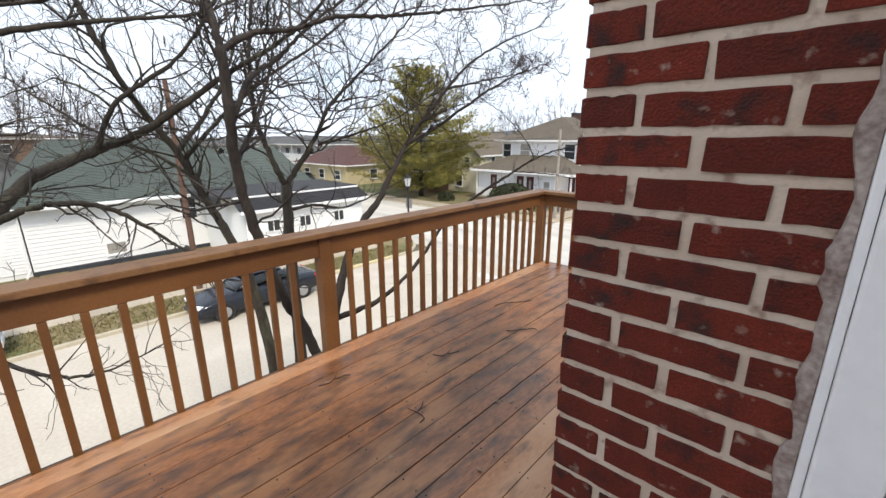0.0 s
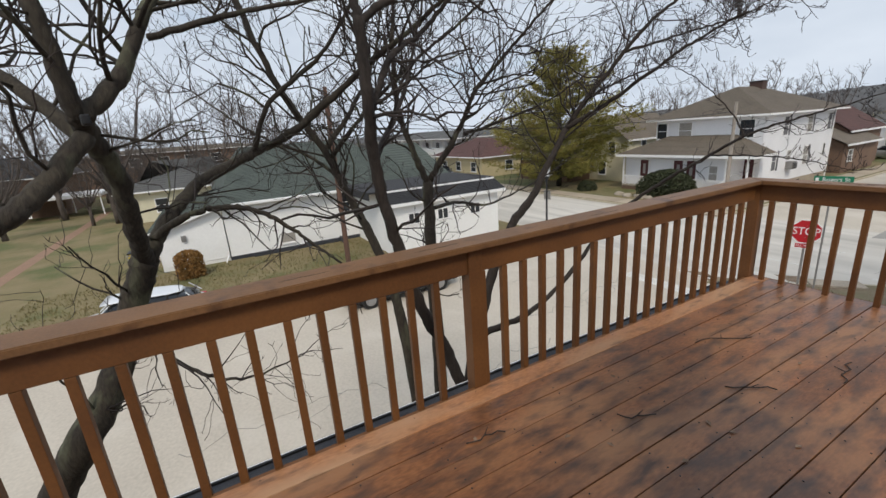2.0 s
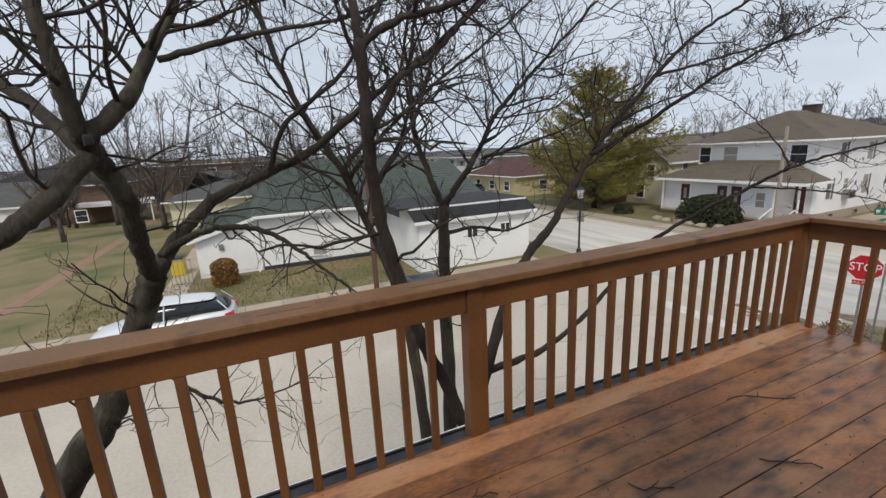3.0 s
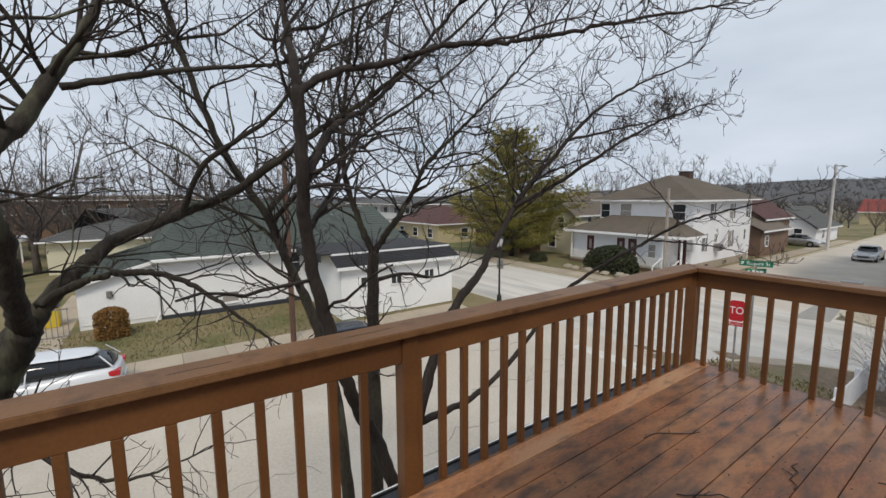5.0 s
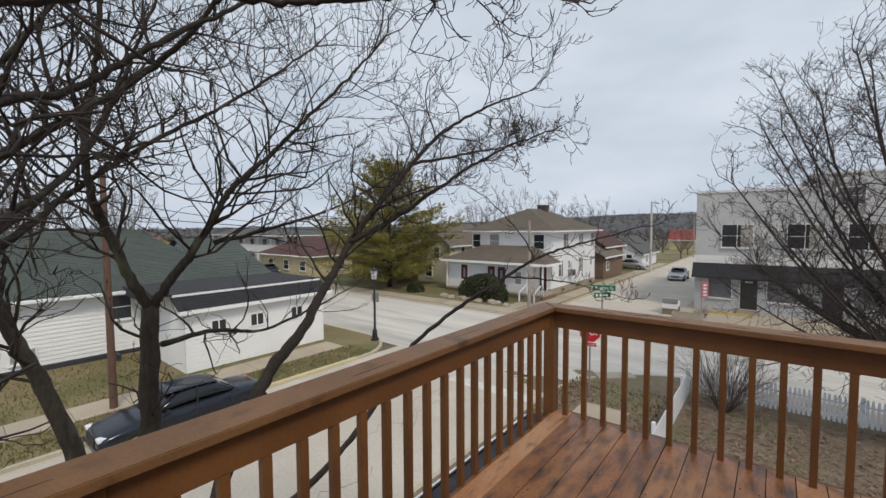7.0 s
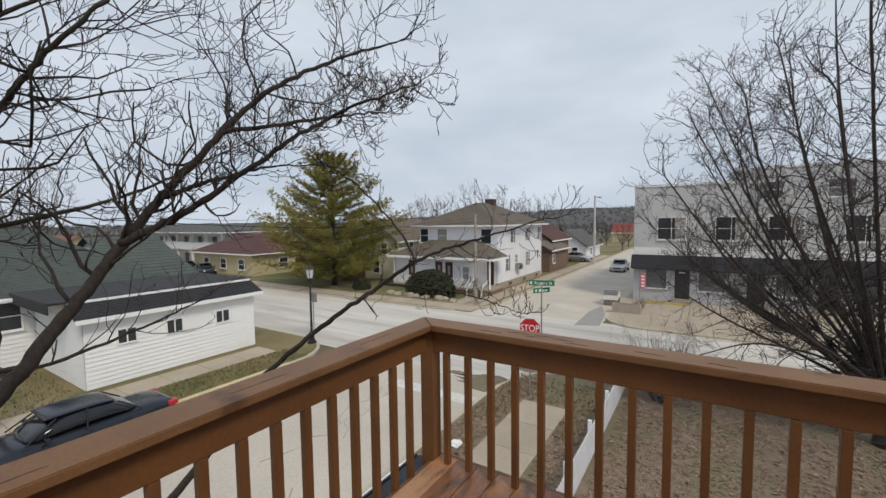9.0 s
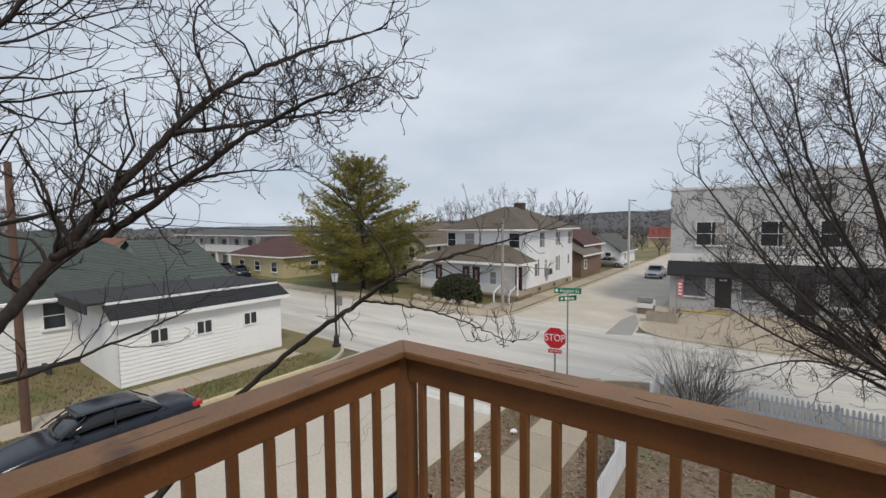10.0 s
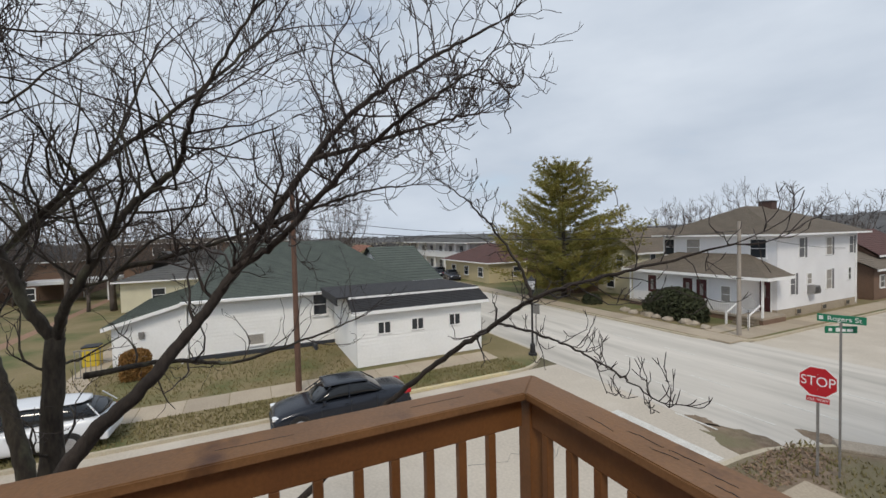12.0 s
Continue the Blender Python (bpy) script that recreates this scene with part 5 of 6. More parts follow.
limb(acc, [(-0.86, -0.82, 2.12), (-0.64, -0.52, 2.20), (-0.40, -0.22, 2.28), (-0.28, -0.05, 2.31)], 0.016, 0.004, rng, 14, 0.26)
limb(acc, [(-1.04, -1.07, 1.75), (-1.00, -0.80, 1.86), (-0.94, -0.50, 1.96), (-0.86, -0.22, 2.00)], 0.016, 0.004, rng, 14, 0.34, level=1)
limb(acc, [(-1.06, -2.4, -0.3), (-1.25, -1.6, -0.35), (-1.42, -0.85, -0.12), (-1.40, -0.25, 0.40), (-1.00, 0.04, 0.82), (-0.64, 0.21, 1.09), (-0.33, 0.30, 1.30), (-0.05, 0.45, 1.42), (0.25, 0.60, 1.52), (0.52, 0.72, 1.61)], 0.034, 0.004, rng, 16, 0.30, level=1, start=0.5, rise=0.10)
limb(acc, [(-0.58, 0.23, 1.12), (-0.28, 0.26, 1.12), (0.02, 0.26, 1.11), (0.30, 0.25, 1.07), (0.52, 0.24, 1.02)], 0.011, 0.003, rng, 12, 0.16, level=1, rise=0.18, start=0.2)
limb(acc, [(-0.33, 0.30, 1.30), (-0.44, 0.28, 1.50), (-0.63, 0.20, 1.75), (-0.84, 0.10, 1.95), (-0.98, 0.05, 2.04)], 0.011, 0.003, rng, 14, 0.20, level=1, rise=0.12, start=0.3)
tree_thing("dark leaning bare tree with several stems below the rail", acc, M_BARK2, group="bare trees by the deck")

# slender grey pair of stems behind
rng = random.Random(13)
acc = []
limb(acc, [(-1.9, -2.5, G), (-1.9, -2.45, -3.0), (-1.92, -2.40, -1.0), (-1.94, -2.38, 0.3), (-1.98, -2.34, 1.06)], 0.10, 0.055, rng, 5, 0.8, start=0.6, fork=False)
limb(acc, [(-1.98, -2.34, 1.04), (-1.94, -2.47, 1.32), (-1.95, -2.57, 1.62), (-1.84, -2.66, 1.86), (-1.79, -2.68, 2.18), (-1.87, -2.61, 2.55), (-1.75, -2.59, 2.95), (-1.7, -2.5, 3.9)], 0.040, 0.012, rng, 18, 0.9)
limb(acc, [(-1.98, -2.34, 1.04), (-1.80, -2.20, 1.34), (-1.74, -2.00, 1.66), (-1.74, -1.86, 1.90), (-1.70, -1.58, 2.18), (-1.45, -1.48, 2.38), (-1.22, -1.35, 2.60), (-1.0, -1.1, 2.95)], 0.036, 0.008, rng, 26, 0.9)
limb(acc, [(-2.1, -2.24, 0.75), (-2.35, -1.75, 0.72), (-2.42, -1.3, 0.62), (-2.5, -0.7, 0.72), (-2.55, -0.2, 0.85)], 0.024, 0.007, rng, 14, 0.55, level=1)
limb(acc, [(-1.85, -1.95, 1.5), (-1.75, -1.5, 1.62), (-1.6, -1.0, 1.8), (-1.45, -0.5, 2.1)], 0.020, 0.006, rng, 14, 0.6)
tree_thing("slender grey bare tree with two upper stems", acc, M_BARK, group="bare trees by the deck")

rng = random.Random(14)
acc = []
limb(acc, [(-2.3, -2.4, G), (-2.3, -2.5, -3), (-2.35, -2.6, -1.0), (-2.42, -2.68, -0.2), (-2.53, -2.78, 0.3), (-2.68, -2.94, 0.81), (-2.83, -3.15, 1.43), (-2.89, -3.52, 2.12), (-3.0, -3.8, 3.1), (-3.0, -4.1, 4.2)], 0.085, 0.02, rng, 26, 1.1, start=0.5)
limb(acc, [(-2.83, -3.15, 1.43), (-3.0, -2.7, 1.9), (-3.2, -2.3, 2.5), (-3.4, -2.0, 3.4)], 0.034, 0.010, rng, 14, 1.0)
limb(acc, [(-2.75, -3.0, 1.1), (-3.1, -3.3, 1.4), (-3.5, -3.8, 1.7), (-4.0, -4.3, 2.2)], 0.028, 0.009, rng, 12, 0.9)
limb(acc, [(-2.80, -3.10, 1.35), (-2.62, -2.65, 1.85), (-2.40, -2.15, 2.30), (-2.15, -1.55, 2.75), (-1.95, -0.95, 3.3)], 0.030, 0.009, rng, 24, 0.85)
tree_thing("thin grey bare tree leaning over the street", acc, M_BARK, group="bare trees by the deck")
# dry pods left hanging
rng = random.Random(15)
for k in range(46):
    p = Vector((rng.uniform(-2.4, -0.7), rng.uniform(-4.6, -2.2), rng.uniform(2.2, 3.4)))
    line = [p, p - Vector((0.004, 0, 0.03)), p - Vector((0.0, 0.003, 0.07)), p - Vector((0.0, 0, 0.10))]
    part("seed_pod", tubes_mesh("seed_pod", [(line, [0.0015, 0.007, 0.006, 0.001])], M_BARK2, 5), None, bpy.data.objects["tree.001"], "dry dark seed pod")

# broad bare tree beyond the picket fence
rng = random.Random(21)
acc = []
base = Vector((5.9, 13.9, G + 0.1))
acc.append((spline([base, base + Vector((0.02, 0, 0.8)), base + Vector((0, 0.05, 1.7))], 4), [0.24, 0.215, 0.205, 0.20, 0.20, 0.19, 0.19, 0.18, 0.18]))
for k in range(14):
    a = k * 2.399 + 0.4
    lean = 0.14 + 0.085 * (k % 6)
    top = rng.uniform(9.5, 13.0) * (1 - 0.09 * (k % 6))
    h0 = rng.uniform(1.0, 2.4)
    d = Vector((math.cos(a), math.sin(a), 0))
    pts = [base + Vector((0, 0, h0)), base + d * (0.25 + lean) + Vector((0, 0, h0 + 0.7)), base + d * (lean * top * 0.62) + Vector((0, 0, h0 + top * 0.36)), base + d * (lean * top * 1.05) + Vector((0, 0, h0 + top * 0.75)), base + d * (lean * top * 1.2) + Vector((0, 0, h0 + top))]
    limb(acc, pts, 0.070, 0.016, rng, 24, 2.0, level=2, start=0.12, rise=0.10, sub=3, spread=0.8)
for k in range(5):
    a = k * 1.25 + 2.0
    d = Vector((math.cos(a), math.sin(a), 0))
    pts = [base + Vector((0, 0, 1.5)), base + d * 1.2 + Vector((0, 0, 2.3)), base + d * 3.0 + Vector((0, 0, 2.6)), base + d * 4.6 + Vector((0, 0, 2.0))]
    limb(acc, pts, 0.05, 0.012, rng, 11, 1.2, level=2, start=0.45, rise=-0.02, sub=3)
for k in range(18):
    a = 2.2 + 2.2 * ((k * 0.618) % 1.0)
    d = Vector((math.cos(a), math.sin(a), 0))
    far, up = rng.uniform(4.4, 7.4), rng.uniform(2.2, 10.5)
    far *= 1.15 - 0.030 * up
    h0 = rng.uniform(0.8, 1.7)
    pts = [base + Vector((0, 0, h0)), base + d * far * 0.3 + Vector((0, 0, h0 + up * 0.30)), base + d * far * 0.68 + Vector((0, 0, h0 + up * 0.62)), base + d * far + Vector((0, 0, h0 + up))]
    limb(acc, pts, 0.055, 0.014, rng, 18, 1.3, level=2, start=0.38, rise=0.06, sub=3, spread=0.8)
acc = [(p, [max(q * 1.15, 0.0052) for q in r]) for p, r in acc]
tree_thing("tall broad bare pear tree beyond the picket fence", acc, M_PEAR)


# pine across the avenue
def pine(label, at, height, spread, seed, n_whorl=17):
    rng = random.Random(seed)
    t = thing("pine_tree", label, "pine tree", at=at)
    trunk = [([(0, 0, 0), (0.05, 0, height * 0.4), (0, 0.04, height * 0.8), (0, 0, height * 0.98)], [0.28, 0.2, 0.08, 0.02])]
    verts, faces = [], []
    for w in range(n_whorl):
        f = 0.08 + 0.90 * w / (n_whorl - 1)
        z0 = height * f
        reach = spread * min(1.0, (1 - f) * 1.75 + 0.12) ** 0.85 * rng.uniform(0.68, 1.08)
        for k in range(7):
            a = k * 0.898 + w * 1.3 + rng.uniform(-0.3, 0.3)
            L = reach * rng.uniform(0.65, 1.12)
            d = Vector((math.cos(a), math.sin(a), 0))
            up = rng.uniform(0.02, 0.26) + 0.6 * f * f
            pts = [Vector((0, 0, z0)) + d * L * s + Vector((0, 0, up * L * s * s)) for s in (0, 0.35, 0.7, 1.0)]
            trunk.append((pts, [0.05 * (1 - f) + 0.02, 0.03, 0.018, 0.006]))
            for s in range(int(20 + L * 20)):
                u = rng.uniform(0.22, 1.03)
                c = Vector((0, 0, z0)) + d * L * u + Vector((0, 0, up * L * u * u)) + Vector((rng.gauss(0, 0.22), rng.gauss(0, 0.22), rng.gauss(0.05, 0.10))) * (0.35 + L * 0.2)
                for _ in range(11):
                    q = (d * 0.9 + Vector((rng.gauss(0, 0.6), rng.gauss(0, 0.6), rng.gauss(0.35, 0.4)))).normalized() * rng.uniform(0.18, 0.42)
                    side = q.cross(Vector((rng.gauss(0, 1), rng.gauss(0, 1), rng.gauss(0, 1)))).normalized() * 0.022
                    b = len(verts)
                    verts += [c - side, c + side, c + q]
                    faces.append((b, b + 1, b + 2))
    part("trunk", tubes_mesh("trunk", trunk, M_BARK), None, t)
    me = bpy.data.meshes.new("crown")
    me.from_pydata([tuple(v) for v in verts], [], faces)
    part("crown", me, M_NEEDLE, t, "yellow-green pine needles")["kind"] = "stuff"
    return t


pine("yellow-green pine tree before the houses across the avenue", pose(-30.8, 27.6, G + 0.1), 12.9, 7.6, 31, 20)


# shrubs
def leafy(label, at, rx, ry, h, seed, material, n=2600, name="shrub", size=0.10, flat=2.4):
    rng = random.Random(seed)
    s = thing(name, label, "shrub", at=at)
    stems, verts, faces = [], [], []
    for k in range(14):
        a, r = rng.uniform(0, 6.28), rng.uniform(0.2, 0.8)
        stems.append(([(0.1 * math.cos(a), 0.1 * math.sin(a), 0), (rx * r * 0.5 * math.cos(a), ry * r * 0.5 * math.sin(a), h * 0.4), (rx * r * math.cos(a), ry * r * math.sin(a), h * 0.8)], [0.03, 0.02, 0.008]))
    for k in range(n):
        a, u = rng.uniform(0, 6.28), rng.uniform(-0.25, 1)
        r = math.sqrt(max(0.0, 1 - max(u, 0) ** flat)) * rng.uniform(0.72, 1.04) * (1 + 0.12 * math.sin(3 * a + seed) + 0.07 * math.sin(7 * a))
        c = Vector((rx * r * math.cos(a), ry * r * math.sin(a), max(0.02, h * (0.22 + 0.78 * u)) if u > 0 else h * 0.22 * (1 + u * 3.4)))
        q = Vector((rng.gauss(0, 1), rng.gauss(0, 1), rng.gauss(0, 1))).normalized() * size * rng.uniform(0.6, 1.3)
        v = q.cross(Vector((rng.gauss(0, 1), rng.gauss(0, 1), rng.gauss(0, 1)))).normalized() * size * 0.45
        b = len(verts)
        verts += [c - q, c + v, c + q, c - v]
        faces.append((b, b + 1, b + 2, b + 3))
    part("stems", tubes_mesh("stems", stems, M_BARK2, 4), None, s)
    me = bpy.data.meshes.new("foliage")
    me.from_pydata([tuple(v) for v in verts], [], faces)
    part("foliage", me, material, s)["kind"] = "stuff"
    return s


leafy("broad dark evergreen hedge bush before the porch", pose(-18.5, 27.4, G + 0.12), 2.25, 1.4, 2.25, 41, M_SHRUB, 6500, size=0.13)
leafy("clipped rusty brown shrub by the white wing", pose(-22.6, -6.2, G + 0.12), 0.62, 0.62, 1.42, 42, M_RUST, 3600, size=0.075, flat=9)
leafy("low dark shrub beside the avenue", pose(-26.5, 27.0, G + 0.12), 0.9, 0.8, 0.9, 43, M_SHRUB, 1500)


def bare_shrub(label, at, r, h, seed, stems=34):
    rng = random.Random(seed)
    bunches = [[] for _ in range(stems)]
    for k in range(stems):
        a = rng.uniform(0, 6.28)
        d = Vector((math.cos(a) * rng.uniform(0.1, 0.75), math.sin(a) * rng.uniform(0.1, 0.75), 1)).normalized()
        grow(bunches[k], Vector((0.16 * math.cos(a), 0.16 * math.sin(a), 0)), d, h * rng.uniform(0.75, 1.15), 0.014, 2, rng, rise=0.02, wander=0.10, spread=0.55, kids=4, buds=False)
    t = thing("bare_shrub", label, "shrub", at=at)
    bark = mat("shrub_bark", (0.16, 0.13, 0.11), (0.11, 0.09, 0.08), 0.9, scale=4, grain=30, bump=0)
    for acc in bunches:
        part("stem", tubes_mesh("stem", acc, bark), None, t)
    return t


bare_shrub("bare grey many-stemmed shrub inside the fence corner", pose(0.25, 13.9, G + 0.12), 1.2, 2.2, 51, 44)
bare_shrub("small bare shrub by the shop corner", pose(-2.4, 29.9, G + 0.12), 0.6, 0.8, 52, 16)

# far bare trees, one built twice and copied
far_kinds = []
for s in (61, 62, 63):
    rng = random.Random(s)
    acc = [([(0, 0, 0), (0.05, 0, 1.6), (0, 0.05, 3.0)], [0.24, 0.2, 0.17])]
    for k in range(8):
        a = k * 2.4 + s
        d = Vector((math.cos(a), math.sin(a), 0))
        top = rng.uniform(4.5, 7.5)
        limb(acc, [(0, 0, 1.8 + 0.15 * k), d * 0.7 + Vector((0, 0, 3.4)), d * top * 0.35 + Vector((0, 0, 2.6 + top * 0.5)), d * top * 0.5 + Vector((0, 0, 2.8 + top))], 0.11, 0.03, rng, 9, 2.1, level=1, start=0.2, sub=4, spread=0.7, fork=True)
    t = thing("bare_tree", "bare grey deciduous tree in the distance", "tree", "distant bare trees", at=pose(-48 - 9 * (s - 61), -34 + 11 * (s - 61), G))
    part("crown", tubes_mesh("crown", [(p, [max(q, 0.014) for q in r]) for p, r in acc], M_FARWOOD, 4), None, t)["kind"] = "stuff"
    far_kinds.append(t)
rng = random.Random(66)
spots = [(-50, -16), (-55, -20), (-60, -14), (-70, -18), (-75, -8), (-72, -30), (-64, -34), (-82, -14), (-45, -20), (-52, -8), (-58, -24), (-66, -12), (-66, 0), (-60, 8), (-52, -38), (-72, -40), (-80, -26), (-78, 4), (-88, 14), (-92, -8), (-64, 26), (-90, 34), (-98, 48), (-72, 50), (-84, 62),
         (-40, 48), (-46, 60), (-24, 84), (-32, 92), (-12.5, 88), (-14, 100), (-20, 104), (-3, 96), (-16, 84), (-105, -30), (-110, 10), (-118, 30), (-40, -30), (-46, -44),
         (-60, -52), (-36, -40), (-70, 74), (-56, 70), (-112, 60), (-130, 50), (-38, -4), (-44, 4)]
skyline = [(-48, -13, 1.3), (-56, -4, 1.3), (-86, 16.7, 1.45), (-40, 60, 1.0), (-44, 63, 0.95), (-37, 61, 0.9), (-30, 61, 1.08), (-27.5, 63, 0.95), (-22, 62, 0.9), (-98, 22, 1.2), (-104, 8, 1.3), (-92, 2, 1.3)]
for x, y in spots:
    sc_ = rng.uniform(0.45, 0.8) * (1.6 if x < -44 and y < 12 else 1.0)
    copy_thing(rng.choice(far_kinds), pose(x + rng.uniform(-1.5, 1.5), y + rng.uniform(-1.5, 1.5), G, 0, 0, rng.uniform(0, 360)) @ Matrix.Diagonal((sc_, sc_, sc_, 1)))

for x, y, sc_ in skyline:
    copy_thing(rng.choice(far_kinds), pose(x, y, G, 0, 0, rng.uniform(0, 360)) @ Matrix.Diagonal((sc_, sc_, sc_, 1)))

# wooded ridge on the horizon, its distance haze put into the colour
verts, faces = [], []
NR, NC = 9, 220
for j in range(NR):
    for i in range(NC):
        a = radians(-75 + 200 * i / (NC - 1))
        dist = 330 + 60 * j
        f = j / (NR - 1)
        swell = 0.30 + 0.70 * max(0.0, math.cos((math.degrees(a) - 2) / 42 * math.pi / 2)) ** 1.0 if abs(math.degrees(a) - 2) < 42 else 0.30
        z = G - 4 + 30 * swell * math.sin(f * math.pi / 2) + 5.0 * noise.noise(Vector((i * 0.10, j * 0.5, 0))) * f + 3.2 * noise.noise(Vector((i * 1.3, j * 2.0, 3)))
        verts.append((-math.sin(a) * dist, math.cos(a) * dist, z))
for j in range(NR - 1):
    for i in range(NC - 1):
        k = j * NC + i
        faces.append((k, k + 1, k + NC + 1, k + NC))
me = bpy.data.meshes.new("ridge")
me.from_pydata(verts, [], faces)
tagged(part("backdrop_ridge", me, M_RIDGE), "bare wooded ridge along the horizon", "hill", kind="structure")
rng = random.Random(71)
sprigs = []
for k in range(6500):
    a = radians(rng.uniform(-60, 118))
    deg = math.degrees(a)
    dist = rng.uniform(150, 800)
    swell = 0.30 + (0.70 * max(0.0, math.cos((deg - 2) / 42 * math.pi / 2)) if abs(deg - 2) < 42 else 0)
    f = min(1, max(0.0, (dist - 330) / 480))
    z = G - 4 + 30 * swell * math.sin(f * math.pi / 2) if dist > 330 else G
    h = rng.uniform(2.2, 4.0)
    p = Vector((-math.sin(a) * dist, math.cos(a) * dist, z))
    if -40 < p.x < 30 and p.y < 200 and p.x > -13 and p.x < -3:
        continue
    for _ in range(3):
        q = p + Vector((rng.gauss(0, 1.6), rng.gauss(0, 1.6), h * rng.uniform(0.7, 1.0)))
        sprigs.append(([p, p.lerp(q, 0.5) + Vector((rng.gauss(0, 0.4), rng.gauss(0, 0.4), 0)), q], [0.18, 0.26, 0.05]))
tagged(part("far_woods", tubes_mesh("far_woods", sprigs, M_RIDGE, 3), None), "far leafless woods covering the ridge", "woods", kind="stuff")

# ---- vehicles ----


def loft(stations, n_mid=0):
    """A closed skin through rings of equal count."""
    bm = bmesh.new()
    rings = [[bm.verts.new(p) for p in ring] for ring in stations]
    n = len(rings[0])
    for a, b in zip(rings, rings[1:]):
        for k in range(n):
            bm.faces.new((a[k], a[(k + 1) % n], b[(k + 1) % n], b[k]))
    bm.faces.new(rings[0][::-1])
    bm.faces.new(rings[-1])
    bmesh.ops.recalc_face_normals(bm, faces=bm.faces)
    return bm


def car(label, paint, at, length=4.7, width=1.8, height=1.46, hatch=False):
    """A parked car, its front towards local -y, on local z 0."""
    c = thing("car", label, "car", "parked cars", at=at)
    hw, L = width / 2, length / 2
    deck_z = 0.98 if not hatch else 1.06
    rows = [(-L, 0.32, 0.62, 0.80), (-L + 0.10, 0.22, 0.72, 0.92), (-L + 0.55, 0.18, 0.84, 0.985), (-L + 1.25, 0.18, 0.95, 1.0), (-0.5, 0.18, 0.98, 1.0), (0.7, 0.18, 0.99, 1.0),
            (L - 1.0, 0.18, deck_z + 0.02, 1.0), (L - 0.35, 0.22, deck_z + 0.02, 0.97), (L - 0.06, 0.30, deck_z - 0.06, 0.90), (L, 0.36, 0.80, 0.82)]
    rings = []
    for y, z0, z1, w in rows:
        w *= hw
        zm = z0 + (z1 - z0) * 0.55
        right = [(w * 0.86, z0), (w * 0.97, z0 + 0.10), (w, zm), (w * 0.985, zm + (z1 - zm) * 0.5), (w * 0.90, z1 - 0.015), (w * 0.5, z1 + 0.018)]
        rings.append([(x, y, z) for x, z in right] + [(-x, y, z) for x, z in right[::-1]])
    body = part("body", loft(rings), paint, c)
    sub = body.modifiers.new("round", "SUBSURF")
    sub.levels = sub.render_levels = 1
    smooth(body)
    # glasshouse
    r0 = L - (0.10 if hatch else 0.95)
    gl = [(-L + 1.22, 0.93, 0.95, 0.88, 0.86), (-L + 1.95, 0.95, height - 0.07, 0.92, 0.70), (-0.1, 0.96, height - 0.015, 0.93, 0.72), (0.75, 0.97, height - 0.03, 0.93, 0.71), (r0 - (0.42 if hatch else 0.62), 0.98, height - 0.12, 0.92, 0.67), (r0, deck_z - 0.01, deck_z + 0.03, 0.86, 0.80)]
    rings = []
    for y, zb, zt, wb, wt_ in gl:
        wb, wt_ = wb * hw, wt_ * hw
        right = [(wb, zb - 0.04), (wb * 0.5 + wt_ * 0.5 + 0.015, (zb + zt) / 2), (wt_, zt - 0.02), (wt_ * 0.6, zt + 0.012)]
        rings.append([(x, y, z) for x, z in right] + [(-x, y, z) for x, z in right[::-1]])
    gh = smooth(part("glasshouse", loft(rings), M_CARGLASS, c, "dark tinted windows"))
    mod = gh.modifiers.new("round", "SUBSURF")
    mod.levels = mod.render_levels = 1
    roof = []
    for y, zt, w in ((-L + 1.90, height - 0.078, 0.70), (-0.9, height - 0.012, 0.73), (0.0, height + 0.008, 0.74), (0.8, height - 0.012, 0.73), (r0 - (0.38 if hatch else 0.58), height - 0.10, 0.68)):
        w *= hw
        roof.append([(w + 0.012, y, zt - 0.035), (w * 0.96, y, zt + 0.012), (w * 0.5, y, zt + 0.026), (-w * 0.5, y, zt + 0.026), (-w * 0.96, y, zt + 0.012), (-w - 0.012, y, zt - 0.035)])
    rf = smooth(part("roof", loft(roof), paint, c))
    mod = rf.modifiers.new("round", "SUBSURF")
    mod.levels = mod.render_levels = 1
    for s in (-1, 1):
        for ya, yb, za, zb, xa, xb in ((-L + 1.25, -L + 1.95, 0.94, height - 0.05, 0.90, 0.715), (0.10, 0.16, 0.95, height - 0.02, 0.945, 0.745), (r0 - 0.05, r0 - (0.40 if hatch else 0.60), deck_z, height - 0.09, 0.88, 0.69)):
            bm = bmesh.new()
            cyl(bm, (s * xa * hw, ya, za), (s * xb * hw, yb, zb), 0.022, n=6)
            part("pillar", bm, paint, c)
        mir = part("mirror", boxes((s * hw * 1.0, s * (hw + 0.16), -L + 1.62, -L + 1.74, 0.96, 1.08), bevel=0.03), paint, c)
        for y in (-L + 0.88, L - 0.92):
            bm = bmesh.new()
            cyl(bm, (s * (hw - 0.20), y, 0.325), (s * (hw + 0.004), y, 0.325), 0.325, n=24)
            wheel = part("wheel", bm, M_TIRE, c, "black tyre")
            bm = bmesh.new()
            cyl(bm, (s * (hw + 0.005), y, 0.325), (s * (hw + 0.016), y, 0.325), 0.215, 0.19, n=20)
            part("rim", bm, M_RIM, wheel, "alloy rim")
            bm = bmesh.new()
            cyl(bm, (s * (hw - 0.1), y, 0.34), (s * (hw + 0.0015), y, 0.34), 0.372, n=24)
            part("wheel_arch", bm, M_BLACK, c)
        part("headlight", boxes((s * hw * 0.55, s * hw * 0.82, -L + 0.02, -L + 0.26, 0.60, 0.715), bevel=0.035), M_HEADL, c, "clear headlight lens")
        tl_w = 0.52 if hatch else 0.55
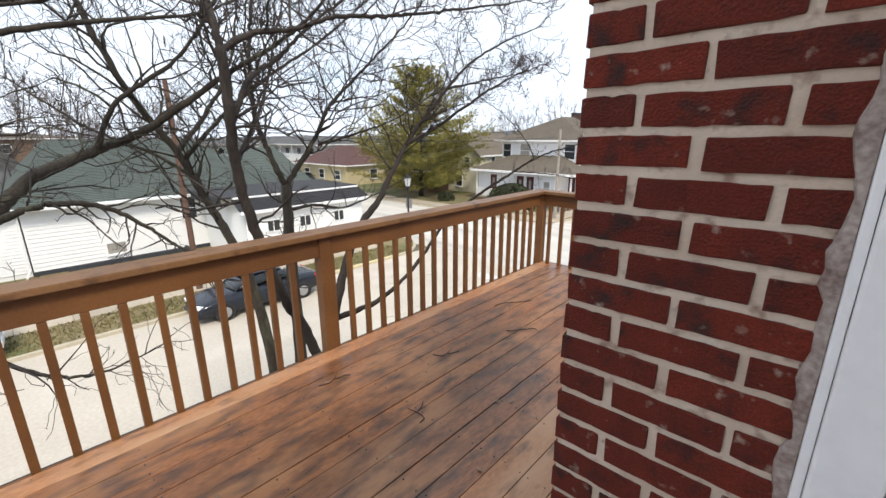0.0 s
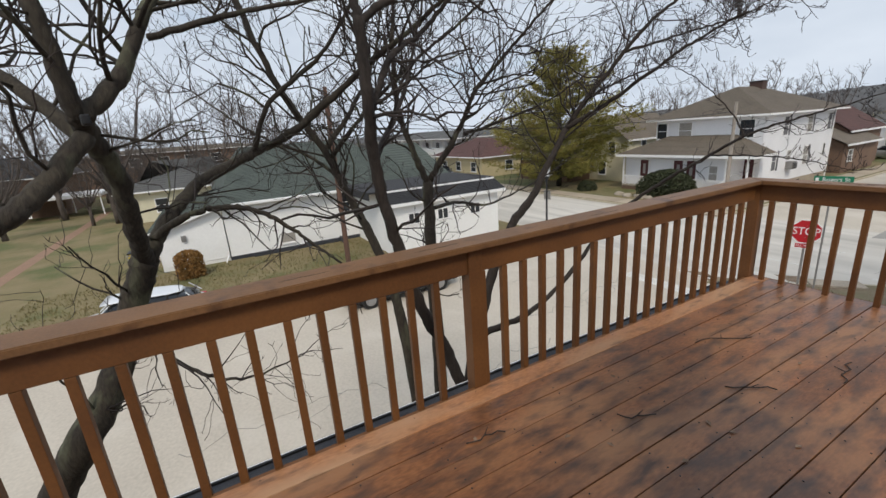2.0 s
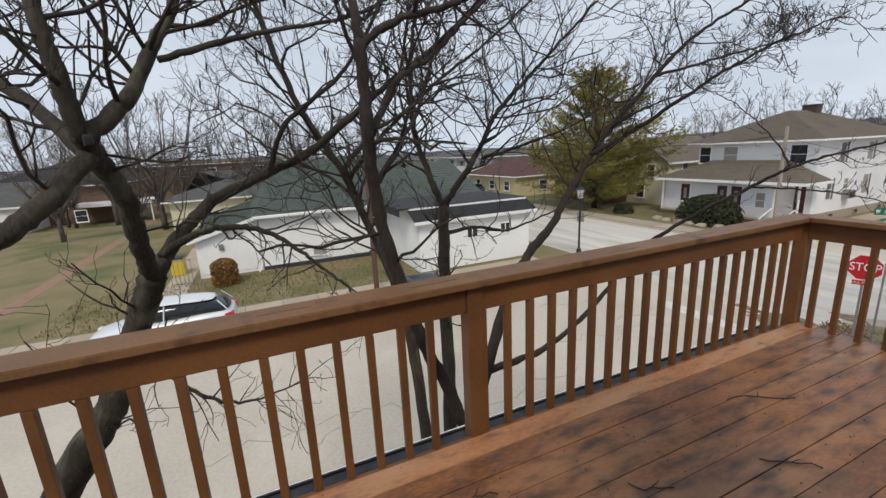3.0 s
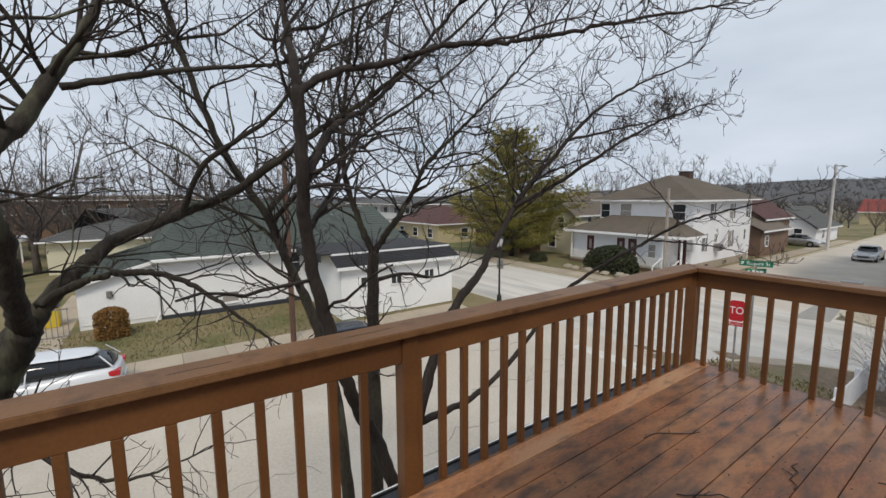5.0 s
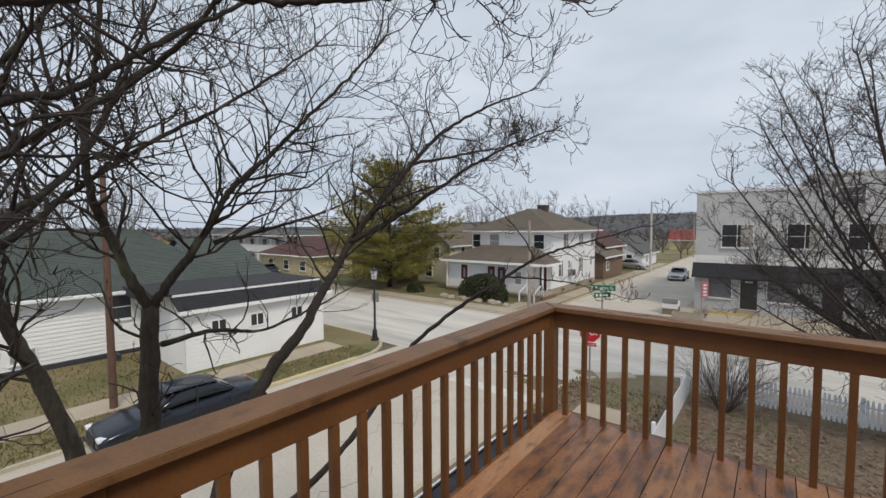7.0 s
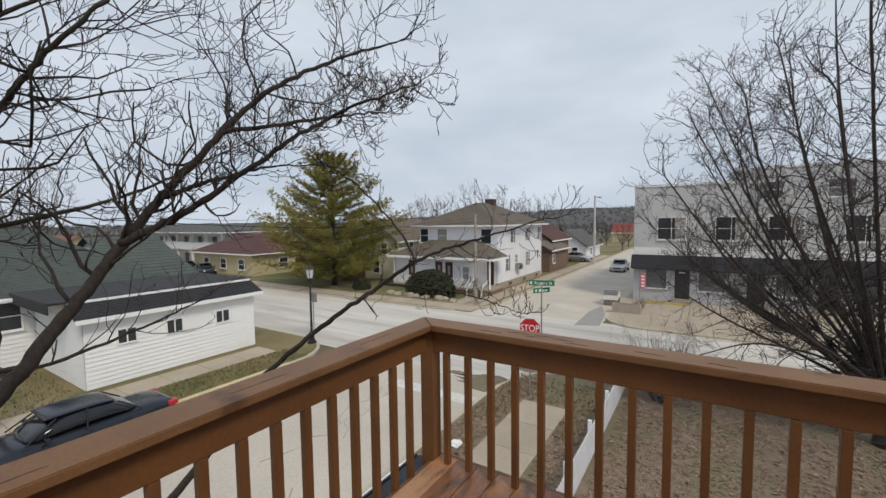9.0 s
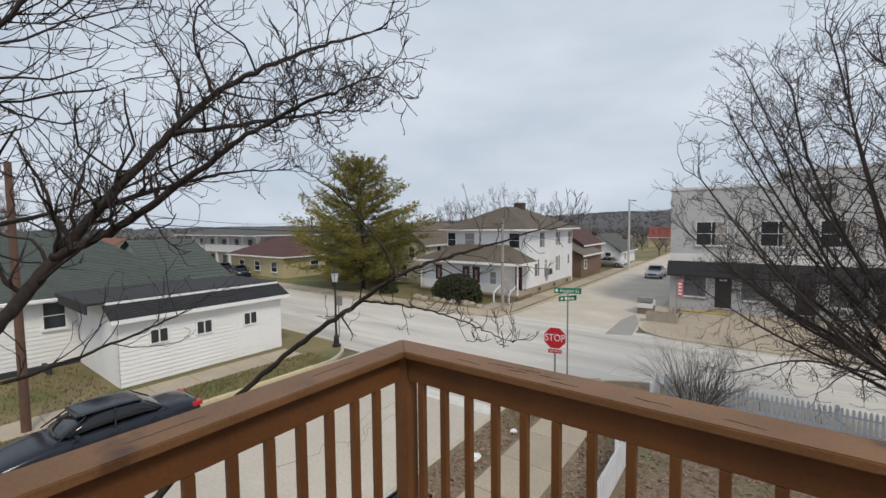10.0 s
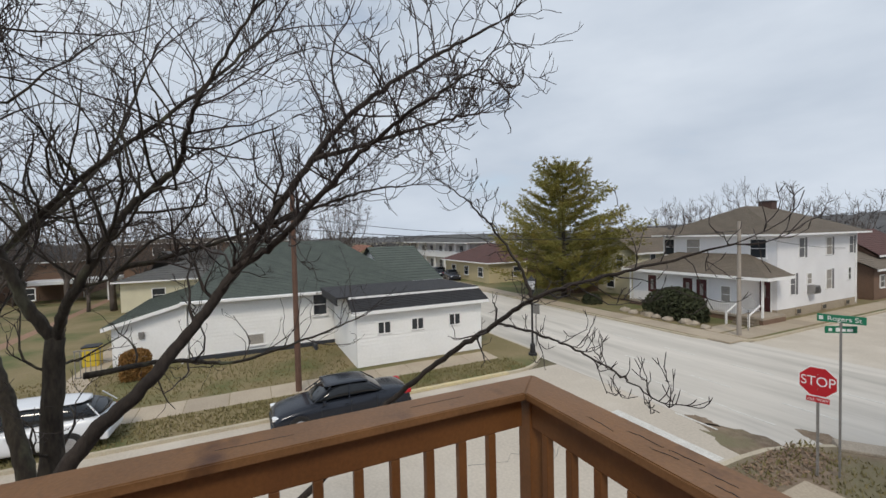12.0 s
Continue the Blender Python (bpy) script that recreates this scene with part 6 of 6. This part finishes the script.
        part("tail_light", boxes((s * hw * tl_w, s * hw * 0.93, L - 0.30, L + 0.006, 0.76, 0.90 if not hatch else 0.95), bevel=0.04), M_TAIL, c, "red tail light")
        for yl, zl in ((-0.86, 0.35), (0.16, 0.35), (1.10, 0.45)):
            part("door_seam", boxes((s * (hw - 0.008), s * (hw + 0.0025), yl, yl + 0.01, zl, 0.93)), M_BLACK, c)
        for yl, zl in ((-0.08, 0.80), (0.92, 0.82)):
            part("door_handle", boxes((s * (hw - 0.01), s * (hw + 0.02), yl, yl + 0.15, zl, zl + 0.025), bevel=0.006), paint, c)
    part("grille", boxes((-0.42, 0.42, -L - 0.012, -L + 0.1, 0.42, 0.60), bevel=0.02), M_BLACK, c)
    part("bumper", boxes((-hw * 0.84, hw * 0.84, -L - 0.03, -L + 0.2, 0.24, 0.40), bevel=0.05), paint, c)
    part("bumper", boxes((-hw * 0.84, hw * 0.84, L - 0.2, L + 0.03, 0.28, 0.52), bevel=0.05), paint, c)
    part("number_plate", boxes((-0.16, 0.16, L + 0.031, L + 0.036, 0.52, 0.60)), M_WHITE, c)
    return c


car("dark blue-grey parked sedan by the kerb", M_CARDARK, pose(-13.78, 1.80, G + 0.012), 4.9, 1.84, 1.46)
car("silver-white hatchback with red tail lights on the verge", M_CARWHITE, pose(-15.75, -7.75, G + 0.130, 0, 0, -3), 4.7, 1.80, 1.55, hatch=True)
car("silver car waiting down the street", M_CARSILVER, pose(-7.6, 54.0, G + 0.012), 4.6, 1.8, 1.45)
car("dark car before the bungalow", M_CARDARK, pose(-52.5, 24.6 + 1.2, G + 0.14, 0, 0, 78), 4.6, 1.8, 1.45)
car("black car before the bungalow", M_CARDARK, pose(-57.5, 26.2, G + 0.14, 0, 0, 82), 4.6, 1.8, 1.5, hatch=True)
car("pale blue car beside the white house", M_CARSILVER, pose(-15.2, 62.5, G + 0.13, 0, 0, 80), 4.6, 1.8, 1.45)
car("red parked car further along the street", plain("red_car_paint", (0.32, 0.02, 0.03), 0.2), pose(-13.4, -14.8, G + 0.012), 4.6, 1.8, 1.45)

# ---- signs, lamps, poles ----


def lettering(text, size, material, parent, at, name="lettering"):
    cu = bpy.data.curves.new(name, "FONT")
    cu.body, cu.size, cu.align_x, cu.align_y, cu.extrude = text, size, "CENTER", "CENTER", 0.002
    ob = bpy.data.objects.new(name, cu)
    scene.collection.objects.link(ob)
    me = bpy.data.meshes.new_from_object(ob.evaluated_get(bpy.context.evaluated_depsgraph_get()))
    bpy.data.objects.remove(ob)
    me.materials.clear()
    return part(name, me, material, parent, at=at)


def octagon(r, y0, y1):
    bm = bmesh.new()
    cyl(bm, (0, y0, 0), (0, y1, 0), r / math.cos(math.pi / 8), n=8)
    bmesh.ops.rotate(bm, verts=bm.verts, matrix=Matrix.Rotation(math.pi / 8, 3, "Y"))
    return bm


stop = thing("stop_sign", "red octagonal stop sign on a grey steel post", "stop sign", at=pose(-3.87, 12.13, G + 0.126, 0, 0, 14))
part("post", boxes((-0.03, 0.03, -0.02, 0.02, 0, 2.81), bevel=0.004), M_METAL, stop)
part("border", octagon(0.385, -0.034, -0.022), M_WHITE, stop, at=pose(0, 0, 2.50))
part("plate", octagon(0.362, -0.038, -0.0345), M_RED, stop, at=pose(0, 0, 2.50))
lettering("STOP", 0.335, M_WHITE, stop, pose(0, -0.041, 2.50, 90) @ Matrix.Diagonal((0.86, 1.05, 1, 1)))
part("lower_plate", boxes((-0.23, 0.23, -0.036, -0.022, 1.96, 2.095), bevel=0.003), M_RED, stop, "small red plate below")
lettering("ALL WAY", 0.10, M_WHITE, stop, pose(0, -0.039, 2.027, 90))
for z in (2.31, 2.69):
    bm = bmesh.new()
    cyl(bm, (0, -0.044, z), (0, -0.0385, z), 0.012, n=8)
    part("bolt", bm, M_METAL, stop)

ss = thing("street_name_sign", "green street name blades on a thin steel pole", "street sign", at=pose(-3.56, 12.5, G + 0.126, 0, 0, 16))
bm = bmesh.new()
cyl(bm, (0, 0, 0), (0, 0, 4.02), 0.028, n=10)
part("pole", bm, M_METAL, ss)
part("upper_blade", boxes((-0.46, 0.46, -0.006, 0.006, 4.05, 4.25), bevel=0.002), M_GREEN, ss)
part("bracket", boxes((-0.03, 0.03, -0.03, 0.03, 3.98, 4.06)), M_METAL, ss)
lettering("Rogers St", 0.165, M_WHITE, ss, pose(0.06, -0.009, 4.145, 90))
part("blade_mark", boxes((-0.42, -0.34, -0.010, -0.007, 4.10, 4.20)), M_WHITE, ss)
low = part("lower_blade", boxes((-0.36, 0.36, -0.006, 0.006, 3.79, 3.97), bevel=0.002), M_GREEN, ss, at=pose(0, 0, 0, 0, 0, 38))
for x0, x1, z0, z1 in ((-0.28, -0.20, 3.84, 3.92), (-0.12, -0.02, 3.83, 3.93), (0.02, 0.10, 3.83, 3.90), (0.13, 0.26, 3.83, 3.90)):
    part("lettering_bar", boxes((x0, x1, -0.010, -0.007, z0, z1)), M_WHITE, low)

sl = thing("street_lamp", "black cast-iron street lamp with a lantern head", "street lamp", at=pose(-16.3, 12.5, G + 0.126))
bm = bmesh.new()
for z0, z1, r0, r1 in ((0, 0.12, 0.24, 0.22), (0.12, 0.5, 0.16, 0.13), (0.5, 0.62, 0.15, 0.10), (0.62, 3.25, 0.062, 0.048), (3.25, 3.38, 0.09, 0.07)):
    cyl(bm, (0, 0, z0), (0, 0, z1), r0, r1, 14)
part("post", bm, M_BLACK, sl)
bm = bmesh.new()
cyl(bm, (0, 0, 3.52), (0, 0, 4.0), 0.14, 0.21, 8)
part("lantern_glass", bm, M_LAMPGLASS, sl, "frosted lantern glass")
bm = bmesh.new()
cyl(bm, (0, 0, 3.38), (0, 0, 3.515), 0.16, 0.17, 10)
cyl(bm, (0, 0, 4.004), (0, 0, 4.12), 0.25, 0.14, 10)
cyl(bm, (0, 0, 4.12), (0, 0, 4.28), 0.10, 0.02, 8)
for k in range(4):
    a = k * 1.5708 + 0.785
    cyl(bm, (0.145 * math.cos(a), 0.145 * math.sin(a), 3.515), (0.215 * math.cos(a), 0.215 * math.sin(a), 4.0), 0.014, n=5)
part("lantern_cage", bm, M_BLACK, sl)

rs = thing("road_sign", "grey back of a small road sign on a post", "road sign", at=pose(-17.9, 14.0, G + 0.02, 0, 0, 200))
part("post", boxes((-0.025, 0.025, -0.02, 0.02, 0, 2.5)), M_METAL, rs)
part("plate", boxes((-0.23, 0.23, -0.035, -0.022, 1.9, 2.5), bevel=0.004), M_METAL, rs)


def pole(label, at, h, r, material, cross=True):
    p = thing("utility_pole", label, "utility pole", at=at)
    bm = bmesh.new()
    cyl(bm, (0, 0, 0), (0, 0, h), r, r * 0.7, 12)
    part("shaft", bm, material, p)
    if cross:
        part("cross_arm", boxes((-0.8, 0.8, -0.06, 0.06, h - 0.5, h - 0.38), bevel=0.01), material, p)
        for x in (-0.7, -0.3, 0.3, 0.7):
            bm = bmesh.new()
            cyl(bm, (x, 0, h - 0.38), (x, 0, h - 0.22), 0.04, 0.025, 8)
            part("insulator", bm, M_BAND, p)
    return p


pole("brown wooden utility pole on the lawn", pose(-17.0, 0.62, G + 0.12), 8.6, 0.13, M_POLE, cross=False)
pole("pale weathered pole before the corner house", pose(-13.3, 25.7, G + 0.12), 6.95, 0.13, M_POLEG, cross=False)
tall = pole("tall pale utility pole down the street", pose(-12.1, 60.2, G + 0.1), 9.85, 0.17, M_POLEW, cross=False)
part("lamp_arm", boxes((-0.05, 0.75, -0.04, 0.04, 9.60, 9.70), (0.5, 0.95, -0.09, 0.09, 9.50, 9.62), bevel=0.01), M_METAL, tall)
pole("distant utility pole along the street", pose(-11.5, 95, G), 8.5, 0.15, M_POLEG)
pole("distant wooden pole beyond the lawns", pose(-62, 44, G), 8.5, 0.15, M_POLE)


def wire(label, a, b, sag=0.5, r=0.012):
    a, b = Vector(a), Vector(b)
    pts = [a.lerp(b, i / 24) - Vector((0, 0, sag * 4 * (i / 24) * (1 - i / 24))) for i in range(25)]
    tagged(part("overhead_cable", tubes_mesh("overhead_cable", [(pts, [r] * 25)], M_CABLE, 5), None), label, "cable", "overhead cables")


wire("black overhead cable from the lawn pole to the corner house pole", (-17.0, 0.62, 2.1), (-13.3, 25.7, 1.5), 0.5, 0.016)
wire("black overhead cable from the pole to the corner house", (-13.3, 25.7, 1.4), (-14.7, 43.9, -0.2), 0.3)
wire("black overhead cable along the side street", (-17.0, 0.62, 2.2), (-18, -45, 2.0), 0.7, 0.016)
wire("thin overhead cable down the far street", (-12.1, 60.2, 4.5), (-11.5, 95, 3.2), 0.5, 0.02)
wire("thin overhead cable crossing above the avenue", (-17.0, 0.62, 2.6), (-62, 44, 3.0), 0.9, 0.018)
dish = thing("satellite_dish", "round grey satellite dish on a post", "satellite dish", at=pose(-13.7, 27.4, G + 0.126))
bm = bmesh.new()
cyl(bm, (0, 0, 0), (0, 0, 1.6), 0.03, n=8)
part("post", bm, M_METAL, dish)
bm = bmesh.new()
cyl(bm, (0.06, -0.10, 1.75), (0.09, -0.18, 1.78), 0.30, 0.42, 18)
part("bowl", bm, M_METAL, dish)

# boulders by the porch
rng = random.Random(81)
for k in range(9):
    bm = bmesh.new()
    bmesh.ops.create_icosphere(bm, subdivisions=2, radius=0.3 + 0.18 * rng.random())
    for v in bm.verts:
        v.co += noise.noise_vector(v.co * 3 + Vector((k * 5, 0, 0))) * 0.12
        v.co.z *= 0.6
    tagged(part("boulder", bm, M_STONE, at=pose(-22.4 + 0.85 * k + rng.uniform(-0.3, 0.3), 26.4 + rng.uniform(-0.3, 0.5) - (0.5 if k > 4 else 0), G + 0.2)), "rough pale boulder edging the lawn", "boulder", "lawn boulders")

# yellow bin and gate by the wing
yb = thing("storage_bin", "yellow plastic bin beside the white wing", "bin", at=pose(-26.5, -8.9, G + 0.136))
part("bin_body", boxes((-0.4, 0.4, -0.35, 0.35, 0, 1.0), bevel=0.06), plain("yellow_plastic", (0.62, 0.45, 0.03), 0.5), yb)
part("lid", boxes((-0.43, 0.43, -0.38, 0.38, 1.002, 1.08), bevel=0.03), M_BLACK, yb)
gate = thing("gate", "pale metal gate by the white wing", "gate", at=pose(-24.0, -8.3, G + 0.136))
for k in range(6):
    part("gate_bar", boxes((-0.02, 0.02, -0.62 + 0.2 * k, -0.59 + 0.2 * k, 0.05, 1.3)), M_METAL, gate)
part("gate_rail", boxes((-0.025, 0.025, -0.65, 0.45, 1.302, 1.36)), M_METAL, gate)
part("gate_rail", boxes((-0.025, 0.025, -0.65, 0.45, 0.0, 0.048)), M_METAL, gate)
tagged(part("footpath", boxes((-35, -18.25, -9.2, -8.0, G + 0.05, G + 0.134)), M_WALKWAY), "pale concrete path to the white wing", "path", kind="structure")
tagged(part("footpath", boxes((-60, -18.25, -16.2, -15.4, G + 0.05, G + 0.132)), mat("brick_path", (0.30, 0.18, 0.12), (0.24, 0.15, 0.10), 0.9, scale=2, grain=15)), "reddish path across the lawn", "path", kind="structure")

# ---- picket fence and yard ----
PICK = prism([(-0.036, 0), (0.036, 0), (0.036, 0.84), (0.0, 0.92), (-0.036, 0.84)], -0.009, 0.009)
bmesh.ops.rotate(PICK, verts=PICK.verts, matrix=Matrix.Rotation(math.pi / 2, 3, "X"))
me_pick = mesh_from("picket", PICK)


def fence(label, p, q, step=0.125):
    p, q = Vector(p), Vector(q)
    L = (q - p).length
    f = thing("picket_fence", label, "fence", "yard fences", at=pose(*p, 0, 0, math.degrees(math.atan2(q.y - p.y, q.x - p.x))))
    for z in (0.22, 0.66):
        part("rail", boxes((0, L, 0.012, 0.05, z, z + 0.075)), M_FENCE, f)
    for k in range(int(L / 2.3) + 2):
        x = min(L, 2.3 * k)
        part("fence_post", boxes((x - 0.05, x + 0.05, 0.052, 0.15, -0.05, 0.98), bevel=0.008), M_FENCE, f)
    n = int(L / step)
    jit = random.Random(int(L * 10))
    for k in range(n):
        part("picket", me_pick, M_FENCE, f, at=pose(step * (k + 0.5), 0, 0.05 + jit.uniform(-0.006, 0.006), 0, jit.uniform(-0.8, 0.8), 0))
    return f


fence("white picket fence beside the sidewalk", (-0.95, 4.6, G + 0.126), (-0.95, 14.9, G + 0.126))
fence("white picket fence along the avenue side of the yard", (-0.8, 15.0, G + 0.126), (13.0, 15.0, G + 0.126))
rng = random.Random(91)
verts, faces = [], []
for k in range(15000):
    x, y = rng.uniform(-0.8, 9), rng.uniform(1.0, 14.8)
    if k % 7 == 0:
        x, y = rng.uniform(-5.1, -4.0), rng.uniform(3.0, 13.5)
    if k % 11 == 0:
        x, y = rng.uniform(-2.25, -1.0), rng.uniform(2, 13)
    s = rng.uniform(0.035, 0.085)
    a, b_, c_ = rng.uniform(0, 6.28), rng.uniform(-0.5, 0.5), rng.uniform(-0.5, 0.5)
    m = Euler((b_, c_, a)).to_matrix()
    o = Vector((x, y, G + 0.135 + rng.uniform(0, 0.02)))
    i = len(verts)
    verts += [tuple(o + m @ Vector(v)) for v in ((-s, 0, 0), (0, -s * 0.5, 0.006), (s, 0, 0.0), (0, s * 0.5, 0.006))]
    faces.append((i, i + 1, i + 2, i + 3))
me = bpy.data.meshes.new("fallen_leaves")
me.from_pydata(verts, [], faces)
tagged(part("fallen_leaves", me, M_LEAF), "scattered dead brown leaves on the yard", "fallen leaves", kind="stuff")
# litter on the dirt by the sidewalk
for k, (x, y, m, lab) in enumerate(((-4.45, 7.7, M_WHITE, "crumpled white litter bag on the dirt"), (-4.2, 9.6, M_WHITE, "crumpled white paper on the dirt"), (-5.1, 6.3, M_BLUE, "small blue plastic cap on the dirt"))):
    bm = bmesh.new()
    bmesh.ops.create_icosphere(bm, subdivisions=2, radius=0.17 if k == 0 else 0.11 if k == 1 else 0.07)
    for v in bm.verts:
        v.co += noise.noise_vector(v.co * 9 + Vector((k * 3, 0, 0))) * 0.08
        v.co.z = max(-0.06, v.co.z * 0.6)
    tagged(part("litter", bm, m, at=pose(x, y, G + 0.19)), lab, "litter")
# twigs dropped on the deck
rng = random.Random(93)
for x, y, a, L in ((0.42, -1.55, 70, 0.42), (0.8, -1.9, 30, 0.25), (1.15, -1.35, 110, 0.3), (0.62, -2.6, 50, 0.2), (1.4, -0.9, 10, 0.35), (0.35, -3.4, 80, 0.22), (1.1, -3.2, 140, 0.2), (1.62, -2.2, 60, 0.16)):
    pts = [Vector((0, 0, 0.004))]
    for k in range(6):
        pts.append(pts[-1] + Vector((L / 6, rng.uniform(-0.03, 0.03), rng.uniform(-0.001, 0.001))))
    tw = [(pts, [0.0035] * 7), ([pts[3], pts[3] + Vector((0.04, 0.05, 0.0))], [0.003, 0.002])]
    tagged(part("fallen_twig", tubes_mesh("fallen_twig", tw, M_TWIG, 5), None, at=pose(x, y, 0.002, 0, 0, a)), "thin fallen twig on the deck boards", "twig", "fallen twigs")
for k in range(26):
    bm = poly([[(-0.02, 0, 0.001), (0, -0.012, 0.006), (0.024, 0, 0.002), (0, 0.012, 0.005)]])
    tagged(part("dead_leaf", bm, M_LEAF, at=pose(rng.uniform(0.1, 2.0), rng.uniform(-4.2, -0.2), 0.003, 0, 0, rng.uniform(0, 360))), "small curled dead leaf on the deck", "leaf", "leaves on the deck")

# tufts of dry grass on the verge and lawn across the street
rng = random.Random(95)
verts, faces = [], []
for k in range(16000):
    x, y = rng.choice((rng.uniform(-16.6, -14.8), rng.uniform(-24.0, -18.3))), rng.uniform(-13, 11)
    if x < -18.3 and y > 3.3:
        continue
    if k % 9 == 0:
        x, y = rng.uniform(-5.1, -1.2), rng.uniform(9.5, 14.0)
        if -3.95 < x < -2.25 and y < 11.7:
            continue
    h, a = rng.uniform(0.05, 0.14), rng.uniform(0, 6.28)
    o = Vector((x, y, G + 0.12))
    d = Vector((math.cos(a), math.sin(a), 0))
    q = Vector((rng.gauss(0, 0.04), rng.gauss(0, 0.04), h))
    i = len(verts)
    verts += [tuple(o - d * 0.03), tuple(o + d * 0.03), tuple(o + q)]
    faces.append((i, i + 1, i + 2))
me = bpy.data.meshes.new("grass_tufts")
me.from_pydata(verts, [], faces)
tagged(part("grass_tufts", me, mat("dry_grass", (0.23, 0.185, 0.085), (0.13, 0.125, 0.045), 0.9, scale=1.2, grain=14, bump=0)), "dry winter grass tufts on the verge", "grass", kind="stuff")
